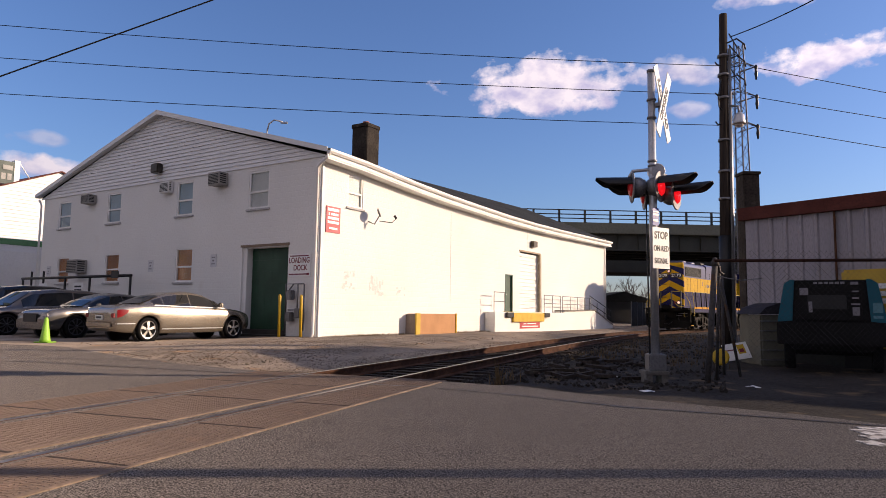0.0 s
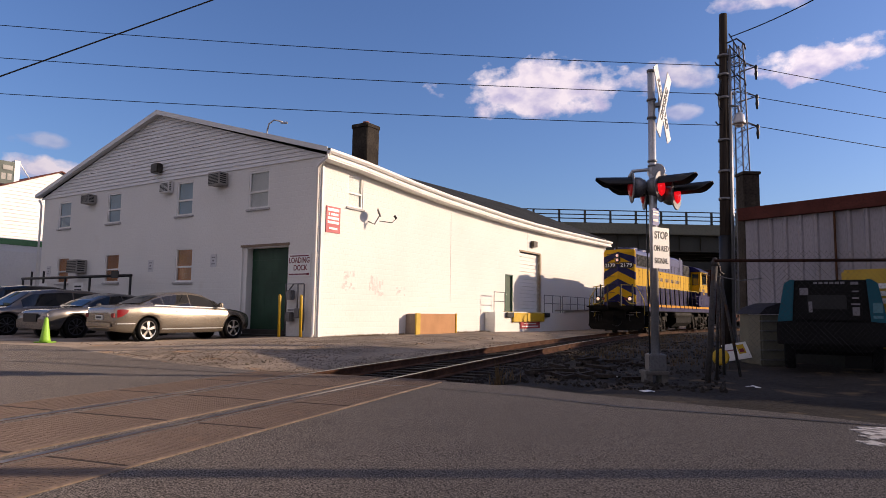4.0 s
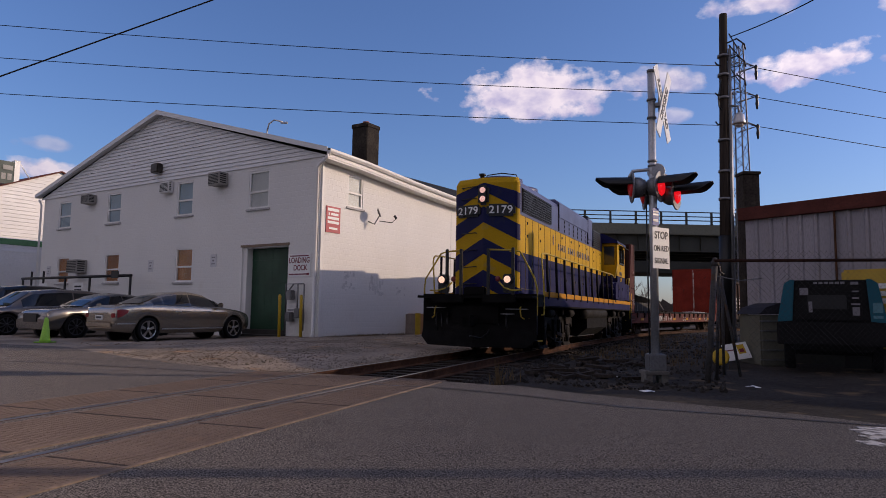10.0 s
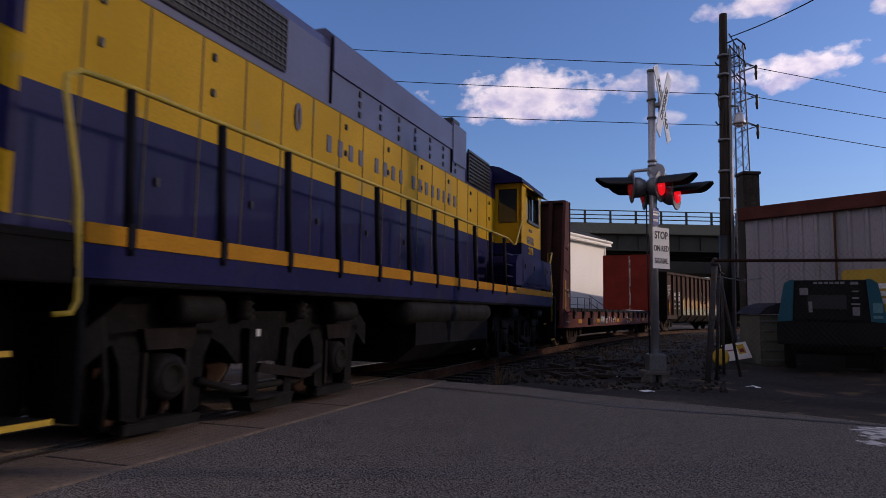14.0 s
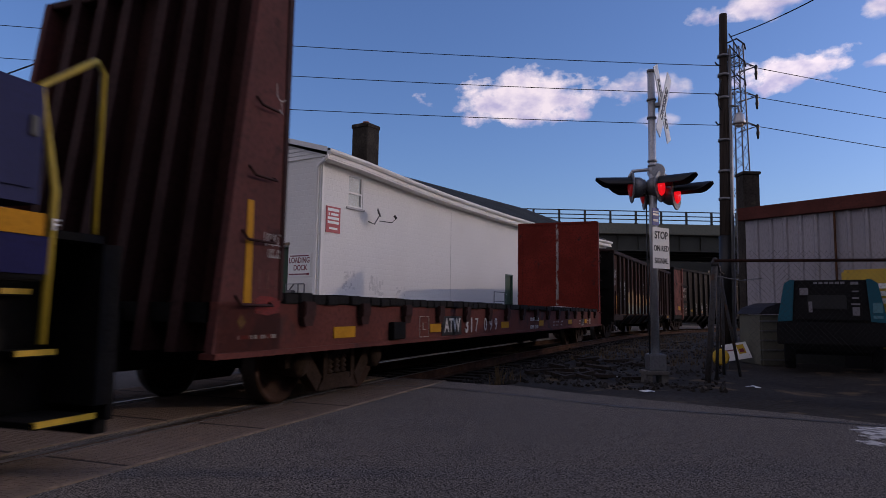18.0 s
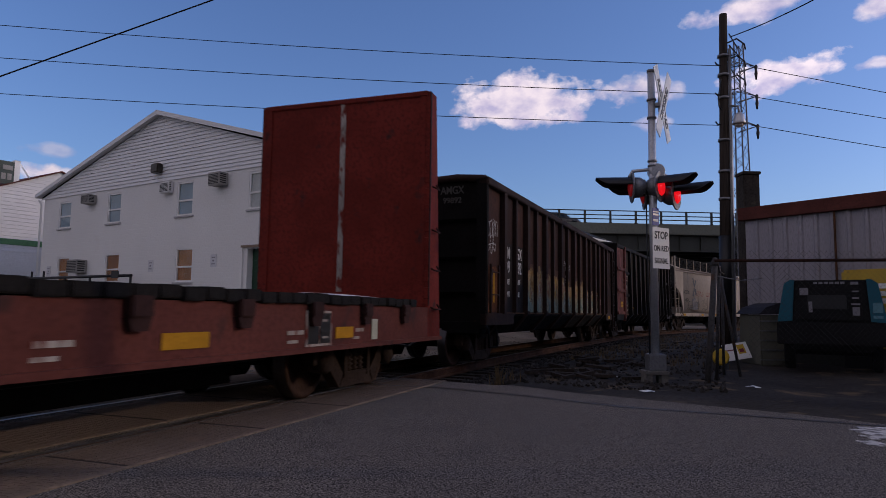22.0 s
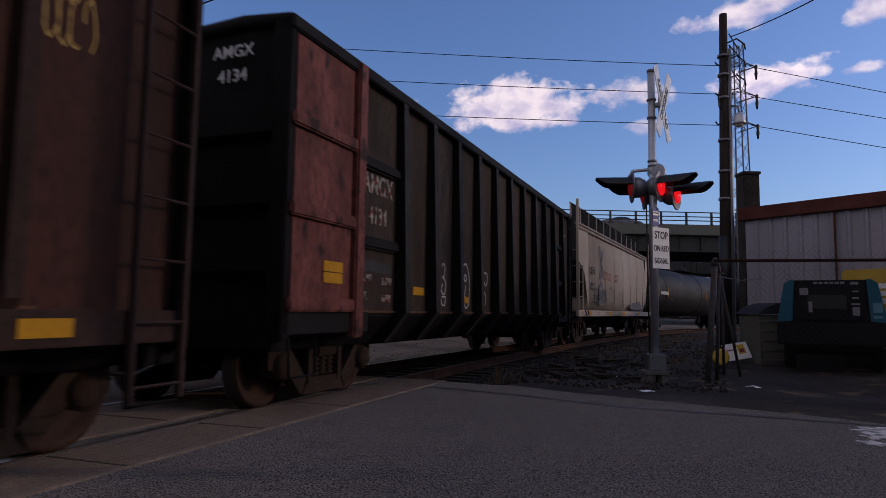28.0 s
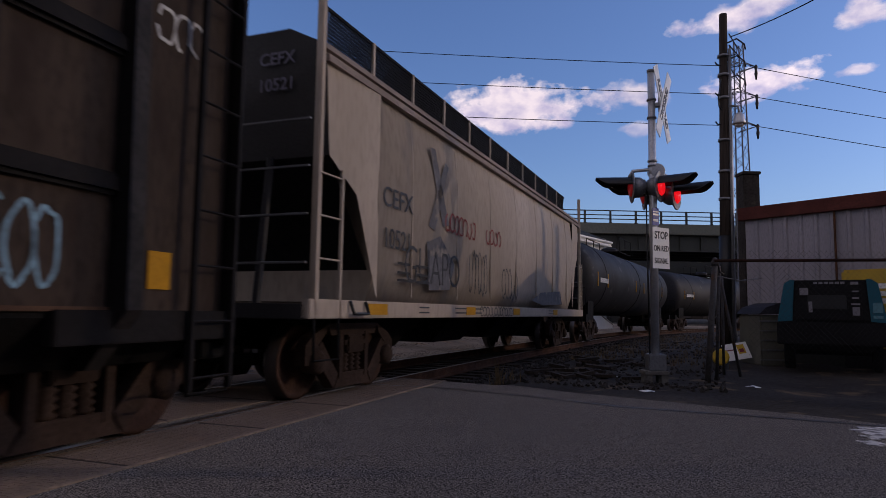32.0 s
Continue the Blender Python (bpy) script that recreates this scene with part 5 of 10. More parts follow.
def wrap_patch(name, half, spans, material, parent, sx, grow=0.012, label=""):
    """A lamp or panel lying on the car's flank: spans are (y, lower z, upper z)."""
    bm = B()
    prev = None
    for y, z0, z1 in spans:
        hf = [p for p in half(y) if p[1] > 0.3]
        zs, xs = [p[1] for p in hf[:9]], [p[0] for p in hf[:9]]
        ring = [bm.verts.new((sx * (float(np.interp(z, zs, xs)) + grow), y, z)) for z in (z0, 0.5 * (z0 + z1), z1)]
        if prev:
            for k in (0, 1):
                bm.faces.new((prev[k], ring[k], ring[k + 1], prev[k + 1])).smooth = True
        prev = ring
    return part(name, bm, material, parent, label)


SEDAN = [(0.0, 0.78, 0.79, 0.76, 0.6, 0.40), (0.05, 0.93, 0.94, 0.84, 0.6, 0.32), (0.3, 1.0, 1.01, 0.89, 0.62, 0.27), (0.85, 1.035, 1.045, 0.925, 0.66, 0.24), (1.55, 1.02, 1.32, 0.935, 0.62, 0.22), (2.0, 1.0, 1.425, 0.94, 0.61, 0.22), (2.6, 0.985, 1.455, 0.94, 0.61, 0.22), (3.1, 0.975, 1.39, 0.94, 0.61, 0.22), (3.5, 0.965, 1.22, 0.94, 0.63, 0.22), (3.95, 0.94, 0.965, 0.935, 0.68, 0.24), (4.5, 0.87, 0.90, 0.90, 0.62, 0.25), (4.9, 0.76, 0.79, 0.82, 0.5, 0.28), (5.02, 0.6, 0.62, 0.68, 0.4, 0.36)]


def lot_z(x, y):
    return max(height(x, y), -0.02 if x > -4.5 else -0.2) + 0.012


az = 35.0
CHAMPAGNE = paint("champagne_paint", (0.36, 0.315, 0.255), 0.72)
TINTED = glass("tinted_side_glass", (0.022, 0.022, 0.022), 0.03)
sp_, cp_ = math.sin(radians(az)), math.cos(radians(az))
# right rear wheel stands at (-8.8, 19.9); the car's middle line lies 0.9 m to its left
sx0, sy0 = -8.8 - 0.855 * cp_ - sp_, 19.9 + 0.855 * sp_ - cp_
zr_, zf_ = lot_z(-8.8, 19.9), lot_z(-8.8 + 3.0 * sp_, 19.9 + 3.0 * cp_)
sed_m = pose(sx0, sy0, zr_ - (zf_ - zr_) / 3.0, 0, 0, -az) @ pose(0, 0, 0, math.degrees(math.atan2(zf_ - zr_, 3.0)), 0, 0) @ Matrix.Diagonal((0.97, 0.97, 1.05, 1))
sedan, hs = car(sed_m, CHAMPAGNE, SEDAN, (1.05, 4.2), 0.93, "champagne silver luxury sedan parked before the building", "parked cars", glaze=TINTED)
for sx in (-1, 1):
    wrap_patch("tail_light", hs, [(0.03, 0.67, 0.86), (0.1, 0.68, 0.90), (0.22, 0.72, 0.91), (0.34, 0.79, 0.90), (0.4, 0.85, 0.89)], TAIL, sedan, sx, label="red wrap-round tail light")
    part("tail_light", box(B(), min(0.66 * sx, 0.81 * sx), max(0.66 * sx, 0.81 * sx), -0.015, 0.03, 0.68, 0.80, 0.01), TAIL, sedan, "red tail light")
    part("door_mirror", box(B(), min(0.93 * sx, 1.12 * sx), max(0.93 * sx, 1.12 * sx), 3.5, 3.62, 0.98, 1.12, 0.03), CHAMPAGNE, sedan)
    wrap_patch("sill_trim", hs, [(y, 0.335, 0.365) for y in (1.5, 2.2, 3.0, 3.75)], ALU, sedan, sx, 0.01)
    wrap_patch("bumper_trim", hs, [(y, 0.50, 0.53) for y in (0.04, 0.2, 0.45, 0.62)], ALU, sedan, sx, 0.01)
    for y in (1.95, 3.05):
        part("door_handle", box(B(), min(0.92 * sx, 0.965 * sx), max(0.92 * sx, 0.965 * sx), y, y + 0.2, 0.84, 0.875, 0.008), ALU, sedan)
    for y in (2.5, 3.55):
        wrap_patch("door_gap", hs, [(y, 0.36, 0.97), (y + 0.014, 0.36, 0.97)], BLACK, sedan, sx, 0.004)
part("boot_trim", box(B(), -0.4, 0.4, -0.02, 0.02, 0.80, 0.82), ALU, sedan)
part("number_plate", box(B(), -0.2, 0.2, -0.03, 0.05, 0.62, 0.74), SIGN_WHITE, sedan, "pale plate with dark bar")
part("plate_bar", box(B(), -0.15, 0.15, -0.034, -0.03, 0.65, 0.71), INK, sedan)
part("bumper", box(B(), -0.74, 0.74, -0.05, 0.15, 0.38, 0.58, 0.05), CHAMPAGNE, sedan)

az2 = 211.0
fp = (-12.6, 22.0)
c2, h2 = car(pose(fp[0] - 4.2 * math.sin(radians(az2)), fp[1] - 4.2 * math.cos(radians(az2)), lot_z(-11, 22), 0, 0, -az2), paint("grey_paint", (0.15, 0.14, 0.13)), [(y, zb * 1.03, zr * 1.02, w, wr, z) for y, zb, zr, w, wr, z in SEDAN[:10]] + [(4.6, 0.93, 0.95, 0.92, 0.6, 0.25), (5.05, 0.86, 0.88, 0.86, 0.5, 0.26), (5.18, 0.6, 0.62, 0.82, 0.4, 0.3)], (1.05, 4.2), 0.93, "grey sedan parked nose outwards with dark wheels", "parked cars", False, 0.36)
part("front_grille", box(B(), -0.42, 0.42, 5.1, 5.2, 0.48, 0.78, 0.03), BLACK, c2)
for sx in (-1, 1):
    part("head_lamp", box(B(), min(0.5 * sx, 0.84 * sx), max(0.5 * sx, 0.84 * sx), 4.98, 5.14, 0.66, 0.78, 0.03), LAMP_CLEAR, c2)
    part("door_mirror", box(B(), min(0.93 * sx, 1.12 * sx), max(0.93 * sx, 1.12 * sx), 3.5, 3.62, 0.98, 1.12, 0.03), paint("grey_mirror", (0.15, 0.14, 0.13)), c2)
WAGON = [(0.0, 0.95, 0.95, 0.85, 0.7, 0.4), (0.08, 1.05, 1.62, 0.92, 0.68, 0.36), (0.9, 1.06, 1.75, 0.95, 0.7, 0.34), (2.0, 1.06, 1.76, 0.95, 0.7, 0.34), (3.0, 1.04, 1.66, 0.95, 0.7, 0.34), (3.75, 1.02, 1.06, 0.95, 0.7, 0.34), (4.5, 0.95, 0.97, 0.92, 0.6, 0.35), (4.8, 0.7, 0.72, 0.85, 0.5, 0.4)]
for (x, y), col, nm, lab in (((-15.7, 23.2), (0.16, 0.135, 0.12), "taupe_paint", "taupe wagon parked nose outwards"), ((-18.8, 26.3), (0.015, 0.015, 0.017), "black_car_paint", "black sport utility car parked by the fence")):
    k = 0.93 if nm == "taupe_paint" else 1.06
    cw, hw_ = car(pose(x - 3.9 * math.sin(radians(az2)), y - 3.9 * math.cos(radians(az2)), lot_z(x, y + 1), 0, 0, -az2), paint(nm, col, 0.4), [(a, b * k, c * k, d, e, f) for a, b, c, d, e, f in WAGON], (0.95, 3.85), 0.94, lab, "parked cars", False, 0.36)
    for sx in (-1, 1):
        part("head_lamp", box(B(), min(0.55 * sx, 0.86 * sx), max(0.55 * sx, 0.86 * sx), 4.5, 4.72, 0.68, 0.82, 0.03), LAMP_CLEAR, cw)

cone = thing("traffic_cone", pose(-11.0, 18.5, lot_z(-11, 18.5)), "lime green traffic cone on a square base", "traffic cone")
part("cone_body", lathe(B(), [(0.15, 0.03), (0.13, 0.1), (0.05, 0.66), (0.03, 0.7), (0.01, 0.7)], 16), mat("lime_plastic", (0.30, 0.60, 0.05), 0.5, scale=3, var=0.15), cone)
part("cone_base", box(B(), -0.2, 0.2, -0.2, 0.2, 0.0, 0.04, 0.01), mat("lime_base", (0.22, 0.45, 0.04), 0.5), cone)

# pipe barrier before the front wall
bar = thing("pipe_barrier", WH @ pose(0, -1.0, 0), "black pipe barrier with posts before the building", "barrier")
for x in (-18.2, -17.4, -16.3, -14.4, -12.4, -9.4):
    part("post", rod(B(), (x, 0, 0.0), (x, 0, 2.62 if x in (-17.4, -16.3) else 2.35), 0.05, 8), BLACK, bar)
part("top_rail", rod(B(), (-18.3, 0, 2.3), (-9.35, 0, 2.3), 0.06, 8), BLACK, bar)
for x, w in ((-16.6, 0.7), (-13.6, 0.75)):
    part("notice", box(B(), x, x + w, -0.05, -0.03, 1.45, 2.05), SIGN_WHITE, bar, "white notice with dark bars")
    bm = B()
    for z in (1.55, 1.7, 1.85):
        box(bm, x + 0.1, x + w - 0.1, -0.055, -0.05, z, z + 0.07)
    part("lettering", bm, INK, bar)
part("hanging_panel", box(B(), -10.7, -10.2, -0.06, -0.03, 2.2, 2.5), BLACK, bar)

# ---- yard on the right ----
TEAL = mat("teal_panel", (0.018, 0.13, 0.18), 0.62, scale=1.5, var=0.2, bump=0.05)
COMP_DARK = mat("compressor_black", (0.009, 0.0085, 0.009), 0.65, scale=2, var=0.25, bump=0.05)
cmp_ = thing("air_compressor", pose(7.14, 12.2, 0, 0, 0, -31) @ Matrix.Diagonal((0.87, 1, 1, 1)), "teal and black towable air compressor on rubber tyres", "air compressor")
prof_c = [(-0.98, 0.52), (0.98, 0.52), (0.98, 0.95), (0.84, 1.62), (0.72, 1.7), (-0.72, 1.7), (-0.84, 1.62), (-0.98, 0.95)]
part("canopy", prism(B(), prof_c, 0.05, 1.65, "y"), COMP_DARK, cmp_)
for sx in (-1, 1):
    part("side_panel", prism(B(), [(0.74 * sx, 1.71), (0.86 * sx, 1.635), (1.0 * sx, 0.96), (1.0 * sx, 0.92), (0.72 * sx, 0.94), (0.66 * sx, 1.71)], -0.02, 1.6, "y"), TEAL, cmp_, "teal painted side panel")
part("rear_panel", box(B(), -0.62, 0.62, -0.01, 0.06, 0.95, 1.68, 0.02), COMP_DARK, cmp_)
part("control_recess", box(B(), -0.42, 0.3, -0.03, -0.008, 1.16, 1.42, 0.01), BLACK, cmp_)
part("bumper_frame", box(box(B(), -1.02, 1.02, -0.06, 0.1, 0.5, 0.92, 0.02), -0.8, 0.8, 0.1, 1.6, 0.4, 0.5), COMP_DARK, cmp_)
part("axle", rod(B(), (-0.95, 0.75, 0.33), (0.95, 0.75, 0.33), 0.05, 8), COMP_DARK, cmp_)
bm = B()
for i in range(6):
    box(bm, -0.3 + i * 0.1, -0.3 + i * 0.1 + 0.075, -0.015, -0.01, 1.625, 1.665)
part("name_shapes", bm, NOTICE_GREY, cmp_, "row of white letter shapes")
for x0, x1, z0, z1 in ((-0.56, -0.4, 1.42, 1.55), (-0.4, -0.33, 1.1, 1.3), (0.4, 0.53, 1.05, 1.2), (0.38, 0.54, 1.24, 1.27), (0.4, 0.52, 1.35, 1.38), (0.4, 0.52, 1.48, 1.5), (0.38, 0.52, 1.61, 1.66)):
    part("decal", box(B(), x0, x1, -0.035, -0.012, z0, z1), NOTICE_GREY, cmp_)
part("side_decal", box(box(B(), 0.76, 0.93, -0.028, -0.02, 1.1, 1.28), 0.76, 0.93, -0.028, -0.02, 1.0, 1.05), mat("pale_teal_mark", (0.12, 0.32, 0.38), 0.5), cmp_)
for sx in (-1, 1):
    w = new("wheel")
    w.parent = cmp_
    part("tyre", lathe(B(), [(0.18, 0.72 * sx), (0.32, 0.73 * sx), (0.33, 0.76 * sx), (0.33, 0.9 * sx), (0.31, 0.93 * sx), (0.18, 0.92 * sx)], 22, "x", (0, 0.75, 0.33)), TYRE, w)
    part("rim", lathe(B(), [(0.18, 0.9 * sx), (0.05, 0.88 * sx), (0.02, 0.9 * sx)], 14, "x", (0, 0.75, 0.33)), GALV, w)
ym = thing("yellow_machine", SH @ pose(3.2, -0.5, 0), "yellow machine housing with white lettering bars", "machine")
part("housing", box(B(), -0.9, 1.6, 0, 0.4, 0.4, 2.0, 0.05), mat("machine_yellow", (0.55, 0.36, 0.03), 0.5, scale=1.5, var=0.2), ym)
bm = B()
for k, (x0, x1, z) in enumerate(((-0.5, 0.6, 1.6), (-0.4, 0.5, 1.45), (-0.9, -0.6, 1.3), (-0.5, 0.4, 1.3))):
    box(bm, x0, x1, -0.012, 0.0, z, z + 0.1)
part("lettering", bm, SIGN_WHITE, ym)
part("skid", box(B(), -0.9, 1.6, 0.05, 0.38, -0.05, 0.4), BLACK, ym)
tn = thing("covered_tote", pose(6.96, 14.2, 0.0), "pale mesh tote with a dark cover", "tote")
part("tote_body", box(B(), -0.3, 0.3, -0.3, 0.7, -0.02, 1.05, 0.03), mat("tote_beige", (0.15, 0.145, 0.11), 0.7, scale=2, var=0.2, bump=0.1), tn)
bm = B()
for k in range(5):
    box(bm, -0.32, 0.32, -0.32, -0.3, 0.1 + k * 0.2, 0.13 + k * 0.2)
part("tote_cage", bm, GALV, tn)
part("cover", prism(B(), [(-0.34, 1.06), (0.34, 1.06), (0.3, 1.2), (0.1, 1.3), (-0.2, 1.2)], -0.35, 0.75, "y"), mat("dark_cover", (0.03, 0.028, 0.035), 0.7), tn)

# chain-link fence with rusty top rail, leaning gate posts
fen = thing("chain_link_fence", pose(0, 0, 0), "chain-link fence with a rusty top rail", "fence")
bm = B()
DARK_RUST = mat("dark_rusted_pipe", (0.055, 0.024, 0.016), 0.85, scale=4, fine=30, var=0.4, bump=0.3)
FX0, FX1, FY, FT = 4.7, 9.6, 10.2, 2.0
step = 0.09
k = FX0 - FT
while k < FX1:
    for up in (1, -1):
        xa, xb, za, zb = k, k + FT, (0.04 if up > 0 else FT + 0.04), (FT + 0.04 if up > 0 else 0.04)
        if xa < FX0:
            za += (FX0 - xa) * (1 if up > 0 else -1)
            xa = FX0
        if xb > FX1:
            zb -= (xb - FX1) * (1 if up > 0 else -1)
            xb = FX1
        rod(bm, (xa, FY + 0.002 * up, za), (xb, FY + 0.002 * up, zb), 0.0016, 3)
    k += step
part("wire_mesh", bm, mat("dull_wire", (0.075, 0.073, 0.074), 0.7, var=0.2, bump=0.0), fen, "diamond wire mesh")
part("top_rail", rod(B(), (4.2, FY, 1.86), (9.6, FY, 1.96), 0.024, 8), DARK_RUST, fen)
part("tension_wire", pipe(B(), [(4.25, FY, 1.62), (4.6, FY, 1.56), (4.95, FY, 1.6)], 0.008, 5), GALV, fen)
part("fence_post", rod(B(), (9.5, FY, -0.1), (9.5, FY, 2.0), 0.035, 8), RUST, fen)
OLD_PIPE = mat("weathered_pipe", (0.095, 0.09, 0.088), 0.7, 0.2, scale=3, fine=25, var=0.35, bump=0.2, stain=(0.09, 0.055, 0.035), stain_at=0.58)
gp = thing("gate_post", pose(4.13, 10.4, 0), "leaning grey pipe gate post with a rounded cap", "gate post")
part("post", rod(B(), (0.0, 0, -0.1), (0.16, 0, 1.8), 0.048, 12, 0.045), OLD_PIPE, gp)
part("post_cap", lathe(B(), [(0.055, 1.8), (0.06, 1.86), (0.03, 1.92), (0.005, 1.93)], 12, "z", (0.165, 0, 0)), OLD_PIPE, gp)
part("hinge", pipe(B(), [(0.14, 0, 1.75), (0.22, 0, 1.8), (0.24, 0, 1.7), (0.3, 0, 1.66)], 0.018), OLD_PIPE, gp)
for a, b in (((4.36, 10.6, 0.0), (4.4, 10.5, 1.8)), ((5.05, 11.3, 0.0), (4.68, 11.2, 1.8)), ((4.9, 11.6, 0.0), (4.86, 11.5, 1.7))):
    solo("leaning_pipe", rod(B(), a, b, 0.025, 8), OLD_PIPE, pose(0, 0, 0), "grey pipe leaning at the gate", "pipe", "leaning pipes")
yb = thing("yellow_bucket", pose(5.68, 13.6, 0.16, 80, 0, -20), "dented yellow steel bucket lying by the gate", "bucket")
part("drum_body", lathe(B(), [(0.14, -0.12), (0.155, -0.09), (0.15, 0.06), (0.15, 0.14), (0.165, 0.16), (0.13, 0.17), (0.02, 0.15)], 16), YELLOW, yb)
sgn = thing("fallen_sign", pose(6.3, 14.3, 0.26, -28, -9, 4) @ Matrix.Scale(0.8, 4), "white and yellow sign board leaning on the ground", "sign")
part("board", box(B(), -0.32, 0.36, -0.02, 0.0, -0.25, 0.22), SIGN_WHITE, sgn)
part("yellow_field", box(B(), 0.06, 0.26, -0.024, -0.02, -0.1, 0.16), YELLOW, sgn)
part("lettering", box(box(B(), -0.28, 0.0, -0.024, -0.02, 0.02, 0.05), 0.1, 0.22, -0.028, -0.024, -0.06, 0.04), MAROON, sgn)
random.seed(9)
for x, y, s in ((2.8, 9.1, 0.14), (4.4, 9.45, 0.13), (2.75, 10.9, 0.16), (2.2, 13.3, 0.1)):
    bm = B()
    ring = [bm.verts.new((s * random.uniform(0.25, 1.15) * math.cos(a), 0.7 * s * random.uniform(0.25, 1.15) * math.sin(a), random.uniform(0.0, 0.03))) for a in np.linspace(0, 5.8, 9)]
    c = bm.verts.new((0, 0, 0.035))
    for i in range(9):
        bm.faces.new((ring[i], ring[(i + 1) % 9], c))
    solo("crumpled_paper", bm, SIGN_WHITE, pose(x, y, height(x, y) - 0.02), "crumpled white paper litter on the dirt", "litter", "paper litter")
# dry weeds
bm = B()
random.seed(12)
WEED = mat("dry_grass", (0.19, 0.13, 0.065), 0.9, scale=6, var=0.4, bump=0.0)


def tuft(cx, cy, n, h, spread):
    for k in range(n):
        a, r = random.random() * 6.28, random.random() * spread
        x, y = cx + r * math.cos(a), cy + r * math.sin(a)
        z = height(x, y) - 0.03
        dx, dy, hh = random.uniform(-0.3, 0.3) * h, random.uniform(-0.3, 0.3) * h, h * random.uniform(0.5, 1.1)
        w = 0.005
        q = [(x - w, y, z), (x + w, y, z), (x + dx * 0.5 + w * 0.7, y + dy * 0.5, z + hh * 0.6), (x + dx * 0.5 - w * 0.7, y + dy * 0.5, z + hh * 0.6)]
        v = [bm.verts.new(p) for p in q]
        bm.faces.new(v)
        bm.faces.new((v[3], v[2], bm.verts.new((x + dx, y + dy, z + hh))))


tuft(0.85, 10.15, 26, 0.4, 0.12)
tuft(1.1, 10.6, 14, 0.25, 0.2)
for k in range(160):
    s, w = random.uniform(8, 28), random.uniform(1.8, 5.5)
    p = line(s, w)
    tuft(p.x, p.y, 9, 0.14, 0.3)
for k in range(330):
    y = random.uniform(0.2, 5.0) if k % 3 else random.uniform(7.6, 12)
    p = WH @ Vector((0.08 + 0.34 * random.random() ** 2, y, 0))
    tuft(p.x, p.y, 7, random.uniform(0.05, 0.15), 0.13)
tagged(new("dry_weeds", mesh_of("dry_weeds", bm, WEED)), "dry straw-coloured weeds in the cinders", "weeds", kind="stuff")
# earth strip along the wall's foot and loose wood by the track
bm = B()
for k in range(30):
    p = line(random.uniform(4, 9), random.uniform(2.4, 4.2))
    q = Euler((0, random.uniform(-0.1, 0.1), random.uniform(0, 3))).to_matrix().to_4x4()
    b2 = box(B(), -random.uniform(0.15, 0.5), random.uniform(0.1, 0.4), -0.04, 0.04, 0, 0.05)
    b2.transform(Matrix.Translation((p.x, p.y, height(p.x, p.y))) @ q)
    me_ = bpy.data.meshes.new("tmp")
    b2.to_mesh(me_)
    b2.free()
    bm.from_mesh(me_)
    bpy.data.meshes.remove(me_)
tagged(new("wood_debris", mesh_of("wood_debris", bm, TIE)), "broken timber and debris beside the track", "debris", kind="stuff")

# loose gravel on the lot, thickest towards the track
random.seed(91)
gv = B()
for k in range(9000):
    s, w = 2.2 + 15 * random.random() ** 1.3, -1.0 - 6.5 * random.random() ** 1.2
    p = line(s, w)
    if p.y < road_edge(p.x) - 0.1:
        continue
    pebble(gv, p.x, p.y, lot_at(w, s)[2] + 0.002, random.uniform(0.008, 0.019) * (1.8 if random.random() < 0.05 else 1))
tagged(new("gravel", mesh_of("gravel", gv, mat("lot_gravel_stone", (0.47, 0.395, 0.315), 0.9, scale=4, var=0.55, bump=0.2, island=1.0))), "loose pale gravel on the parking lot", "gravel", kind="stuff")

# dead leaves and grit lying on the lot
random.seed(77)
lv = B()
for k in range(900):
    a, d = random.gauss(0, 1), random.gauss(0, 1)
    if k % 3:
        x, y = -4.6 + 1.5 * a, 14.0 + 1.1 * d + 0.25 * a
    else:
        x, y = -6.5 + 2.2 * a, 18.4 + 0.35 * d + 0.2 * a
    s_, w_ = track_near(x, y)
    if w_ > -1.2 or y < road_edge(x) + 0.1:
        continue
    r, z, t0 = random.uniform(0.012, 0.034), lot_z(x, y) + 0.004, random.random() * 6
    lv.faces.new([lv.verts.new((x + r * math.cos(t0 + 1.57 * i), y + r * math.sin(t0 + 1.57 * i), z + random.uniform(0, 0.02))) for i in range(4)])
tagged(new("dead_leaves", mesh_of("dead_leaves", lv, mat("leaf_litter", (0.17, 0.10, 0.055), 0.9, scale=8, var=0.5, bump=0.0, island=1.0))), "brown dead leaves and grit on the lot", "leaf litter", kind="stuff")

# ---- beyond the bridge: second deck, bank, trees ----
ov2 = thing("second_overpass", pose(30, 98, 0, 0, 0, 3), "second dark overpass deck behind the first", "bridge")
part("deck", box(B(), -80, 100, 0, 10, 7.2, 8.95), BRIDGE_STEEL, ov2)
for x in (-14, 14):
    part("pier", box(B(), x, x + 1.5, 1, 9, -0.5, 7.2), BRIDGE_CONC, ov2)
TREE = mat("bare_bark", (0.10, 0.085, 0.075), 0.9, scale=2, var=0.3)
TWIG = mat("twig_haze", (0.14, 0.115, 0.10), 0.9, scale=1, var=0.3)


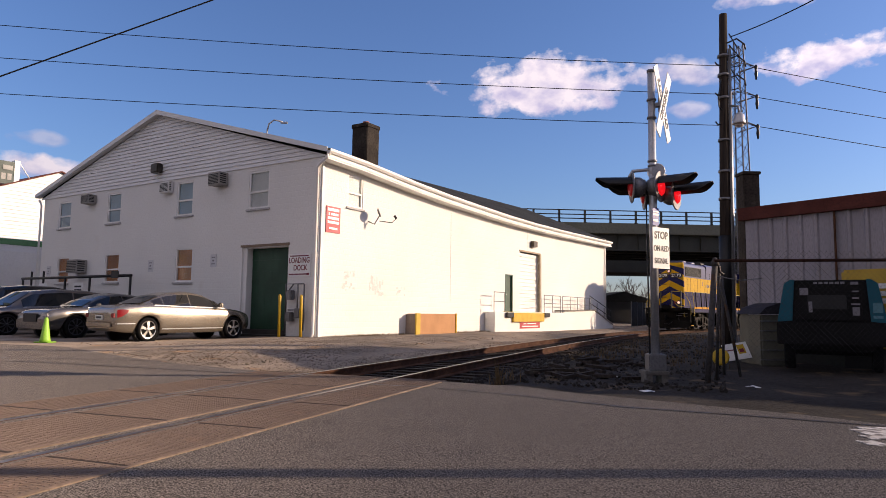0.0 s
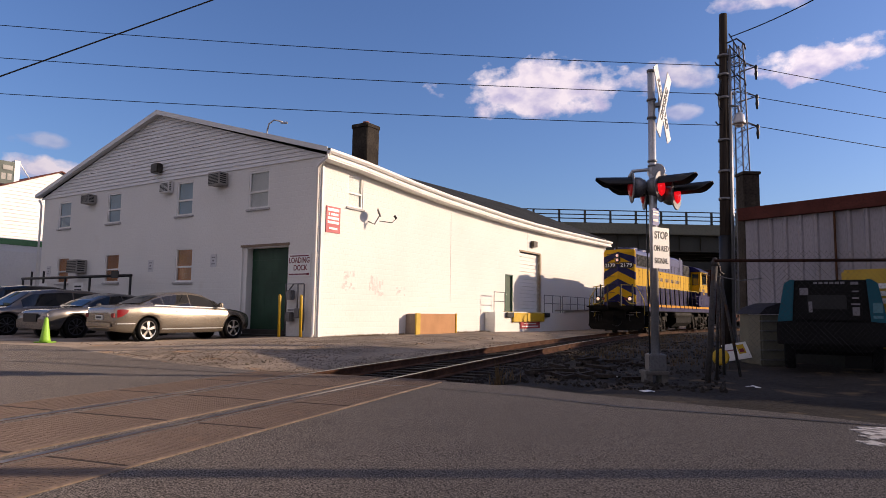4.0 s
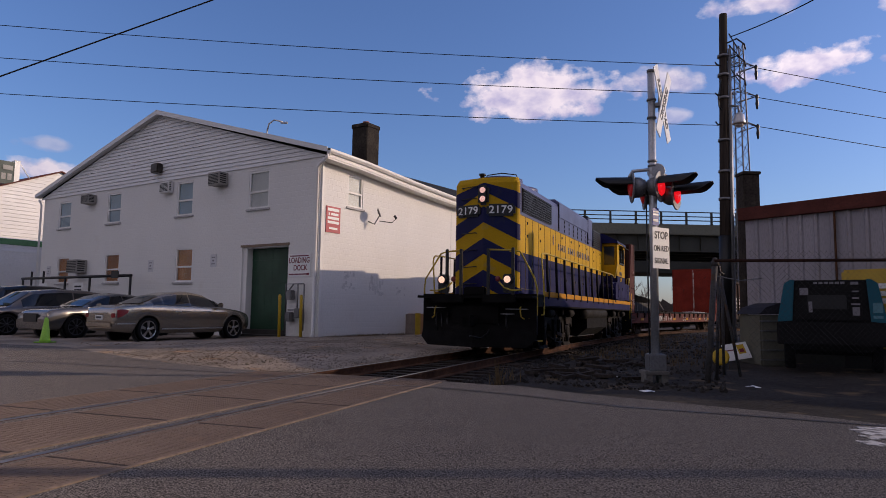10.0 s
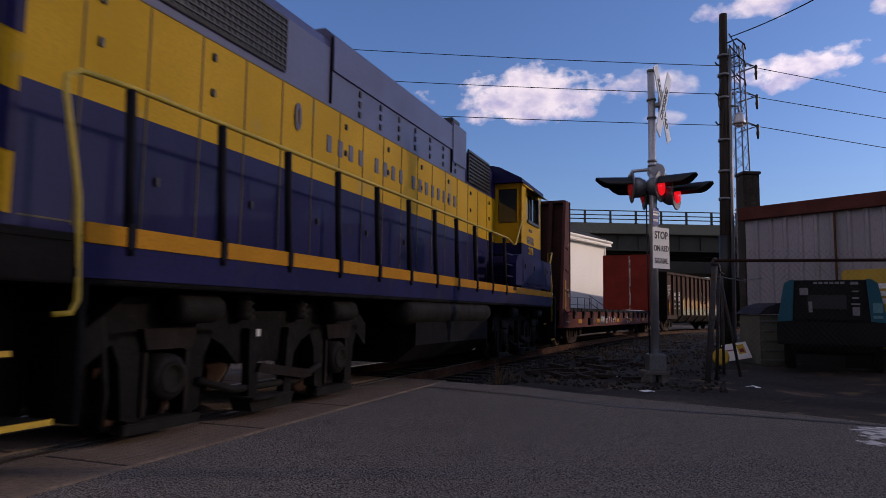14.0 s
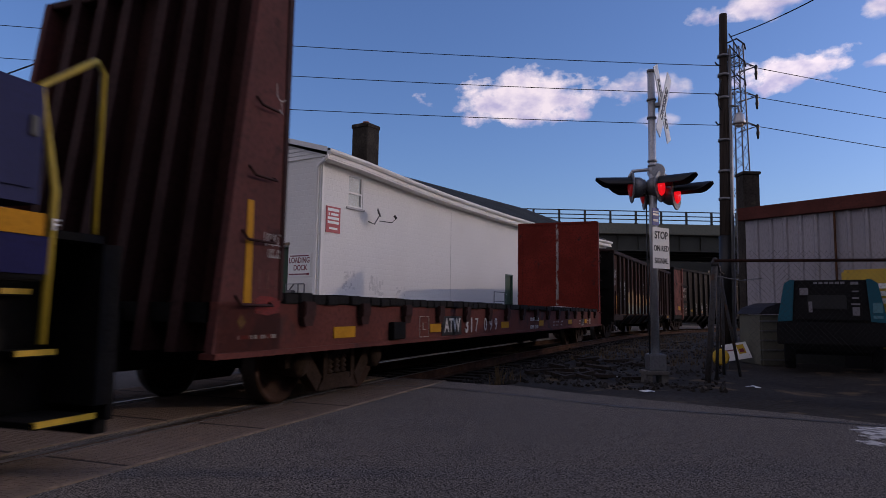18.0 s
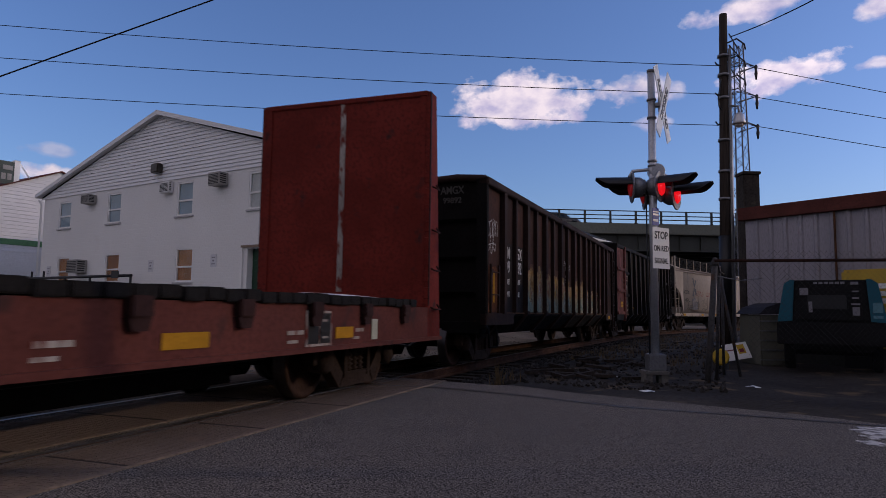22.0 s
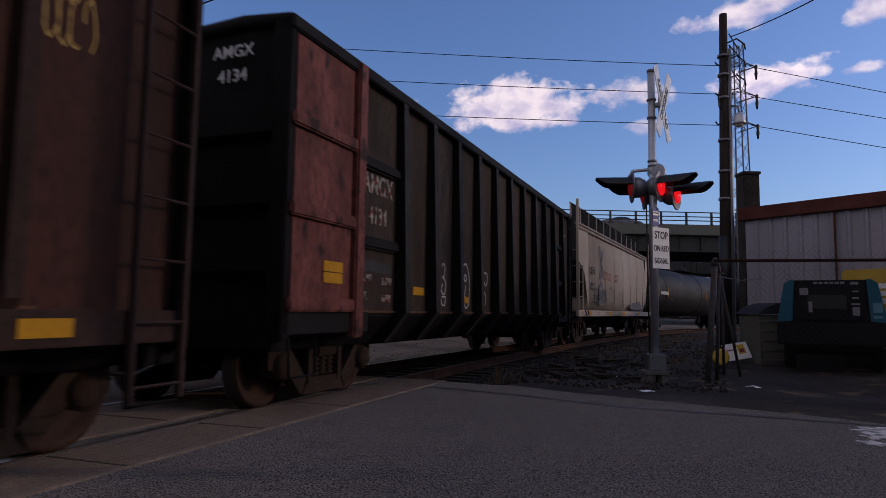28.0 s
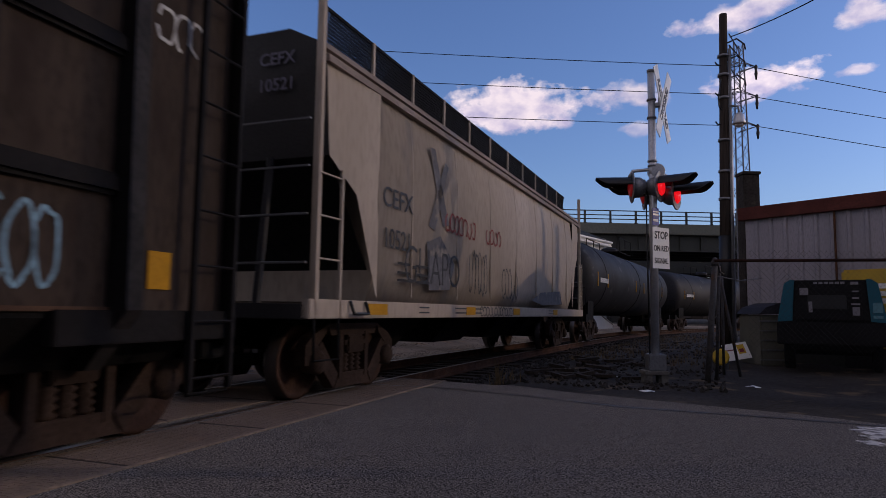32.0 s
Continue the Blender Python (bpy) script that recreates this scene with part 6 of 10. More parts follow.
def bare_tree(x, y, h, seed):
    rnd_ = random.Random(seed)
    t = thing("bare_tree", pose(x, y, 0), "leafless winter tree with fine twigs", "tree", "bare trees beyond the bridge")
    trunk, crown = B(), B()

    def limb(bm_, p, d, l, r, depth):
        q = p + d * l
        rod(bm_, p, q, r, 5, r * 0.65)
        if depth == 0:
            return
        for k in range(3 if depth > 1 else 4):
            e = (d + Vector((rnd_.uniform(-0.8, 0.8), rnd_.uniform(-0.8, 0.8), rnd_.uniform(-0.15, 0.6)))).normalized()
            limb(crown, p.lerp(q, rnd_.uniform(0.5, 1.0)), e, l * rnd_.uniform(0.55, 0.8), r * 0.55, depth - 1)
    limb(trunk, Vector((0, 0, -0.2)), Vector((0, 0, 1)), h * 0.35, h * 0.022, 4)
    part("trunk", trunk, TREE, t)
    part("crown", crown, TWIG, t)


for k, (x, y, h) in enumerate(((33, 125, 9), (36.5, 130, 10), (30, 128, 8), (40, 140, 11), (46, 150, 10), (26, 135, 9), (52, 145, 10), (60, 150, 11), (20, 140, 10))):
    bare_tree(x, y, h, k + 1)
bank = B()
random.seed(4)
for k in range(420):
    a = random.uniform(-0.7, 1.1)
    d = random.uniform(170, 330)
    x, y = d * math.sin(a), d * math.cos(a)
    pebble(bank, x, y, random.uniform(0, 2.5), random.uniform(3, 6))
tagged(new("distant_woods", mesh_of("distant_woods", bank, mat("far_woods", (0.085, 0.07, 0.06), 0.95, scale=0.2, var=0.4))), "dark leafless woods in the distance", "woods", kind="stuff")
em = thing("embankment", pose(0, 0, 0), "dark earth bank beyond the tracks", "embankment", kind="structure")
bm = B()
prism(bm, [(100, -0.5), (112, 2.6), (150, 3.0), (160, -0.5)], -40, 31, "x")
part("bank_slope", bm, DIRT, em)
shed2 = thing("far_shed", pose(24.5, 88, 0, 0, 0, 8), "dark low shed beneath the overpass", "shed")
part("wall", box(B(), -6, 4.5, 0, 6, -0.3, 2.6), mat("far_shed_wall", (0.10, 0.095, 0.09), 0.8, scale=0.5), shed2)
part("roof", prism(B(), [(-6.3, 2.6), (4.8, 2.6), (-0.5, 4.0)], -0.3, 6.3, "y"), mat("far_shed_roof", (0.07, 0.065, 0.06), 0.8), shed2)
mf = thing("dock_fence", pose(13.6, 50.5, 0), "dark mesh fence beyond the dock", "fence")
for k in range(5):
    part("fence_post", rod(B(), (k * 0.9 + 0.8, k * 1.6, 0), (k * 0.9 + 0.8, k * 1.6, 2.0), 0.04, 6), GALV, mf)
part("fence_panel", prism(B(), [(0.8, 0), (4.4, 6.4), (4.42, 6.4), (0.82, 0)], 0.1, 1.95, "z"), mat("dark_mesh", (0.045, 0.045, 0.045), 0.8), mf)

# ---- overhead cables ----
for a, b, sg, r in (((-156.0, 67.6, 42.05), (29.51, 67.6, 27.23), 2.86, 0.04),
                    ((-156.0, 67.6, 36.59), (29.38, 67.6, 24.16), 2.34, 0.04),
                    ((-156.0, 67.6, 31.39), (29.38, 67.6, 20.81), 2.08, 0.04),
                    ((32.11, 67.6, 27.2), (156.0, 101.4, 22.29), 0.52, 0.04),
                    ((32.11, 67.6, 23.98), (156.0, 101.4, 20.47), 0.52, 0.04),
                    ((32.11, 67.6, 20.86), (156.0, 101.4, 15.53), 0.52, 0.04),
                    ((-24, 11.5, -1.25), (10, 18.7, 16.75), 0.0, 0.018), ((7.3, 16.4, 8.15), (9.6, 9.6, 8.6), 0.35, 0.014)):
    wire("overhead_cable", a, b, sg, r, "thin black overhead cable")

# ---- clouds drifting to the left ----
clouds = []


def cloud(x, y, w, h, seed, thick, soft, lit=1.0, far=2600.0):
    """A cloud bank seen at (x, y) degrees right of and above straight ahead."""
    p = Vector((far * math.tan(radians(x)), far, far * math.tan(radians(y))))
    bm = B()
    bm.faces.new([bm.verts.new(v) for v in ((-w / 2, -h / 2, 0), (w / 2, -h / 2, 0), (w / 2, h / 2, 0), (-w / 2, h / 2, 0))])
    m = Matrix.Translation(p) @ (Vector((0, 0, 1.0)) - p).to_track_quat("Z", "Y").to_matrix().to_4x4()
    ob = solo("cloud", bm, cloud_mat("cloud_vapour", w, h, seed, thick, soft, lit), m, "fair-weather cloud sheet, its sunlight painted into a glow", "cloud", "clouds")
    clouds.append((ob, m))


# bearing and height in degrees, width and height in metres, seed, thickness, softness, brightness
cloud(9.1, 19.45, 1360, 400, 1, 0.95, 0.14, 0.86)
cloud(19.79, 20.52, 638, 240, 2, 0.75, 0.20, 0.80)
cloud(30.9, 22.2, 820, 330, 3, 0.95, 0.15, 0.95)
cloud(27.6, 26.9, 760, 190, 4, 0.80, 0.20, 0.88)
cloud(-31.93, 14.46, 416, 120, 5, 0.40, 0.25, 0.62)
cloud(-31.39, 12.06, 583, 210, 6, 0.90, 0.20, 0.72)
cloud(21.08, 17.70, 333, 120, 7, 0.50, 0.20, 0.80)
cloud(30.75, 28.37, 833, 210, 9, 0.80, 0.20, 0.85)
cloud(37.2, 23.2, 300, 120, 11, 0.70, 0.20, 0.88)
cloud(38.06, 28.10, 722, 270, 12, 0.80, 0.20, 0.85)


def sun_dimmer():
    """An unseen cloud sheet, added to dim the low sun as the wind carries it across: two layers, the second thicker."""
    m = bpy.data.materials.new("sun_dimming_vapour")
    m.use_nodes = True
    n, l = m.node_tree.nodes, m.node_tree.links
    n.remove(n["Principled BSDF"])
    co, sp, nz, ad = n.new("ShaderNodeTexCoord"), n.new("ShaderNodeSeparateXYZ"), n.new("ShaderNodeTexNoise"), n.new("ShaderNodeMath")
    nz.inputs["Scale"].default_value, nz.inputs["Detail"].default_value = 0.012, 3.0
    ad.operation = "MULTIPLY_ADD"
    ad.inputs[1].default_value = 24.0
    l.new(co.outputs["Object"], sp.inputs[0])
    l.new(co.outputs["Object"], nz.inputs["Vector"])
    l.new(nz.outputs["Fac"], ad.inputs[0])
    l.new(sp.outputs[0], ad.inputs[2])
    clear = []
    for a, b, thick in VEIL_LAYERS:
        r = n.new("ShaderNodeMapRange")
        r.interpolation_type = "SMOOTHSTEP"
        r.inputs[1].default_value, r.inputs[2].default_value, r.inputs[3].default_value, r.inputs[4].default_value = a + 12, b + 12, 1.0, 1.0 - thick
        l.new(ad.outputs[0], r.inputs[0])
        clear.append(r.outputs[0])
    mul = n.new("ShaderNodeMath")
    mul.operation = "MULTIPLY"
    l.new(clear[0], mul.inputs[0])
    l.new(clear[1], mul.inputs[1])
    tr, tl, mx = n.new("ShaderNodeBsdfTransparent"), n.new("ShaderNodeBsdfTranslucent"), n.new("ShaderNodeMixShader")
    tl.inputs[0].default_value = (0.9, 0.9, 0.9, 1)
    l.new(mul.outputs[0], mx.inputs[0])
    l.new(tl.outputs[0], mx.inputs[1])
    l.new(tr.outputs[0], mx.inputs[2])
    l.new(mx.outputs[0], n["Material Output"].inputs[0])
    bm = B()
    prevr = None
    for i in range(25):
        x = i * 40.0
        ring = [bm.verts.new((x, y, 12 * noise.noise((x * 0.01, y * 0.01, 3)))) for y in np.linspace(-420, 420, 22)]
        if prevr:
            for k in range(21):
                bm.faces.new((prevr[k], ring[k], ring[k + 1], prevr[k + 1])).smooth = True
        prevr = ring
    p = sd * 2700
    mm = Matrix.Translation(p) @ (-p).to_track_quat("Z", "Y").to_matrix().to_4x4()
    ob = solo("cloud", bm, m, mm, "unseen thin cloud sheet added to dim the low sun", "cloud", "clouds")
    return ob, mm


# distances along the drift where the added sheet dims the sun, and how much
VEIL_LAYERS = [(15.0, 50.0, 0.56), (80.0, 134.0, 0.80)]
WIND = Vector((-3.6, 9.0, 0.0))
clouds.append(sun_dimmer())

# ---- the train ----
RUN_T = [0, 2, 3.5, 5.5, 6, 7, 8, 9, 10, 11, 12, 13, 14, 14.5, 16.5, 17, 18, 19, 20, 21, 22, 23, 24, 25, 27.5, 28, 29, 30, 31, 32]
RUN_S = [39.9, 35.3, 31.2, 24.5, 22.85, 19.35, 15.85, 12.45, 9.15, 5.95, 2.7, -0.64, -4.19, -5.95, -13.1, -14.9, -18.5, -22.2, -25.95, -29.7, -33.5, -37.3, -41.0, -44.7, -54.0, -55.9, -59.7, -63.4, -67.1, -70.8]


def run(t):
    """Where the head of the train is on the line at t seconds."""
    k = 0.45
    return sum(float(np.interp(t + d, RUN_T, RUN_S)) if 0 <= t + d <= 32 else (39.9 - 2.2 * (t + d) if t + d < 0 else -70.8 - 3.7 * (t + d - 32)) for d in (-k, -k / 2, 0, k / 2, k)) / 5


BLUE = mat("loco_blue", (0.0085, 0.0085, 0.075), 0.64, scale=1.2, var=0.25, bump=0.02, stain=(0.016, 0.015, 0.05), stain_at=0.62)
BLUE.node_tree.nodes["Principled BSDF"].inputs["Specular IOR Level"].default_value = 0.15
BLUE.node_tree.nodes["Principled BSDF"].inputs["Coat Weight"].default_value = 0.10
BLUE.node_tree.nodes["Principled BSDF"].inputs["Coat Roughness"].default_value = 0.06
LOCO_YEL = mat("loco_yellow", (0.58, 0.34, 0.003), 0.62, scale=1.0, var=0.16, bump=0.02, stain=(0.40, 0.28, 0.06), stain_at=0.63)
LOCO_GREY = mat("roof_grey_blue", (0.085, 0.09, 0.19), 0.4, scale=1.0, var=0.2, bump=0.02)
ORANGE = mat("sill_orange", (0.56, 0.25, 0.004), 0.68, scale=2, var=0.2, bump=0.02)
# black grime, with the shade under the train put into its colour
SHADED_GRIME = mat("running_gear_shaded_grime", (0.007, 0.006, 0.0055), 0.85, scale=4, fine=30, var=0.4, bump=0.4)
TRUCK_BROWN = mat("dusty_truck_casting", (0.0615, 0.0368, 0.0255), 0.85, scale=4, fine=30, var=0.4, bump=0.4)
WHEEL = mat("wheel_steel", (0.062, 0.032, 0.022), 0.75, 0.0, scale=4, var=0.35, bump=0.2)
TREAD = mat("wheel_tread", (0.10, 0.085, 0.075), 0.4, 0.8, scale=4, var=0.15, bump=0.0)
GRAB = mat("grab_iron_yellow", (0.50, 0.36, 0.03), 0.5, var=0.2, bump=0.0)
LAMP_ON = mat("headlight_lit", (1.0, 0.66, 0.42), 0.3, var=0.5, scale=18, bump=0.0, emit=0.7)
LAMP_SOFT = mat("upper_headlight_lit", (1.0, 0.60, 0.46), 0.3, var=0.5, scale=18, bump=0.0, emit=0.46)
MARK_WHITE = mat("stencil_white", (0.62, 0.61, 0.58), 0.6, scale=6, var=0.2, bump=0.0)
MARK_FAINT = mat("worn_stencil", (0.075, 0.068, 0.06), 0.6, scale=6, var=0.2, bump=0.0)
MARK_BLUE = mat("letter_blue", (0.10, 0.09, 0.13), 0.5, scale=6, var=0.2, bump=0.0)
CYL_GREY = mat("dusty_casting_grey", (0.020, 0.018, 0.016), 0.8, scale=5, fine=30, var=0.4, bump=0.3)
TRUCK_GRIT = mat("gritty_black_casting", (0.0085, 0.0078, 0.007), 0.8, scale=4, fine=26, var=0.45, bump=0.4, stain=(0.020, 0.0175, 0.015), stain_at=0.6)
TRUCK_RUST = mat("oily_brown_casting", (0.022, 0.014, 0.011), 0.75, scale=5, fine=30, var=0.4, bump=0.3)
STANCHION = mat("stanchion_navy", (0.004, 0.004, 0.010), 0.7, var=0.2, bump=0.0)
wheelsets = []


def wheelset(parent, y, r=0.43):
    """An axle with two flanged wheels; it turns about x at its own centre."""
    w = new("wheelset")
    w.parent = parent
    w.location = (0, y, r)
    part("axle", rod(B(), (-0.95, 0, 0), (0.95, 0, 0), 0.075, 10), SHADED_GRIME, w)
    for s in (-1, 1):
        prof = [(0.1, 0.60), (0.12, 0.66), (r - 0.07, 0.69), (r - 0.04, 0.67), (r + 0.025, 0.68), (r + 0.025, 0.705), (r, 0.72), (r - 0.005, 0.82), (r - 0.06, 0.825), (r - 0.075, 0.77), (0.14, 0.74), (0.12, 0.86), (0.02, 0.87)]
        bm = lathe(B(), [(a, b * s) for a, b in prof], 28, "x")
        for f in bm.faces:
            c = f.calc_center_median()
            rad = math.hypot(c.y, c.z)
            if rad > r - 0.03:
                f.material_index = 1
        part("wheel", bm, [WHEEL, TREAD], w, "rusty steel wheel with bright tread")
    wheelsets.append((w, r, y))
    return w


def freight_truck(car, y, material):
    """A three-piece bogie: two side frames with springs and bearing caps, bolster, two wheelsets."""
    t = new("bogie")
    t.parent = car
    t.location = (0, y, 0)
    for s in (-1, 1):
        bm = B()
        x0, x1 = (0.92, 1.06) if s > 0 else (-1.06, -0.92)
        for m_ in (-1, 1):
            prism(bm, [(1.16 * m_, 0.40), (1.16 * m_, 0.62), (1.02 * m_, 0.72), (0.66 * m_, 0.86), (0.70 * m_, 0.75), (0.88 * m_, 0.62), (0.88 * m_, 0.40)], x0, x1, "x")
            prism(bm, [(0.97 * m_, 0.52), (0.80 * m_, 0.66), (0.40 * m_, 0.26), (0.50 * m_, 0.10)], x0, x1, "x")
            prism(bm, [(0.38 * m_, 0.20), (0.29 * m_, 0.20), (0.29 * m_, 0.76), (0.38 * m_, 0.76)], x0 - 0.01, x1 + 0.01, "x")
        prism(bm, [(-0.68, 0.86), (0.68, 0.86), (0.58, 0.72), (-0.58, 0.72)], x0, x1, "x")
        prism(bm, [(-0.48, 0.10), (-0.34, 0.27), (0.34, 0.27), (0.48, 0.10)], x0, x1, "x")
        box(bm, x0 - 0.02, x1 + 0.02, -0.27, 0.27, 0.60, 0.66)
        bm.transform(Matrix.Diagonal((1, 0.925, 1, 1)))
        part("side_frame", bm, material, t, "cast steel side frame, rust brown")
        xm = 0.99 * s
        for yy in (-0.15, 0.0, 0.15):
            part("spring", lathe(B(), [(0.05 + 0.028 * (k % 2), 0.27 + k * 0.0275) for k in range(13)], 8, "z", (xm, yy, 0)), material, t)
        for yy in (-0.85, 0.85):
            part("bearing_cap", lathe(B(), [(0.13, 0.92 * s), (0.14, 1.1 * s), (0.09, 1.14 * s), (0.02, 1.14 * s)], 12, "x", (0, yy, 0.43)), material, t)
    part("bolster", box(B(), -1.1, 1.1, -0.2, 0.2, 0.5, 0.72, 0.02), material, t)
    for yy in (-0.85, 0.85):
        wheelset(t, yy)
    return t


def coupler(car, y, d, length=0.75, z=0.82):
    bm = box(box(B(), -0.09, 0.09, min(y, y + d * length), max(y, y + d * length), z - 0.09, z + 0.09, 0.015), -0.15, 0.15, min(y + d * (length - 0.25), y + d * length), max(y + d * (length - 0.25), y + d * length), z - 0.15, z + 0.15, 0.03)
    part("coupler", bm, SHADED_GRIME if car.name.startswith("diesel") else TRUCK_BROWN, car, "grimy knuckle coupler")
    part("air_hose", pipe(B(), [(0.35, y, z - 0.05), (0.38, y + d * 0.3, z - 0.3), (0.3, y + d * 0.55, z - 0.42), (0.12, y + d * length, z - 0.36)], 0.022), BLACK, car)


cars = []


def car_thing(name, o0, o1, pivots, label, category):
    """A vehicle from o0 to o1 metres behind the train's head; its local y runs to the rear."""
    t = thing(name, pose(0, 0, 0), label, category, kind="")
    mid = sum(pivots) / 2
    cars.append((t, pivots))
    return t, mid


# -- diesel locomotive, long hood leading --
loco, LM = car_thing("diesel_locomotive", -0.9, 16.0, (3.0, 12.6), "blue and yellow diesel locomotive with chevron-striped nose", "locomotive")


def L(y):
    return y - LM


def ladder_pts(*p):
    return [(x, L(y), z) for x, y, z in p]


HW = 0.88
part("underframe", box(box(B(), -1.5, 1.5, L(0.05), L(14.6), 1.16, 1.42, 0.01), -0.6, 0.6, L(-0.3), L(15.0), 0.75, 1.16), SHADED_GRIME, loco)
for sx in (-1, 1):
    part("side_sill", box(B(), 1.5 * sx - 0.012, 1.5 * sx + 0.012, L(0.55), L(14.6), 1.2, 1.42), BLUE, loco)
    part("sill_stripe", box(B(), 1.5 * sx - 0.022, 1.5 * sx + 0.022, L(0.6), L(14.55), 1.42, 1.55), ORANGE, loco, "orange stripe along the walkway edge")
part("walkway", box(B(), -1.5, 1.5, L(-0.1), L(15.0), 1.42, 1.47), SHADED_GRIME, loco)
# hood, in bands of colour
ZB, ZY, ZT = 2.55, 3.52, 4.48
part("hood_lower", box(B(), -HW, HW, L(0.55), L(11.5), 1.47, ZB), BLUE, loco, "blue lower hood side with doors")
part("hood_upper", box(B(), -HW, HW, L(0.55), L(11.5), ZB, ZY), LOCO_YEL, loco, "yellow hood side band")
HOOD_TOP = [(-HW, ZY), (HW, ZY), (HW, ZT - 0.24), (HW - 0.06, ZT - 0.1), (HW - 0.2, ZT), (-HW + 0.2, ZT), (-HW + 0.06, ZT - 0.1), (-HW, ZT - 0.24)]
part("hood_top", prism(B(), HOOD_TOP, L(0.55), L(9.5), "y"), LOCO_GREY, loco, "blue-grey upper hood")
part("hood_rear", prism(B(), [(x, z if z == ZY else z - 0.2) for x, z in HOOD_TOP], L(9.5), L(11.55), "y"), BLUE, loco, "dark blue hood behind the cab")
# nose: a shallow vee of chevrons with rounded corners and crown
nose_out = [(-HW, L(0.56)), (-HW + 0.012, L(0.50)), (-HW + 0.045, L(0.455)), (-HW + 0.1, L(0.43)), (0, L(0.25)), (HW - 0.1, L(0.43)), (HW - 0.045, L(0.455)), (HW - 0.012, L(0.50)), (HW, L(0.56))]
part("nose", prism(B(), nose_out, 1.47, ZT - 0.14, "z"), LOCO_YEL, loco, "yellow nose with blue chevrons")
crown = B()
lo_, hi_ = [crown.verts.new((x, y, ZT - 0.14)) for x, y in nose_out], [crown.verts.new((x * 0.93, y + 0.05, ZT)) for x, y in nose_out]
for a, b, c, d in zip(lo_, lo_[1:], hi_[1:], hi_):
    crown.faces.new((a, b, c, d))
tail_ = [crown.verts.new((x, L(0.9), ZT)) for x in (HW - 0.2, -HW + 0.2)]
crown.faces.new(hi_ + tail_)
part("nose_roof", crown, LOCO_YEL, loco, "yellow rounded crown of the nose")


def chevron(z0, dz, drop):
    """A blue stripe falling from the nose's middle to both sides, wrapped round the corner."""
    for sx in (-1, 1):
        bm = B()
        k = []
        for x, y in nose_out[4:]:
            zt = z0 - drop * min(1, x / HW)
            top_ = ZT - 0.142
            k.append(((x * sx * 1.006, y - 0.006, min(zt, top_)), (x * sx * 1.006, y - 0.006, zt - dz)))
        for a, b in zip(k, k[1:]):
            q = [bm.verts.new(p) for p in (a[0], b[0], b[1], a[1])]
            bm.faces.new(q)
        part("chevron", bm, BLUE, loco, "dark blue chevron stripe")


for z0 in (4.53, 3.72, 2.91, 2.09):
    chevron(z0, 0.41, 0.47)
part("grille", box(box(B(), HW, HW + 0.03, L(0.68), L(3.5), 3.6, 4.22, 0.008), -HW - 0.03, -HW, L(0.68), L(3.5), 3.6, 4.22, 0.008), BLACK, loco, "black radiator grille")
bm = B()
for i in range(34):
    y = L(0.72) + i * 0.083
    box(bm, HW + 0.03, HW + 0.045, y, y + 0.02, 3.62, 4.2)
for i in range(9):
    box(bm, HW + 0.03, HW + 0.05, L(0.7), L(3.48), 3.65 + i * 0.065, 3.665 + i * 0.065)
part("grille_mesh", bm, BLACK, loco)
for y in (1.5, 3.0):
    part("roof_fan", lathe(B(), [(0.62, 4.46), (0.62, 4.62), (0.55, 4.65), (0.1, 4.6)], 24, "z", (0, L(y), 0)), LOCO_GREY, loco)
part("equipment_blister", prism(B(), [(-HW - 0.025, 3.98), (HW + 0.025, 3.98), (HW + 0.025, 4.42), (HW - 0.12, 4.55), (-HW + 0.12, 4.55), (-HW - 0.025, 4.42)], L(4.5), L(8.75), "y"), LOCO_GREY, loco, "blue-grey equipment blister on the hood")
part("exhaust_stack", box(B(), -0.28, 0.28, L(5.2), L(5.9), 4.5, 4.75, 0.03), BLACK, loco)
part("top_vent", box(B(), HW - 0.4, HW + 0.03, L(8.75), L(9.5), 3.75, 4.52, 0.02), LOCO_GREY, loco, "blue-grey air intake housing")
part("vent_mouth", box(B(), HW - 0.3, HW + 0.0, L(8.8), L(9.2), 4.52, 4.62, 0.02), BLACK, loco, "black open vent on the hood")
part("rear_louvre", box(B(), HW, HW + 0.04, L(9.62), L(11.0), 3.56, 4.2, 0.01), BLACK, loco, "black blower intake")
bm = B()
for i in range(8):
    box(bm, HW + 0.04, HW + 0.055, L(9.66), L(10.96), 3.6 + i * 0.073, 3.63 + i * 0.073)
part("louvre_slats", bm, SHADED_GRIME, loco)
for y in (4.45, 8.7):
    part("blister_joint", box(B(), HW + 0.0, HW + 0.028, L(y), L(y) + 0.018, 3.55, 4.4), SHADED_GRIME, loco)
# hood doors
seam_ = B()
for i, y in enumerate(np.arange(1.0, 11.3, 0.62)):
    box(seam_, HW, HW + 0.008, L(y), L(y) + 0.012, 1.6, 3.5)
for z in (1.62, 3.505):
    box(seam_, HW, HW + 0.006, L(0.6), L(11.4), z, z + 0.012)
part("door_seams", seam_, mat("seam_dark", (0.12, 0.09, 0.03), 0.6), loco)
latch_up = mesh_of("door_latch", box(B(), HW, HW + 0.025, 0.0, 0.045, 0.0, 0.075, 0.006), BLACK)
for i, y in enumerate(np.arange(1.05, 11.2, 0.62)):
    for z in (3.32, 2.98, 2.02):
        if (i + int(z * 10)) % 2 and not 3.4 < y + 0.1 < 4.0:
            ob = new("door_latch", latch_up)
            ob.parent = loco
            ob.location = (0, L(y) + 0.08, z)
louv = B()
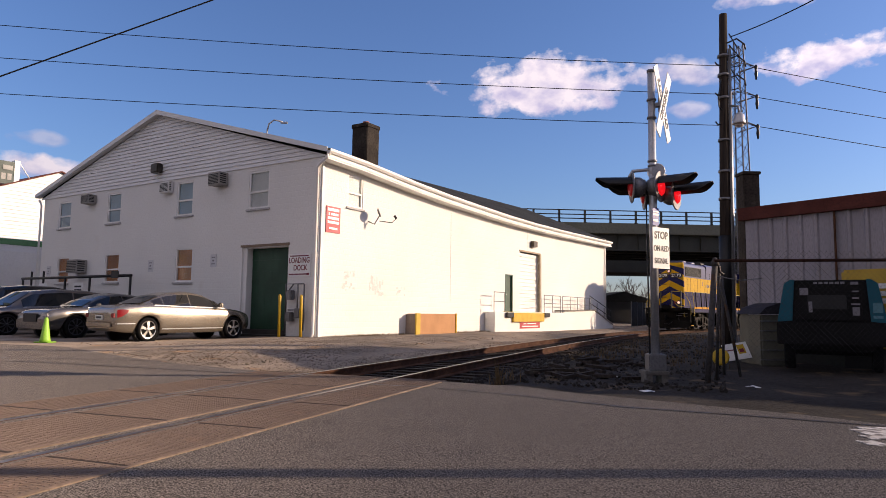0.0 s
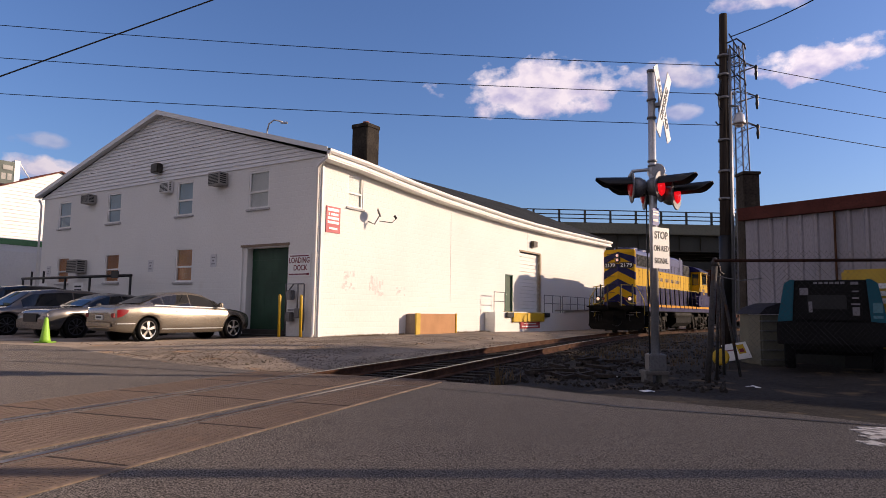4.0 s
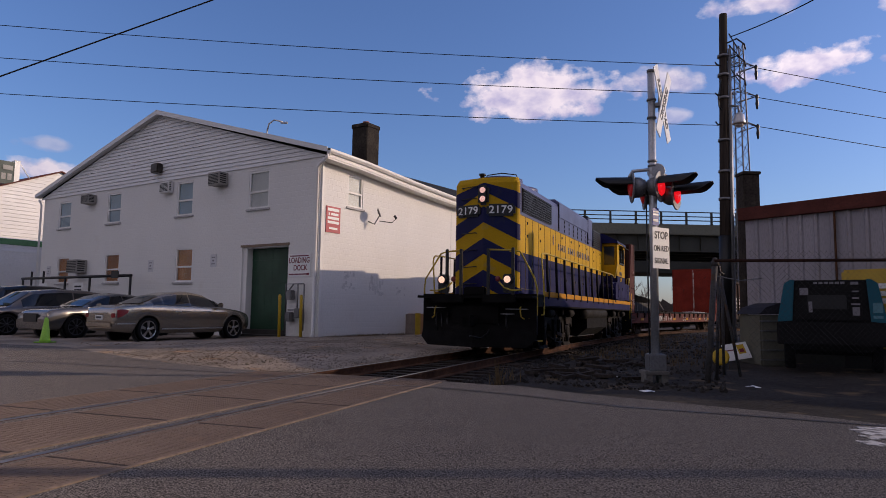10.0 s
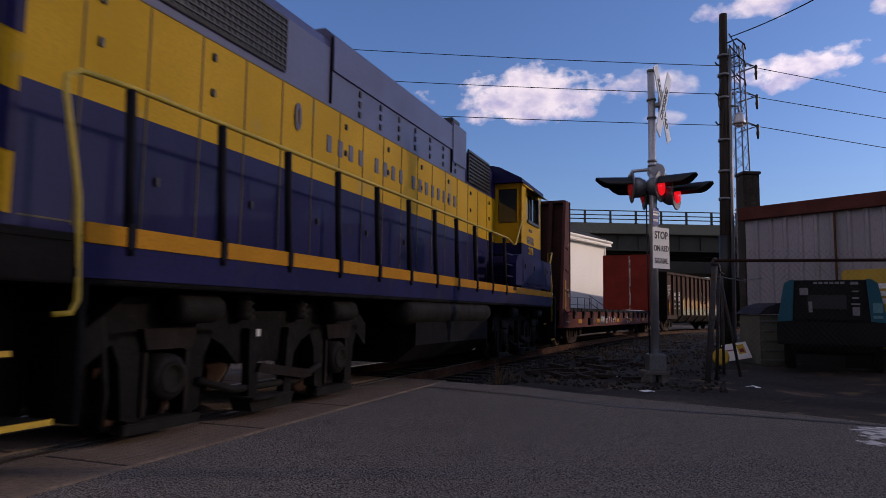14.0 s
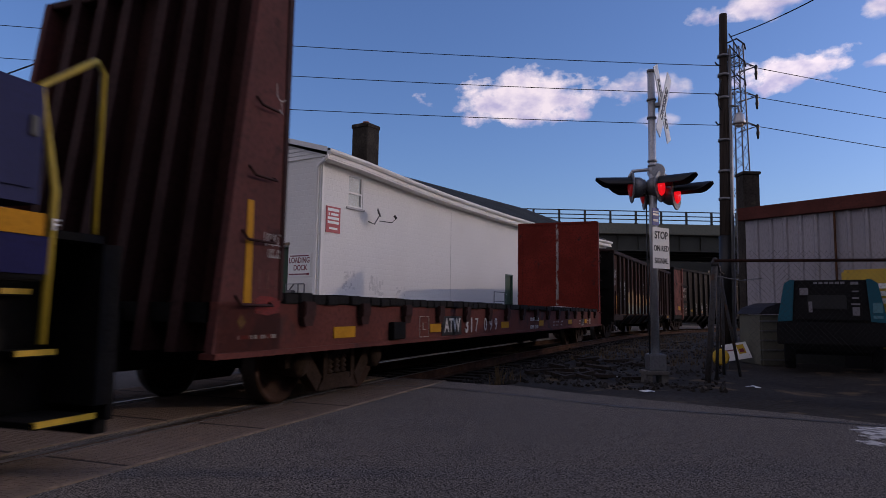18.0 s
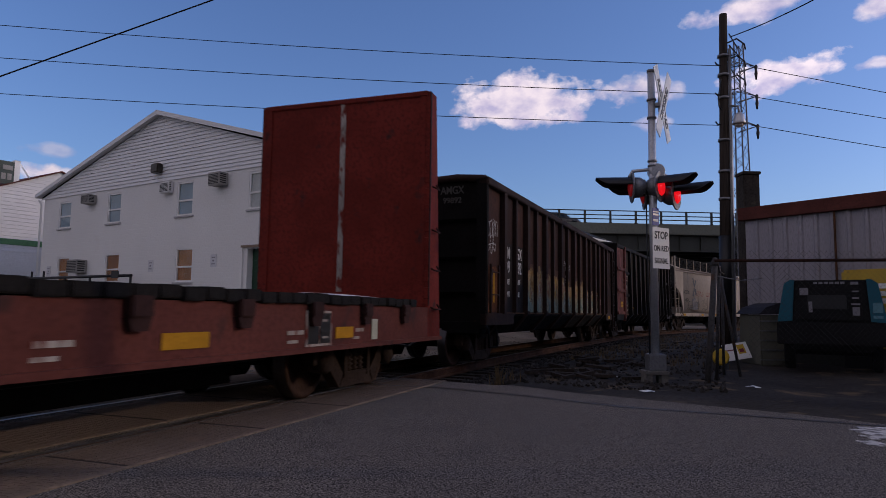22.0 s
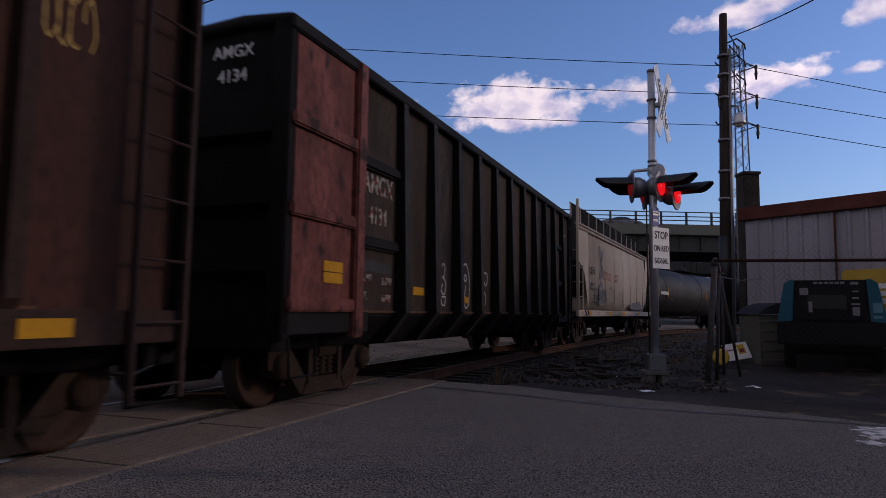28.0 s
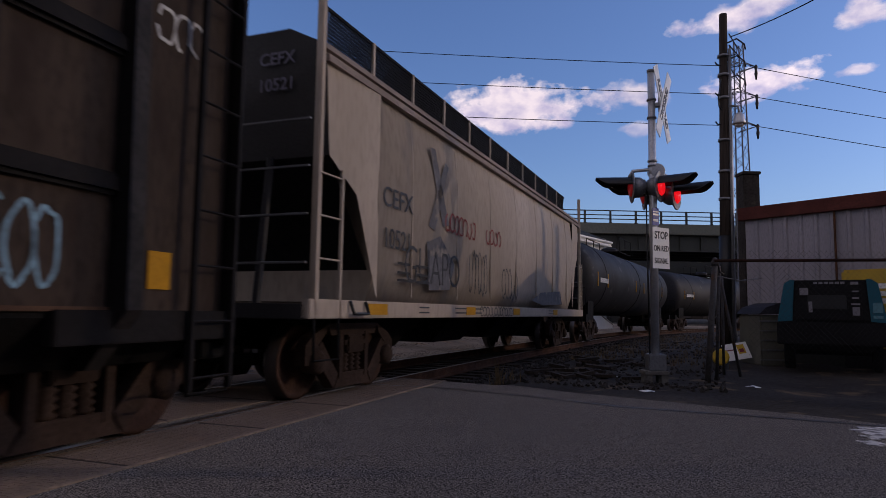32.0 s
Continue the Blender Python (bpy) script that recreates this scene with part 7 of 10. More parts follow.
for y in np.arange(5.2, 9.0, 0.62):
    for z in (3.58, 3.72, 3.86):
        box(louv, HW + 0.0, HW + 0.02, L(y), L(y) + 0.05, z, z + 0.08)
part("vent_slots", louv, BLACK, loco)
TXT = pose(0, 0, 0, 90, 0, 90)
# the company's name as a row of plain bars, one to a letter
o = 4.42
for word in (4, 4, 8):
    for k in range(word):
        part("name_bar", box(B(), HW, HW + 0.012, L(o), L(o) + 0.11, 2.94, 3.15, 0.004), MARK_BLUE, loco)
        o += 0.27
    o += 0.2
text_part("marking", "0", 0.42, MARK_BLUE, loco, pose(HW + 0.018, L(3.78), 3.17) @ TXT, wide=0.6, bold=0.012)
# number boards, headlights
for sx in (-1, 1):
    nb = new("number_board")
    nb.parent = loco
    ang = math.degrees(math.atan2(0.18, 0.84))
    nb.matrix_local = pose(0.44 * sx, L(0.33), 3.62, 0, 0, ang * sx)
    part("board", box(B(), -0.37, 0.37, -0.04, 0.03, -0.155, 0.155, 0.06), BLACK, nb, "black number board")
    text_part("lettering", "2179", 0.27, SIGN_WHITE, nb, pose(0, -0.043, 0.0, 90), "white locomotive number", 1.05, 1.1)
hl = new("headlight_casting")
hl.parent = loco
hl.location = (0, L(0.25), 4.03)
part("housing", box(B(), -0.15, 0.15, -0.10, 0.05, -0.28, 0.24, 0.07), BLACK, hl)
for z in (0.1, -0.13):
    part("lens", lathe(B(), [(0.078, -0.105), (0.06, -0.118), (0.01, -0.122)], 18, "y", (0, 0, z)), LAMP_SOFT, hl, "lit headlight lens")
# cab
cab = new("cab")
cab.parent = loco
YC0, YC1 = L(11.55), L(13.45)
WIN = [(L(12.07), L(13.08), 3.1, 3.7)]
for sx in (-1, 1):
    bm = holed(B(), YC0, YC1, 2.54, 3.92, WIN, lambda b_, a, b, c, d, k=sx: box(b_, 1.42 if k > 0 else -1.48, 1.48 if k > 0 else -1.42, a, b, c, d))
    part("cab_side", bm, LOCO_YEL, cab, "yellow cab side with sliding window")
    part("cab_side_lower", box(B(), 1.42 if sx > 0 else -1.48, 1.48 if sx > 0 else -1.42, YC0, YC1, 1.47, 2.54), BLUE, cab)
    bm = box(B(), 1.44 * sx - 0.005, 1.44 * sx + 0.005, WIN[0][0], WIN[0][1], 3.1, 3.7)
    part("window_pane", bm, PANE, cab)
    part("window_post", box(box(B(), 1.475 * sx - 0.02, 1.475 * sx + 0.02, L(12.45), L(12.5), 3.1, 3.7), 1.475 * sx - 0.05, 1.475 * sx + 0.05, L(12.02), L(13.12), 3.04, 3.1), BLACK, cab)
    part("armrest", box(B(), 1.48 * sx - 0.03, 1.48 * sx + 0.03, L(13.06), L(13.16), 3.08, 3.72), BLACK, cab)
    part("sunshade", prism(B(), [(1.47 * sx, 3.8), (1.72 * sx, 3.7), (1.72 * sx, 3.715), (1.47 * sx, 3.82)], L(12.0), L(13.15), "y"), BLACK, cab)
    part("gutter", box(B(), 1.5 * sx - 0.025, 1.5 * sx + 0.025, YC0, YC1, 3.82, 3.85), LOCO_YEL, cab)
for y in (YC0, YC1 - 0.06):
    bm = holed(B(), -1.48, 1.48, 2.54, 3.9, [(0.95, 1.38, 2.98, 3.74), (-1.38, -0.95, 2.98, 3.74)], lambda b_, a, b, c, d, k=y: box(b_, a, b, k, k + 0.06, c, d))
    part("cab_end", bm, LOCO_YEL, cab, "yellow cab end wall")
    part("cab_end_lower", box(B(), -1.48, 1.48, y, y + 0.06, 1.47, 2.54), BLUE, cab)
    for sx in (-1, 1):
        part("end_window", box(B(), 1.165 * sx - 0.2, 1.165 * sx + 0.2, y + 0.02, y + 0.03, 3.0, 3.72, 0.0), PANE, cab)
roof_p = [(-1.53, 3.86), (-1.51, 3.95), (-1.0, 4.22), (-0.4, 4.34), (0.4, 4.34), (1.0, 4.22), (1.51, 3.95), (1.53, 3.86)]
part("cab_roof", prism(B(), roof_p, YC0 - 0.12, YC1 + 0.1, "y"), BLUE, cab, "dark blue rounded cab roof")
text_part("marking", "GMTX", 0.23, MARK_BLUE, cab, pose(1.486, L(12.37), 2.65) @ TXT, bold=0.006)
text_part("marking", "GP 38-2", 0.1, MARK_BLUE, cab, pose(1.486, L(12.37), 2.885) @ TXT)
text_part("lettering", "2179", 0.22, LOCO_YEL, cab, pose(1.49, L(12.38), 2.41) @ TXT)
SHORT = [(-0.95, 0), (0.95, 0), (0.95, 0.55), (0.88, 0.65), (0.75, 0.69), (-0.75, 0.69), (-0.88, 0.65), (-0.95, 0.55)]
part("short_hood", box(B(), -0.95, 0.95, YC1, L(14.55), 1.47, 2.53, 0.02), BLUE, loco, "blue lower part of the low short hood")
part("short_hood_top", prism(B(), [(x, 2.53 + z) for x, z in SHORT], YC1, L(14.52), "y"), LOCO_YEL, loco, "yellow rounded top of the short hood")
for y, z in ((14.0, 2.95), (14.0, 2.7)):
    part("hood_latch", box(B(), 0.95, 0.98, L(y), L(y) + 0.09, z, z + 0.06, 0.01), BLACK, loco)
part("battery_box", prism(B(), [(L(11.05), 1.6), (L(11.05), 2.06), (L(11.19), 2.24), (L(11.54), 2.29), (L(14.52), 2.29), (L(14.52), 1.6)], 0.95, 1.5, "x"), BLUE, loco, "blue equipment box beside the cab")
for a, b in ((11.6, 13.85), (13.9, 14.46)):
    part("box_door", box(B(), 1.5, 1.512, L(a), L(b), 1.68, 2.2, 0.006), BLUE, loco, "blue hinged equipment door")
for y in (11.75, 12.6, 13.75, 14.0, 14.42):
    part("box_latch", box(B(), 1.512, 1.53, L(y), L(y) + 0.05, 1.98, 2.1, 0.006), BLACK, loco)
for a in (11.95, 13.0):
    part("box_hinge", box(B(), 1.505, 1.52, L(a), L(a) + 0.5, 1.655, 1.675), BLUE, loco)
text_part("marking", "F", 0.1, SIGN_WHITE, loco, pose(1.525, L(14.62), 1.49) @ TXT)
part("sill_plate", box(B(), 1.515, 1.53, L(10.75), L(10.98), 1.475, 1.55), CYL_GREY, loco)
bm = B()
for z in (1.75, 1.98, 2.2):
    box(bm, 1.05, 1.45, L(10.5), L(10.95), z, z + 0.03)
part("cab_step", bm, BLUE, loco)
# pilot, snow plough, steps
part("pilot", box(box(B(), -1.5, 1.5, L(-0.1), L(0.0), 0.5, 1.42), -1.5, 1.5, L(-0.45), L(-0.1), 1.36, 1.42), SHADED_GRIME, loco, "black pilot plate")
for sx in (-1, 1):
    blade = B()
    vs = [blade.verts.new((x * sx, L(y), z)) for x, y, z in ((0.0, -0.3, 0.82), (1.5, -0.1, 0.78), (1.52, -0.16, 0.4), (1.3, -0.24, 0.19), (0.0, -0.5, 0.17), (0.0, -0.42, 0.5), (1.5, -0.12, 0.55))]
    for q in ((0, 1, 6, 5), (5, 6, 2, 4), (2, 3, 4)):
        blade.faces.new([vs[k] for k in (q if sx > 0 else q[::-1])])
    bk_ = [blade.verts.new(v.co + Vector((0, 0.03, 0))) for v in vs]
    for q in ((0, 1, 6, 5), (5, 6, 2, 4), (2, 3, 4)):
        blade.faces.new([bk_[k] for k in (q[::-1] if sx > 0 else q)])
    part("plough_blade", blade, SHADED_GRIME, loco, "black snow plough blade")
    part("anticlimber", box(B(), min(0.25 * sx, 1.1 * sx), max(0.25 * sx, 1.1 * sx), L(-0.5), L(-0.42), 1.24, 1.44, 0.02), SHADED_GRIME, loco)
part("draft_pocket", box(B(), -0.34, 0.34, L(-0.22), L(-0.1), 0.62, 1.08, 0.03), SHADED_GRIME, loco)
part("pilot_placard", box(box(B(), -0.52, -0.4, L(-0.115), L(-0.1), 0.86, 1.1), -0.51, -0.41, L(-0.118), L(-0.115), 0.89, 0.97), SIGN_RED, loco)
part("walkway_gate", box(B(), -0.3, 0.28, L(-0.34), L(-0.24), 1.42, 1.64, 0.03), SHADED_GRIME, loco)
part("pilot", box(box(B(), -1.5, 1.5, L(15.0), L(15.1), 0.4, 1.42), -1.4, 1.4, L(15.1), L(15.2), 0.2, 0.6), SHADED_GRIME, loco, "black rear pilot plate")
for y0, y1 in ((0.05, 0.6), (14.6, 15.1)):
    for sx in (-1, 1):
        for z, xe_, ye_ in ((0.35, 1.49, 0.42), (0.75, 1.3, 0.27), (1.12, 1.14, 0.2)):
            part("step_tread", box(B(), min(1.05 * sx, xe_ * sx), max(1.05 * sx, xe_ * sx), L(y0), L(y0 + ye_), z - 0.04, z), SHADED_GRIME, loco)
            part("step_edge", box(B(), min((xe_ - 0.02) * sx, (xe_ + 0.004) * sx), max((xe_ - 0.02) * sx, (xe_ + 0.004) * sx), L(y0), L(y0 + ye_), z - 0.03, z + 0.005), YELLOW, loco, "yellow step edge")
        part("step_back", box(B(), min(1.02 * sx, 1.06 * sx), max(1.02 * sx, 1.06 * sx), L(y0), L(y1), 0.3, 1.42), SHADED_GRIME, loco)
        part("step_side", box(B(), min(1.1 * sx, 1.5 * sx), max(1.1 * sx, 1.5 * sx), L(y1), L(y1) + 0.05, 0.3, 1.42), SHADED_GRIME, loco)
# ditch lights
for sx in (-1, 1):
    dl = new("ditch_light")
    dl.parent = loco
    dl.location = (0.86 * sx, L(-0.35), 1.81)
    part("housing", lathe(box(B(), -0.14, 0.14, 0.02, 0.16, -0.32, 0.14, 0.03), [(0.12, -0.06), (0.125, 0.02), (0.1, 0.06)], 18, "y"), BLACK, dl)
    part("lens", lathe(B(), [(0.086, -0.062), (0.06, -0.085), (0.01, -0.09)], 18, "y"), LAMP_ON, dl, "lit warm ditch light")
    part("marker", lathe(B(), [(0.07, 0.0), (0.06, -0.02), (0.01, -0.022)], 12, "y", (-0.27 * sx, 0.05, 0.02)), mat("red_marker", (0.2, 0.02, 0.02), 0.4), dl)
# handrails
for sx in (-1, 1):
    ys = [0.92 + 0.93 * k for k in range(11)]
    for y in ys:
        part("stanchion", rod(B(), (1.5 * sx, L(y + 0.03), 1.36), (1.47 * sx, L(y), 2.5), 0.036, 8), STANCHION, loco)
        part("stanchion_foot", box(B(), 1.51 * sx - 0.03, 1.51 * sx + 0.03, L(y) - 0.01, L(y) + 0.06, 1.4, 1.58, 0.008), STANCHION, loco)
    part("handrail", pipe(B(), ladder_pts((1.47 * sx, 0.44, 0.97), (1.5 * sx, 0.54, 0.98), (1.5 * sx, 0.58, 1.06), (1.5 * sx, 0.54, 1.7), (1.48 * sx, 0.42, 2.34), (1.47 * sx, 0.43, 2.44), (1.47 * sx, 0.52, 2.5), (1.47 * sx, 0.95, 2.52), (1.47 * sx, 10.5, 2.52), (1.47 * sx, 10.95, 2.44), (1.47 * sx, 11.12, 2.46), (1.5 * sx, 11.45, 2.95), (1.5 * sx, 11.52, 3.0)), 0.02, 6), GRAB, loco, "yellow handrail")
    xi, xo = (0.34, 0.97) if sx > 0 else (-0.38, -0.76)
    part("end_rail", pipe(B(), ladder_pts((xi, -0.3, 2.55), (xo, -0.3, 2.52), (xo + 0.18 * sx, -0.28, 2.48), (1.45 * sx, -0.1, 1.85), (1.5 * sx, -0.05, 1.6), (1.5 * sx, -0.04, 1.0), (1.46 * sx, -0.06, 0.89), (1.3 * sx, -0.08, 0.88)), 0.022, 6), GRAB, loco, "yellow bent grab rail")
    for x in (xi, xo):
        part("end_post", box(B(), x - 0.035, x + 0.035, L(-0.34), L(-0.26), 1.42, 2.58, 0.01), BLACK, loco)
    part("grab_bar", pipe(B(), ladder_pts((1.12 * sx, -0.14, 1.15), (1.12 * sx, -0.2, 1.12), (1.14 * sx, -0.2, 0.92), (1.22 * sx, -0.16, 0.86)), 0.018, 6), GRAB, loco)
    part("low_rail", pipe(B(), ladder_pts((0.62 * sx, -0.3, 1.75), (0.75 * sx, -0.32, 1.62), (0.95 * sx, -0.36, 1.55), (1.2 * sx, -0.36, 1.55)), 0.02, 6), GRAB, loco)
    part("rear_rail", pipe(B(), ladder_pts((1.5 * sx, 14.6, 0.8), (1.5 * sx, 14.62, 1.7), (1.48 * sx, 14.5, 2.3), (1.45 * sx, 14.9, 2.6), (1.3 * sx, 15.1, 2.6), (1.3 * sx, 15.1, 1.5)), 0.022, 6), GRAB, loco)
# nose grab irons
for z in (1.72, 2.15, 2.58, 3.02, 3.5, 3.92, 4.22):
    for a, b in ((-0.62, -0.2),):
        y = L(0.30)
        part("nose_grab_iron", pipe(B(), [(a, y + 0.1, z), (a + 0.02, y - 0.06, z), (b - 0.02, y - 0.1, z + 0.02), (b, y + 0.02, z + 0.02)], 0.014, 5), BLACK, loco)
part("roof_grab", pipe(B(), ladder_pts((-0.02, 0.38, 4.45), (0.05, 0.38, 4.55), (0.4, 0.48, 4.6), (0.75, 0.62, 4.56), (0.8, 0.65, 4.4)), 0.016, 5), BLACK, loco)
part("nose_bell", lathe(B(), [(0.05, 4.46), (0.06, 4.54), (0.09, 4.56), (0.09, 4.6), (0.01, 4.61)], 12, "z", (-0.1, L(0.4), 0)), BLACK, loco)
bm = B()
for x0, x1, z in ((-1.35, -0.85, 1.12), (0.75, 1.3, 1.1), (0.62, 0.95, 0.98)):
    pipe(bm, [(x0, L(-0.11), z), (x0, L(-0.2), z), (x1, L(-0.2), z), (x1, L(-0.11), z)], 0.012, 5)
part("uncoupling_lever", bm, ALU, loco)
bm = B()
for x in (-1.1, -0.95, -0.8, 0.55, 0.75):
    pipe(bm, [(x, L(-0.1), 1.0), (x + 0.02, L(-0.22), 0.8), (x + 0.05, L(-0.2), 0.55)], 0.022, 5)
part("mu_hoses", bm, BLACK, loco)
coupler(loco, L(-0.1), -1, 0.85)
coupler(loco, L(15.1), 1, 0.75)
# fuel tank and air reservoirs
part("fuel_tank", prism(B(), [(-1.35, 1.1), (1.35, 1.1), (1.42, 0.95), (1.42, 0.55), (1.1, 0.3), (-1.1, 0.3), (-1.42, 0.55), (-1.42, 0.95)], L(6.0), L(9.3), "y"), SHADED_GRIME, loco, "black fuel tank")
for sx in (-1, 1):
    part("air_reservoir", lathe(B(), [(0.02, L(5.6)), (0.17, L(5.65)), (0.2, L(5.8)), (0.2, L(9.2)), (0.17, L(9.35)), (0.02, L(9.4))], 16, "y", (1.3 * sx, 0, 1.02)), CYL_GREY, loco, "dusty grey air reservoir")
for yc in (3.0, 12.6):
    t_ = new("bogie")
    t_.parent = loco
    t_.location = (0, L(yc), 0)
    for sx in (-1, 1):
        bm = B()
        xa, xb = (1.0, 1.14) if sx > 0 else (-1.14, -1.0)
        prism(bm, [(-2.05, 0.6), (-2.05, 0.86), (-1.7, 1.1), (-0.85, 1.12), (-0.6, 1.0), (0.6, 1.0), (0.85, 1.12), (1.7, 1.1), (2.05, 0.86), (2.05, 0.6), (1.95, 0.66), (1.75, 0.80), (0.85, 0.80), (0.62, 0.70), (0.42, 0.52), (-0.42, 0.52), (-0.62, 0.70), (-0.85, 0.80), (-1.75, 0.80), (-1.95, 0.66)], xa, xb, "x")
        for y in (-1.3, 1.3):
            for d in (-1, 1):
                prism(bm, [(y + 0.2 * d, 0.84), (y + 0.56 * d, 0.84), (y + 0.44 * d, 0.6), (y + 0.40 * d, 0.2), (y + 0.22 * d, 0.14)], xa, xb, "x")
            box(bm, xa, xb, y - 0.34, y + 0.34, 0.1, 0.17)
        part("side_frame", bm, TRUCK_GRIT, t_, "dusty black cast bogie frame")
        part("swing_hanger", prism(B(), [(-0.36, 0.84), (-0.26, 0.84), (-0.2, 0.2), (-0.34, 0.2)], min(1.14 * sx, 1.22 * sx), max(1.14 * sx, 1.22 * sx), "x"), TRUCK_GRIT, t_)
        part("swing_hanger", prism(B(), [(0.26, 0.84), (0.36, 0.84), (0.34, 0.2), (0.2, 0.2)], min(1.14 * sx, 1.22 * sx), max(1.14 * sx, 1.22 * sx), "x"), TRUCK_GRIT, t_)
        part("spring_plank", prism(B(), [(-0.36, 0.2), (0.36, 0.2), (0.3, 0.08), (-0.3, 0.08)], min(1.02 * sx, 1.24 * sx), max(1.02 * sx, 1.24 * sx), "x"), CYL_GREY, t_)
        part("brake_lever", prism(B(), [(-0.26, 0.44), (-0.22, 0.52), (0.62, 0.40), (0.66, 0.33), (0.5, 0.32)], min(1.2 * sx, 1.26 * sx), max(1.2 * sx, 1.26 * sx), "x"), TRUCK_RUST, t_)
        part("makers_plate", box(B(), min(1.14 * sx, 1.148 * sx), max(1.14 * sx, 1.148 * sx), -0.2, -0.1, 0.76, 0.83), SIGN_WHITE, t_, "small pale maker's plate")
        for y in (-1.3, 1.3):
            part("equaliser_seat", prism(B(), [(y - 0.28, 0.86), (y + 0.28, 0.86), (y + 0.24, 0.70), (y - 0.24, 0.70)], min(1.1 * sx, 1.2 * sx), max(1.1 * sx, 1.2 * sx), "x"), TRUCK_RUST, t_)
            part("pedestal_tie", box(B(), min(1.12 * sx, 1.17 * sx), max(1.12 * sx, 1.17 * sx), y - 0.4, y + 0.4, 0.08, 0.16, 0.01), CYL_GREY, t_)
            for d in (-1, 1):
                part("pedestal_liner", box(B(), min(1.13 * sx, 1.17 * sx), max(1.13 * sx, 1.17 * sx), y + 0.22 * d - 0.02, y + 0.22 * d + 0.02, 0.2, 0.68), TRUCK_RUST, t_)
        for y in (-1.95, 1.95):
            part("brake_shoe", prism(B(), [(y - 0.07, 0.78), (y + 0.07, 0.78), (y + 0.05, 0.25), (y - 0.03, 0.25)], min(0.86 * sx, 0.98 * sx), max(0.86 * sx, 0.98 * sx), "x"), CYL_GREY, t_)
        part("foot_step", box(B(), min(1.14 * sx, 1.34 * sx), max(1.14 * sx, 1.34 * sx), -0.42, 0.1, 0.2, 0.225), CYL_GREY, t_)
        for y in (-0.45, 0.45):
            part("spring", lathe(B(), [(0.07 + 0.04 * (k % 2), 0.92 + k * 0.03) for k in range(9)], 10, "z", (1.2 * sx, y, 0)), CYL_GREY, t_)
        for y in (-1.15, 1.15):
            part("brake_cylinder", lathe(B(), [(0.02, -0.26), (0.1, -0.25), (0.12, -0.2), (0.12, 0.2), (0.1, 0.25), (0.02, 0.26)], 12, "y", (1.28 * sx, y, 1.02)), CYL_GREY, t_, "dusty grey brake cylinder")
        part("brake_rigging", pipe(B(), [(1.16 * sx, -0.95, 0.42), (1.18 * sx, -0.5, 0.3), (1.18 * sx, 0.5, 0.3), (1.16 * sx, 0.95, 0.42)], 0.035, 6), CYL_GREY, t_)
        part("sand_pipe", pipe(B(), [(1.12 * sx, -1.9, 0.95), (1.14 * sx, -1.85, 0.4), (1.0 * sx, -1.75, 0.12)], 0.025, 6), CYL_GREY, t_)
        for y in (-1.3, 1.3):
            part("bearing_box", lathe(B(), [(0.17, 0.98 * sx), (0.19, 1.08 * sx), (0.18, 1.2 * sx), (0.1, 1.25 * sx), (0.09, 1.22 * sx), (0.02, 1.22 * sx)], 14, "x", (0, y, 0.48)), CYL_GREY, t_)
            part("bearing_cap_ring", lathe(B(), [(0.13, 1.2 * sx), (0.13, 1.24 * sx), (0.11, 1.24 * sx), (0.11, 1.2 * sx)], 14, "x", (0, y, 0.48)), TRUCK_GRIT, t_)
    part("bolster", box(B(), -1.1, 1.1, -0.3, 0.3, 0.6, 0.95, 0.02), SHADED_GRIME, t_)
    for y in (-1.3, 1.3):
        wheelset(t_, y, 0.48)

def spray(car, M, x, strokes, material, label, name="graffiti", thick=0.014):
    """Painted lines on a side: lists of (offset, height) points, rounded and drawn as ribbons."""
    out = None
    for st_ in strokes:
        bm = B()
        p = [Vector(q) for q in st_]
        if len(p) > 2:
            fine_ = []
            for i in range(len(p) - 1):
                a, b, c, d = p[max(i - 1, 0)], p[i], p[i + 1], p[min(i + 2, len(p) - 1)]
                for k in range(4):
                    u = k / 4
                    fine_.append(0.5 * (2 * b + (c - a) * u + (2 * a - 5 * b + 4 * c - d) * u * u + (3 * b - a - 3 * c + d) * u ** 3))
            p = fine_ + [p[-1]]
        prev = None
        for i, q in enumerate(p):
            d = p[min(i + 1, len(p) - 1)] - p[max(i - 1, 0)]
            if d.length < 1e-5:
                continue
            n_ = Vector((-d.y, d.x)).normalized() * thick * (0.85 + 0.3 * ((i * 7) % 5) / 4)
            pair = [bm.verts.new((x, q.x + s_ * n_.x - M, q.y + s_ * n_.y)) for s_ in (1, -1)]
            if prev:
                bm.faces.new((prev[0], pair[0], pair[1], prev[1]))
            prev = pair
        out = part(name, bm, material, car, label)
    return out


def scribble(o, z, w, h, loops, seed):
    """A wild hand: a row of random hooked strokes."""
    rnd = random.Random(seed)
    out = []
    for k in range(loops):
        cx, pts = o + w * (k + 0.5) / loops, []
        a0, a1 = rnd.uniform(0, 6), rnd.uniform(3.5, 7)
        for i in range(11):
            a = a0 + a1 * i / 10
            pts.append((cx + w / loops * 0.55 * math.cos(a) * rnd.uniform(0.8, 1.1), z + h / 2 * math.sin(a) * rnd.uniform(0.75, 1.1)))
        out.append(pts)
    return out


SPRAY_W = mat("white_spray", (0.55, 0.54, 0.52), 0.7, scale=8, fine=30, var=0.25, bump=0.0)

# -- bulkhead flat car --
FLAT_RED = mat("faded_flat_red", (0.15, 0.042, 0.031), 0.75, scale=1.2, fine=22, var=0.3, bump=0.15, stain=(0.06, 0.026, 0.022), stain_at=0.58)
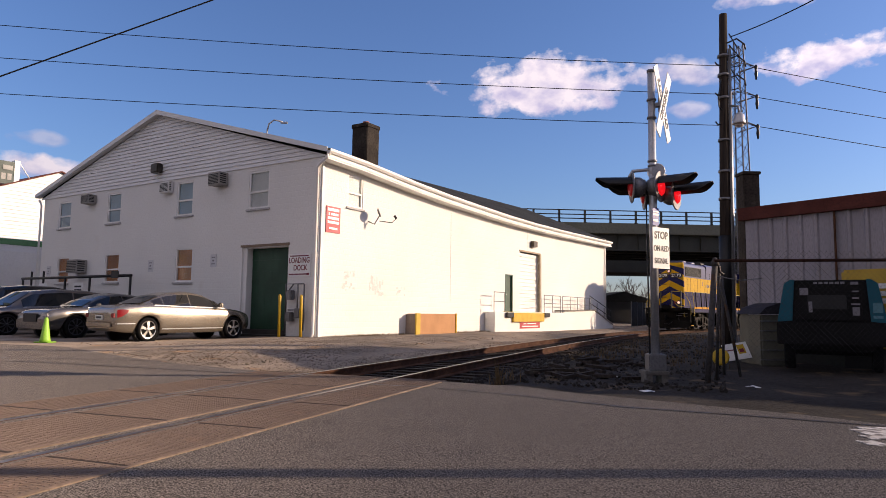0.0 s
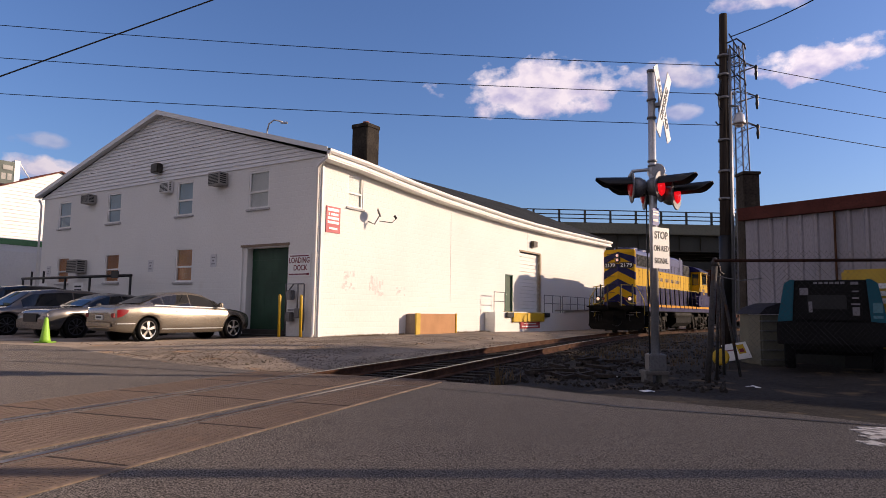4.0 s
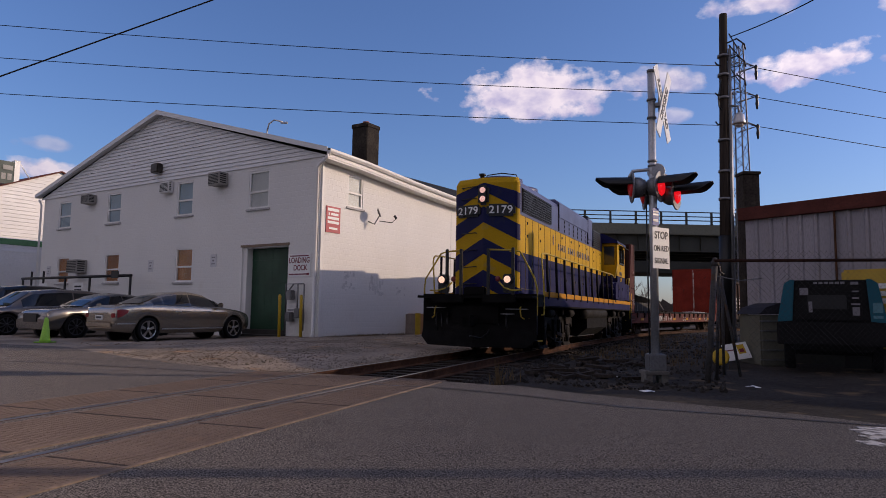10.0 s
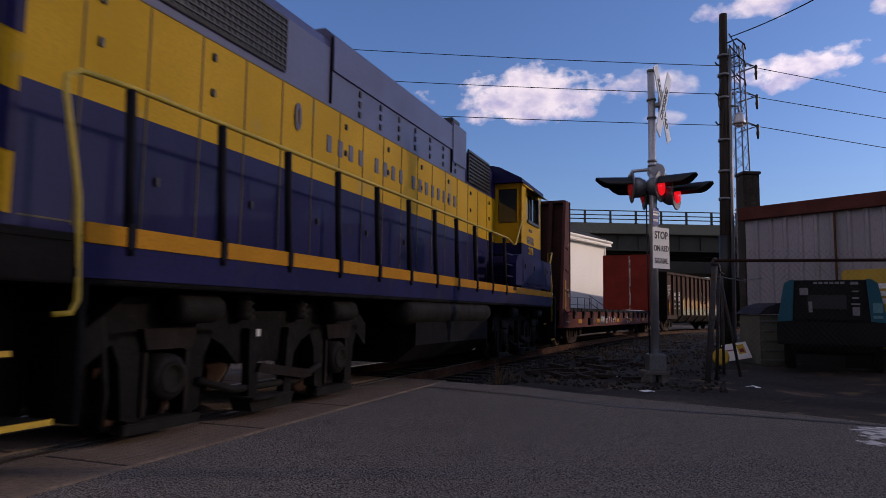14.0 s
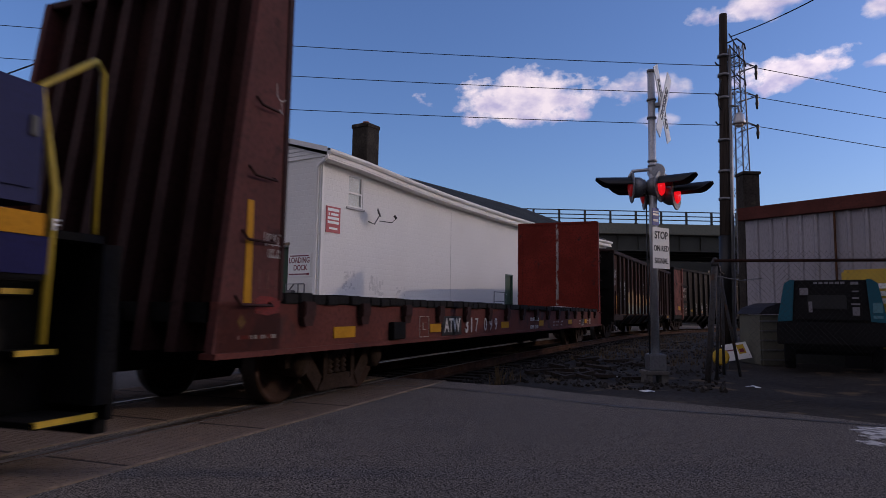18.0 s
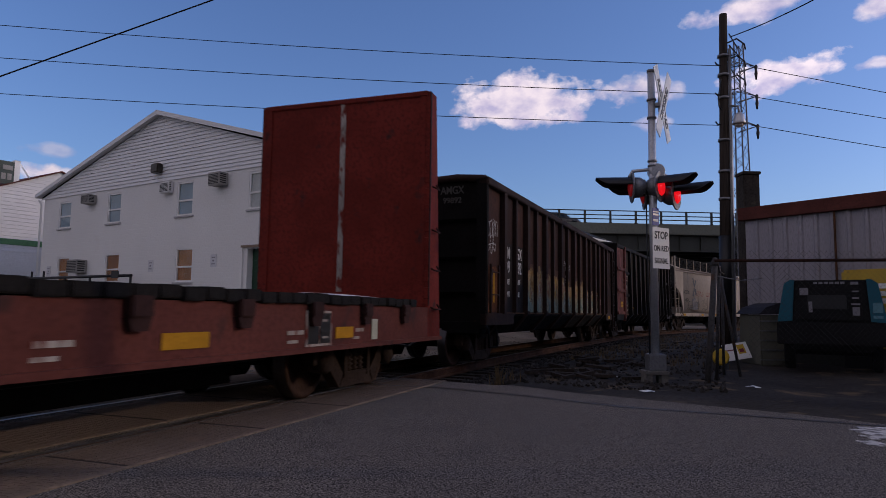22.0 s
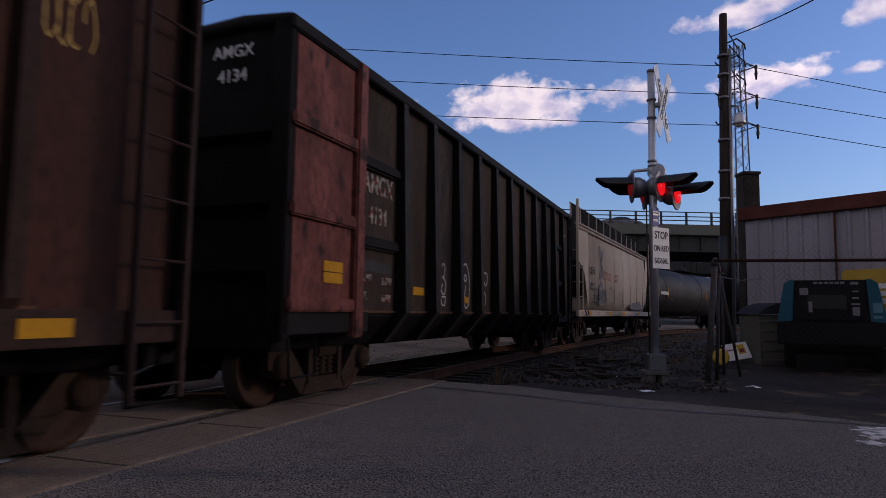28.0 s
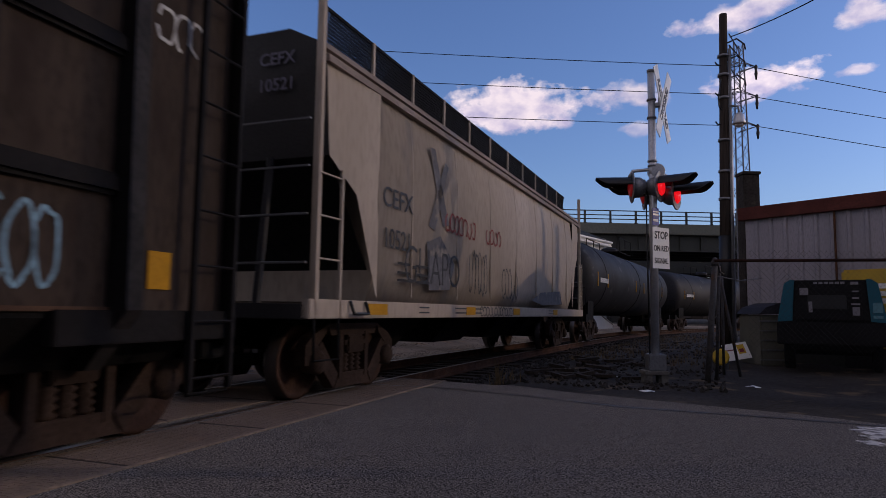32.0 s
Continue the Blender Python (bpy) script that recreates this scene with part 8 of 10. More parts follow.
BULK_RED = mat("bulkhead_red", (0.20, 0.021, 0.011), 0.72, scale=1.8, fine=18, var=0.3, bump=0.12, stain=(0.055, 0.016, 0.013), stain_at=0.62)
GUSSET = mat("dulled_red_plate", (0.115, 0.034, 0.029), 0.75, scale=1.6, fine=20, var=0.3, bump=0.12, col2=(0.085, 0.032, 0.028), stain=(0.04, 0.016, 0.014), stain_at=0.62)
GUSSET_CHALK = mat("faded_letter_paint", (0.16, 0.075, 0.065), 0.8, var=0.3)
BULK_DARK = mat("bulkhead_brown", (0.048, 0.019, 0.016), 0.75, scale=1.4, fine=18, var=0.35, bump=0.15)
CHALK = mat("scraped_white", (0.50, 0.44, 0.38), 0.8, scale=5, fine=25, var=0.4, bump=0.1, stain=(0.16, 0.024, 0.014), stain_at=0.50, streak=0.35)
DECK_WOOD = mat("deck_planks", (0.022, 0.019, 0.017), 0.9, scale=2, fine=25, var=0.45, bump=0.5)
REFLECT = mat("reflective_amber", (0.52, 0.25, 0.006), 0.65, scale=6, var=0.15, bump=0.0)
flat, FM = car_thing("bulkhead_flat_car", 16.3, 36.3, (18.95, 34.35), "red bulkhead flat car with tall end walls, empty", "flat car")
y0, y1 = 16.3 - FM, 36.3 - FM
for sx in (-1, 1):
    a, b = (1.38, 1.46) if sx > 0 else (-1.46, -1.38)
    part("side_sill", box(box(B(), a, b, y0 + 0.05, y1 - 0.05, 0.64, 1.075), min(a, b) - 0.05, max(a, b) + 0.04, y0, y1, 0.60, 0.65), FLAT_RED, flat, "faded red side sill")
    for y in np.arange(y0 + 1.3, y1 - 1.0, 1.15):
        xa, xb = (1.46, 1.54) if sx > 0 else (-1.54, -1.46)
        if sx > 0:
            part("stake_pocket", prism(box(B(), xa, xb, y - 0.1, y + 0.1, 0.95, 1.1, 0.012), [(y - 0.07, 0.86), (y + 0.07, 0.86), (y + 0.1, 0.95), (y - 0.1, 0.95)], xa, xb - 0.02, "x"), BULK_DARK, flat)
part("centre_sill", box(box(box(B(), -0.35, 0.35, y0, y1, 0.45, 1.0), -0.4, 0.4, y0 + 4.4, y1 - 3.6, 0.24, 0.45), -1.3, 1.3, y0 + 0.1, y1 - 0.1, 0.9, 1.07), SHADED_GRIME, flat)
plank = mesh_of("deck_plank", box(B(), -1.5, 1.5, -0.115, 0.115, 1.08, 1.18, 0.01), DECK_WOOD)
for y in np.arange(y0 + 1.05, y1 - 1.0, 0.24):
    ob = new("deck_plank", plank)
    ob.parent = flat
    ob.location = (random.uniform(-0.015, 0.015), y, random.uniform(-0.012, 0.008))
for front_ in (True, False):
    bk = new("bulkhead")
    bk.parent = flat
    bk.matrix_local = pose(0, y0, 0) if front_ else pose(0, y1, 0, 0, 0, 180) @ Matrix.Diagonal((1, 0.58, 1, 1))
    # local y from the car's end inwards: outer ribs, inner plate
    part("plate", box(B(), -1.4, 1.4, 0.86, 0.9, 0.7, 4.28), BULK_RED, bk, "red steel end plate")
    for k, x in enumerate((-1.0, -0.62, -0.25, 0.25, 0.62, 1.0)):
        part("outer_rib", prism(B(), [(0.02, 0.65), (0.86, 0.65), (0.86, 4.25), (0.5, 4.25)], x - 0.06, x + 0.06, "x"), BULK_DARK, bk)
    part("outer_skin", prism(B(), [(0.25, 0.65), (0.86, 0.65), (0.86, 4.25), (0.66, 4.25)], -1.38, 1.38, "x"), BULK_DARK, bk, "ribbed dark brown outer face")
    for sx in (-1, 1):
        xa, xb = (1.38, 1.46) if sx > 0 else (-1.46, -1.38)
        part("side_gusset", prism(B(), [(0.0, 0.62), (0.9, 0.62), (0.93, 4.3), (0.48, 4.3)], xa, xb, "x"), BULK_RED if not front_ else GUSSET, bk, "tapered red side plate")
        part("gusset_edge", prism(B(), [(0.86, 1.1), (0.905, 1.1), (0.935, 4.3), (0.86, 4.3)], min(1.46 * sx, 1.475 * sx), max(1.46 * sx, 1.475 * sx), "x"), BULK_DARK, bk)
        bm = B()
        for k in range(13):
            z = 1.2 + k * 0.245
            prism(bm, [(0.9, z), (0.93, z + 0.01), (0.93, z + 0.16), (0.9, z + 0.17)], xa, xb, "x")
        part("serrated_edge", bm, BULK_RED, bk)
        for z in (1.05, 1.62, 2.2, 2.85):
            xo = 1.52 * sx
            part("grab_iron", pipe(B(), [(1.46 * sx, 0.15 + z * 0.1, z + 0.08), (xo, 0.16 + z * 0.1, z), (xo, 0.7, z), (1.46 * sx, 0.72, z + 0.03)], 0.013, 5), BULK_DARK, bk)
        if front_ and sx > 0:
            part("reflector", prism(B(), [(0.37, 1.98), (0.45, 1.98), (0.46, 1.07), (0.36, 1.07)], 1.462, 1.467, "x"), REFLECT, bk, "faded amber reflective strip")
            part("red_patch", prism(B(), [(0.51, 1.10), (0.6, 1.14), (0.78, 1.13), (0.89, 1.11), (0.88, 0.99), (0.7, 0.96), (0.53, 0.98)], 1.462, 1.465, "x"), mat("bright_red_patch", (0.24, 0.030, 0.026), 0.7, scale=6, var=0.4, col2=(0.13, 0.035, 0.03)), bk, "brighter red patch")
            part("diamond_mark", prism(B(), [(0.345, 0.97), (0.41, 0.905), (0.345, 0.84), (0.29, 0.905)], 1.462, 1.465, "x"), mat("faded_yellow_diamond", (0.16, 0.075, 0.022), 0.7, var=0.3), bk)
    part("seam_strip", box(B(), -0.045, 0.045, 0.9, 0.912, 1.3, 4.25), CHALK, bk, "white scraped strip down the plate")
    part("top_rail", box(B(), -1.42, 1.42, 0.5, 0.94, 4.24, 4.32, 0.01), BULK_DARK if front_ else BULK_RED, bk)
    for xa in (1.3, -1.4):
        part("corner_stile", box(B(), xa, xa + 0.1, 0.9, 0.93, 1.1, 4.26), BULK_RED, bk)
fl_x = 1.466
spray(flat, FM, 1.463, scribble(16.92, 1.66, 0.3, 0.12, 6, 71) + scribble(16.98, 1.53, 0.2, 0.08, 6, 73), SPRAY_W, "thin white chalk tag", thick=0.004)
spray(flat, FM, 1.463, [[(17.02, 3.14), (17.03, 3.03), (17.1, 2.99), (17.17, 3.04), (17.18, 3.16)], [(17.1, 2.99), (17.1, 2.88)], [(17.07, 2.9), (17.13, 2.87)]], SPRAY_W, "thin white chalk tag", thick=0.004)
for o in (16.62, 16.86, 16.98, 17.1):
    part("faded_letter", box(B(), 1.462, 1.4645, o - FM, o - FM + 0.016, 1.2, 1.38), GUSSET_CHALK, flat)
for k in range(12):
    part("stencil_mark", box(B(), 1.462, 1.4645, 16.61 + 0.045 * k - FM, 16.61 + 0.045 * k + (0.028 if k % 4 else 0.012) - FM, 0.755, 0.79), CHALK, flat)
for y, w in ((18.15, 0.45), (20.75, 0.4), (24.18, 0.5), (27.15, 0.43), (30.5, 0.5), (33.02, 0.4)):
    part("reflector", box(B(), fl_x, fl_x + 0.006, y - FM, y - FM + w, 0.72, 0.84), REFLECT, flat, "amber reflective patch")
part("marking_patch", box(B(), fl_x, fl_x + 0.004, 21.2 - FM, 22.02 - FM, 0.66, 0.95), BLACK, flat)
text_part("lettering", "ATW", 0.3, MARK_WHITE, flat, pose(fl_x + 0.008, 21.61 - FM, 0.8) @ TXT, wide=0.95)
for digit, o, sz_ in (("3", 22.26, 0.33), ("1", 22.49, 0.33), ("7", 22.74, 0.33), ("0", 23.22, 0.31), ("9", 23.53, 0.31), ("9", 23.83, 0.31)):
    text_part("lettering", digit, sz_, MARK_WHITE, flat, pose(fl_x + 0.008, o - FM, 0.79) @ TXT, "white road number", bold=0.01 if digit in "31" else 0.0)
bm = B()
for a, b, c, d in ((20.38, 20.7, 0.66, 0.67), (20.38, 20.7, 0.94, 0.95), (20.38, 20.39, 0.66, 0.95), (20.69, 20.7, 0.66, 0.95), (20.49, 20.6, 0.76, 0.775), (20.49, 20.505, 0.76, 0.86), (20.49, 20.6, 0.85, 0.865)):
    box(bm, fl_x, fl_x + 0.005, a - FM, b - FM, c, d)
for y in (28.6, 29.0, 29.5, 32.1, 32.6, 33.4):
    box(bm, fl_x, fl_x + 0.005, y - FM, y - FM + 0.28, 0.78, 0.82)
    box(bm, fl_x, fl_x + 0.005, y - FM, y - FM + 0.18, 0.7, 0.73)
part("stencil", bm, CHALK, flat)
text_part("lettering", "LD LMT  187500", 0.11, MARK_WHITE, flat, pose(fl_x + 0.008, 26.72 - FM, 0.87) @ TXT)
text_part("lettering", "LT WT   75400", 0.11, MARK_WHITE, flat, pose(fl_x + 0.008, 26.70 - FM, 0.70) @ TXT)
part("placard", box(B(), fl_x, fl_x + 0.005, 32.42 - FM, 32.93 - FM, 0.655, 1.01), CHALK, flat, "pale border of a stencil panel")
part("placard_field", box(box(B(), fl_x + 0.005, fl_x + 0.008, 32.45 - FM, 32.665 - FM, 0.68, 0.985), fl_x + 0.005, fl_x + 0.008, 32.685 - FM, 32.9 - FM, 0.68, 0.985), BLACK, flat, "black stencil panel")
for y, z, w_ in ((32.5, 0.93, 0.11), (32.5, 0.88, 0.13), (32.73, 0.9, 0.1), (32.73, 0.73, 0.12)):
    part("stencil", box(B(), fl_x + 0.008, fl_x + 0.01, y - FM, y + w_ - FM, z, z + 0.022), CHALK, flat)
part("plate_box", box(B(), 1.46, 1.54, 19.45 - FM, 19.8 - FM, 0.66, 0.88, 0.01), SHADED_GRIME, flat)
part("defect_card", box(B(), fl_x, fl_x + 0.006, 33.9 - FM, 34.05 - FM, 0.68, 0.92), mat("yellow_card", (0.6, 0.6, 0.45), 0.5), flat)
tarp = B()
prev = None
for k in range(9):
    x = -0.9 + k * 0.25
    ring = [tarp.verts.new((x + u, 34.75 - FM + v + 0.05 * math.sin(k), 1.19 + (0.06 if 0 < i < 4 else 0) * math.sin(k / 8 * 3.14))) for i, (u, v) in enumerate(((0, -0.25), (0.02, -0.12), (0.03, 0), (0.02, 0.12), (0, 0.25)))]
    if prev:
        for i in range(4):
            tarp.faces.new((prev[i], ring[i], ring[i + 1], prev[i + 1])).smooth = True
    prev = ring
solo_t = part("torn_sheet", tarp, SIGN_WHITE, flat, "crumpled white sheet lying on the deck")
for y in (18.95, 34.35):
    freight_truck(flat, y - FM, TRUCK_BROWN)
bm = B()
pipe(bm, [(1.1, y0 + 4.0, 0.55), (1.1, y0 + 7, 0.52), (1.1, y0 + 7.2, 0.46), (1.1, y0 + 7.35, 0.52), (1.1, y1 - 4, 0.55)], 0.02, 5)
part("brake_pipe", bm, SHADED_GRIME, flat)
coupler(flat, y0, -1, 0.6)
coupler(flat, y1, 1, 0.95)


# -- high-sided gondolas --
LIT_RIB_FACE = mat("lit_rib_face", (0.036, 0.031, 0.029), 0.75, scale=2.5, fine=20, var=0.45, bump=0.15)
LEDGE = mat("rusty_ledge", (0.16, 0.085, 0.05), 0.85, scale=4, var=0.4)
def gondola(name, o0, o1, top, skin, rib_mat, end_mat, label, ribs, pivots, first, trucks):
    car, M = car_thing(name, o0, o1, pivots, label, "gondola car")
    a, b = o0 - M, o1 - M
    for sx in (-1, 1):
        xs = [(1.36, 0.95), (1.36, top - 0.1), (1.42, top - 0.1), (1.42, 0.95), (1.1, 0.62), (1.04, 0.62)]
        part("side", prism(B(), [(x * sx, z) for x, z in xs], a + 0.05, b - 0.05, "y"), skin, car, "rusty dark steel side")
        part("lower_sill", prism(B(), [(1.425 * sx, 0.985), (1.43 * sx, 0.95), (1.108 * sx, 0.605), (1.1 * sx, 0.62), (1.42 * sx, 0.95)], a + 0.06, b - 0.06, "y"), SHADED_GRIME, car)
        part("ledge", box(B(), min(1.42 * sx, 1.455 * sx), max(1.42 * sx, 1.455 * sx), a + 1.2, b - 1.2, 0.99, 1.02), LEDGE, car)
        part("top_chord", box(B(), min(1.34 * sx, 1.53 * sx), max(1.34 * sx, 1.53 * sx), a, b, top - 0.14, top, 0.015), rib_mat, car)
        part("side_sill", box(B(), min(1.38 * sx, 1.5 * sx), max(1.38 * sx, 1.5 * sx), a, a + 1.7, 0.78, 1.0, 0.01), rib_mat, car)
        part("side_sill", box(B(), min(1.38 * sx, 1.5 * sx), max(1.38 * sx, 1.5 * sx), b - 1.7, b, 0.78, 1.0, 0.01), rib_mat, car)
        rib = prism(B(), [(1.42 * sx, top - 0.12), (1.52 * sx, top - 0.12), (1.52 * sx, 1.0), (1.2 * sx, 0.6), (1.08 * sx, 0.6), (1.42 * sx, 0.98)], -0.085, 0.085, "y")
        if first == "red":
            rib.free()
            rib = prism(B(), [(1.42 * sx, top - 0.12), (1.52 * sx, top - 0.12), (1.60 * sx, 1.0), (1.28 * sx, 0.6), (1.08 * sx, 0.6), (1.42 * sx, 0.98)], -0.07, 0.07, "y")
            # outer faces lighter: the shade of the flanks is painted by facing
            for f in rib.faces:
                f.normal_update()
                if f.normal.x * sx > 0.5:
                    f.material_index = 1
        me = mesh_of("side_post", rib, [rib_mat, LIT_RIB_FACE])
        short_me = me
        if first == "plain":
            short_me = mesh_of("side_post", prism(B(), [(1.42 * sx, top - 0.12), (1.5 * sx, top - 0.12), (1.5 * sx, 1.06), (1.44 * sx, 0.98), (1.42 * sx, 0.98)], -0.055, 0.055, "y"), rib_mat)
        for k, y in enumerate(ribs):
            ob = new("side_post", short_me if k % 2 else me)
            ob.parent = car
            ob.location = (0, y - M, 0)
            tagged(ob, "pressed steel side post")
        for yy in (a, b - 0.12):
            part("corner_post", box(B(), min(1.3 * sx, 1.5 * sx), max(1.3 * sx, 1.5 * sx), yy, yy + 0.12, 0.72, top - 0.02, 0.015), end_mat, car)
    for yy, d in ((a, 1), (b, -1)):
        part("end_wall", box(B(), -1.4, 1.4, min(yy + 0.1 * d, yy + 0.16 * d), max(yy + 0.1 * d, yy + 0.16 * d), 0.8, top - 0.03), end_mat, car, "ribbed end wall")
        for z in (1.35, 2.0, 2.7):
            part("end_rib", box(B(), -1.38, 1.38, min(yy, yy + 0.1 * d), max(yy, yy + 0.1 * d), z, z + 0.16, 0.03), end_mat, car)
        # sagging top edge of the end
        part("end_chord", pipe(B(), [(-1.45, yy + 0.08 * d, top - 0.05), (-0.8, yy + 0.08 * d, top - 0.0), (0, yy + 0.08 * d, top - 0.03), (0.9, yy + 0.08 * d, top + 0.02), (1.45, yy + 0.08 * d, top - 0.03)], 0.075, 8), rib_mat, car)
        part("end_sill", box(B(), -1.4, 1.4, min(yy, yy + 0.3 * d), max(yy, yy + 0.3 * d), 0.62, 0.84, 0.015), SHADED_GRIME, car)
        coupler(car, yy, -d, 0.85 if d > 0 else 0.6)
        for sx in (-1, 1):
            # ladder on the side near each end
            yl = yy + 0.12 * d
            yr = yy + 0.58 * d
            if d < 0 or first == "plain":
                ladder = new("ladder")
                ladder.parent = car
                for yv in (yl, yr):
                    part("stile", box(B(), min(1.52 * sx, 1.56 * sx), max(1.52 * sx, 1.56 * sx), yv - 0.02, yv + 0.02, 0.4 if d < 0 else 1.0, top - 0.1 if d < 0 else 1.9), rib_mat, ladder)
                for z in np.arange(0.5, top - 0.2, 0.42):
                    if d < 0 or 1.0 <= z < 1.9:
                        part("rung", rod(B(), (1.55 * sx, yl, z), (1.55 * sx, yr, z), 0.012, 5), rib_mat, ladder)
            bm = pipe(B(), [(1.5 * sx, yl, 0.75), (1.52 * sx, yl, 0.38), (1.52 * sx, yr, 0.38), (1.5 * sx, yr, 0.75)], 0.016, 5)
            part("sill_step", bm, SHADED_GRIME, car)
    part("floor", box(box(B(), -1.04, 1.04, a + 0.1, b - 0.1, 0.6, 0.7), -0.3, 0.3, a, b, 0.5, 0.9), SHADED_GRIME, car)
    for p in trucks:
        freight_truck(car, p - M, TRUCK_BROWN)
    return car, M


def patch(car, M, x, pts, material, label=""):
    bm = B()
    bm.faces.new([bm.verts.new((x, yy - M, zz)) for yy, zz in pts])
    return part("painted_patch", bm, material, car, label)


GON1 = mat("gondola_brown", (0.066, 0.0245, 0.016), 0.82, scale=1.0, fine=20, var=0.4, bump=0.25, col2=(0.034, 0.017, 0.013), stain=(0.10, 0.036, 0.022), stain_at=0.6, streak=0.4)
GON1_RIB = mat("gondola_rib", (0.045, 0.024, 0.019), 0.8, scale=1.5, fine=20, var=0.35, bump=0.2)
GON2 = mat("gondola_grey_brown", (0.074, 0.051, 0.037), 0.85, scale=1.0, fine=20, var=0.35, bump=0.25, stain=(0.044, 0.028, 0.021), stain_at=0.58, streak=0.4)
GON2_RIB = mat("gondola_black_rib", (0.012, 0.010, 0.0095), 0.8, scale=1.5, fine=20, var=0.35, bump=0.2)
GON2_RED = mat("faded_pink_red", (0.20, 0.060, 0.048), 0.75, scale=2.6, fine=14, var=0.4, bump=0.3, col2=(0.11, 0.036, 0.028), stain=(0.035, 0.017, 0.013), stain_at=0.56, streak=0.6)
END_BLACK = mat("near_black_end", (0.0095, 0.0072, 0.0066), 0.85, scale=1.5, fine=20, var=0.4, bump=0.2)
SPRAY_Y = mat("yellow_spray", (0.55, 0.36, 0.10), 0.7, scale=3, fine=20, var=0.35, bump=0.05, stain=(0.30, 0.15, 0.06), stain_at=0.58)
MURAL = mat("weathered_mural", (0.38, 0.29, 0.13), 0.75, scale=3.6, fine=9, col2=(0.30, 0.12, 0.08), var=0.55, bump=0.1, stain=(0.20, 0.30, 0.25), stain_at=0.54)
SPRAY_R = mat("red_spray", (0.32, 0.06, 0.05), 0.7, scale=5, var=0.3, bump=0.0)
SPRAY_B = mat("pale_blue_spray", (0.25, 0.42, 0.52), 0.7, scale=5, var=0.3, bump=0.0)
SPRAY_K = mat("black_spray", (0.015, 0.015, 0.016), 0.6, scale=5, var=0.3, bump=0.0)
rib1 = [39.45 + k * 0.818 for k in range(16)]
g1, G1 = gondola("brown_gondola_car", 38.35, 53.1, 3.5, GON1, GON1_RIB, END_BLACK, "rust-brown high-sided gondola car with ribbed sides and graffiti", rib1, (39.9, 51.5), "plain", (39.55, 51.85))
for ch_, o, z, s_ in (("M", 39.92, 2.21, 0.34), ("GX", 40.66, 2.24, 0.34), ("99", 39.88, 1.93, 0.34), ("892", 40.64, 1.94, 0.34), ("LMT", 39.88, 1.63, 0.16), ("206900", 40.6, 1.65, 0.15), ("WT", 39.9, 1.38, 0.16), ("56100", 40.57, 1.39, 0.15)):
    text_part("lettering", ch_, s_, MARK_WHITE, g1, pose(1.425, o - G1, z) @ TXT, wide=0.8 if len(ch_) < 4 else 0.62)
part("lettering", prism(B(), [(39.64 - G1, 2.33), (39.67 - G1, 2.33), (39.74 - G1, 2.1), (39.70 - G1, 2.1)], 1.422, 1.428, "x"), MARK_WHITE, g1)
text_part("lettering", "99892", 0.15, MARK_FAINT, g1, pose(0.85, 38.35 - G1 - 0.005, 3.08, 90, 0, 0))
# stencil panel painted black behind the figures
patch(g1, G1, 1.4215, [(39.55, 1.02), (41.0, 1.02), (41.0, 2.42), (39.55, 2.42)], mat("stencil_black_panel", (0.022, 0.017, 0.015), 0.75, scale=2, fine=20, var=0.4, bump=0.1, stain=(0.055, 0.028, 0.02), stain_at=0.6), "black panel behind the stencilled figures")
patch(g1, G1, 1.4215, [(38.45, 1.02), (39.35, 1.02), (39.36, 1.75), (39.1, 1.9), (38.8, 1.86), (38.46, 2.02)], mat("fresh_rust", (0.22, 0.075, 0.02), 0.85, scale=2.2, fine=16, var=0.4, bump=0.3, col2=(0.10, 0.035, 0.016), stain=(0.035, 0.02, 0.015), stain_at=0.58), "orange rust where paint has gone")
text_part("lettering", "AMGX", 0.2, MARK_FAINT, g1, pose(0.85, 38.35 - G1 - 0.005, 3.27, 90, 0, 0), wide=0.8)
spray(g1, G1, 1.426, scribble(38.45, 2.6, 0.75, 0.35, 5, 3) + scribble(38.6, 2.45, 0.5, 0.6, 3, 5) + [[(38.45, 2.7), (38.42, 2.78), (38.5, 2.8), (38.54, 2.6), (38.45, 2.5)], [(38.6, 2.25), (38.9, 2.32), (39.1, 2.3)]], SPRAY_W, "white spray-can tag", thick=0.009)


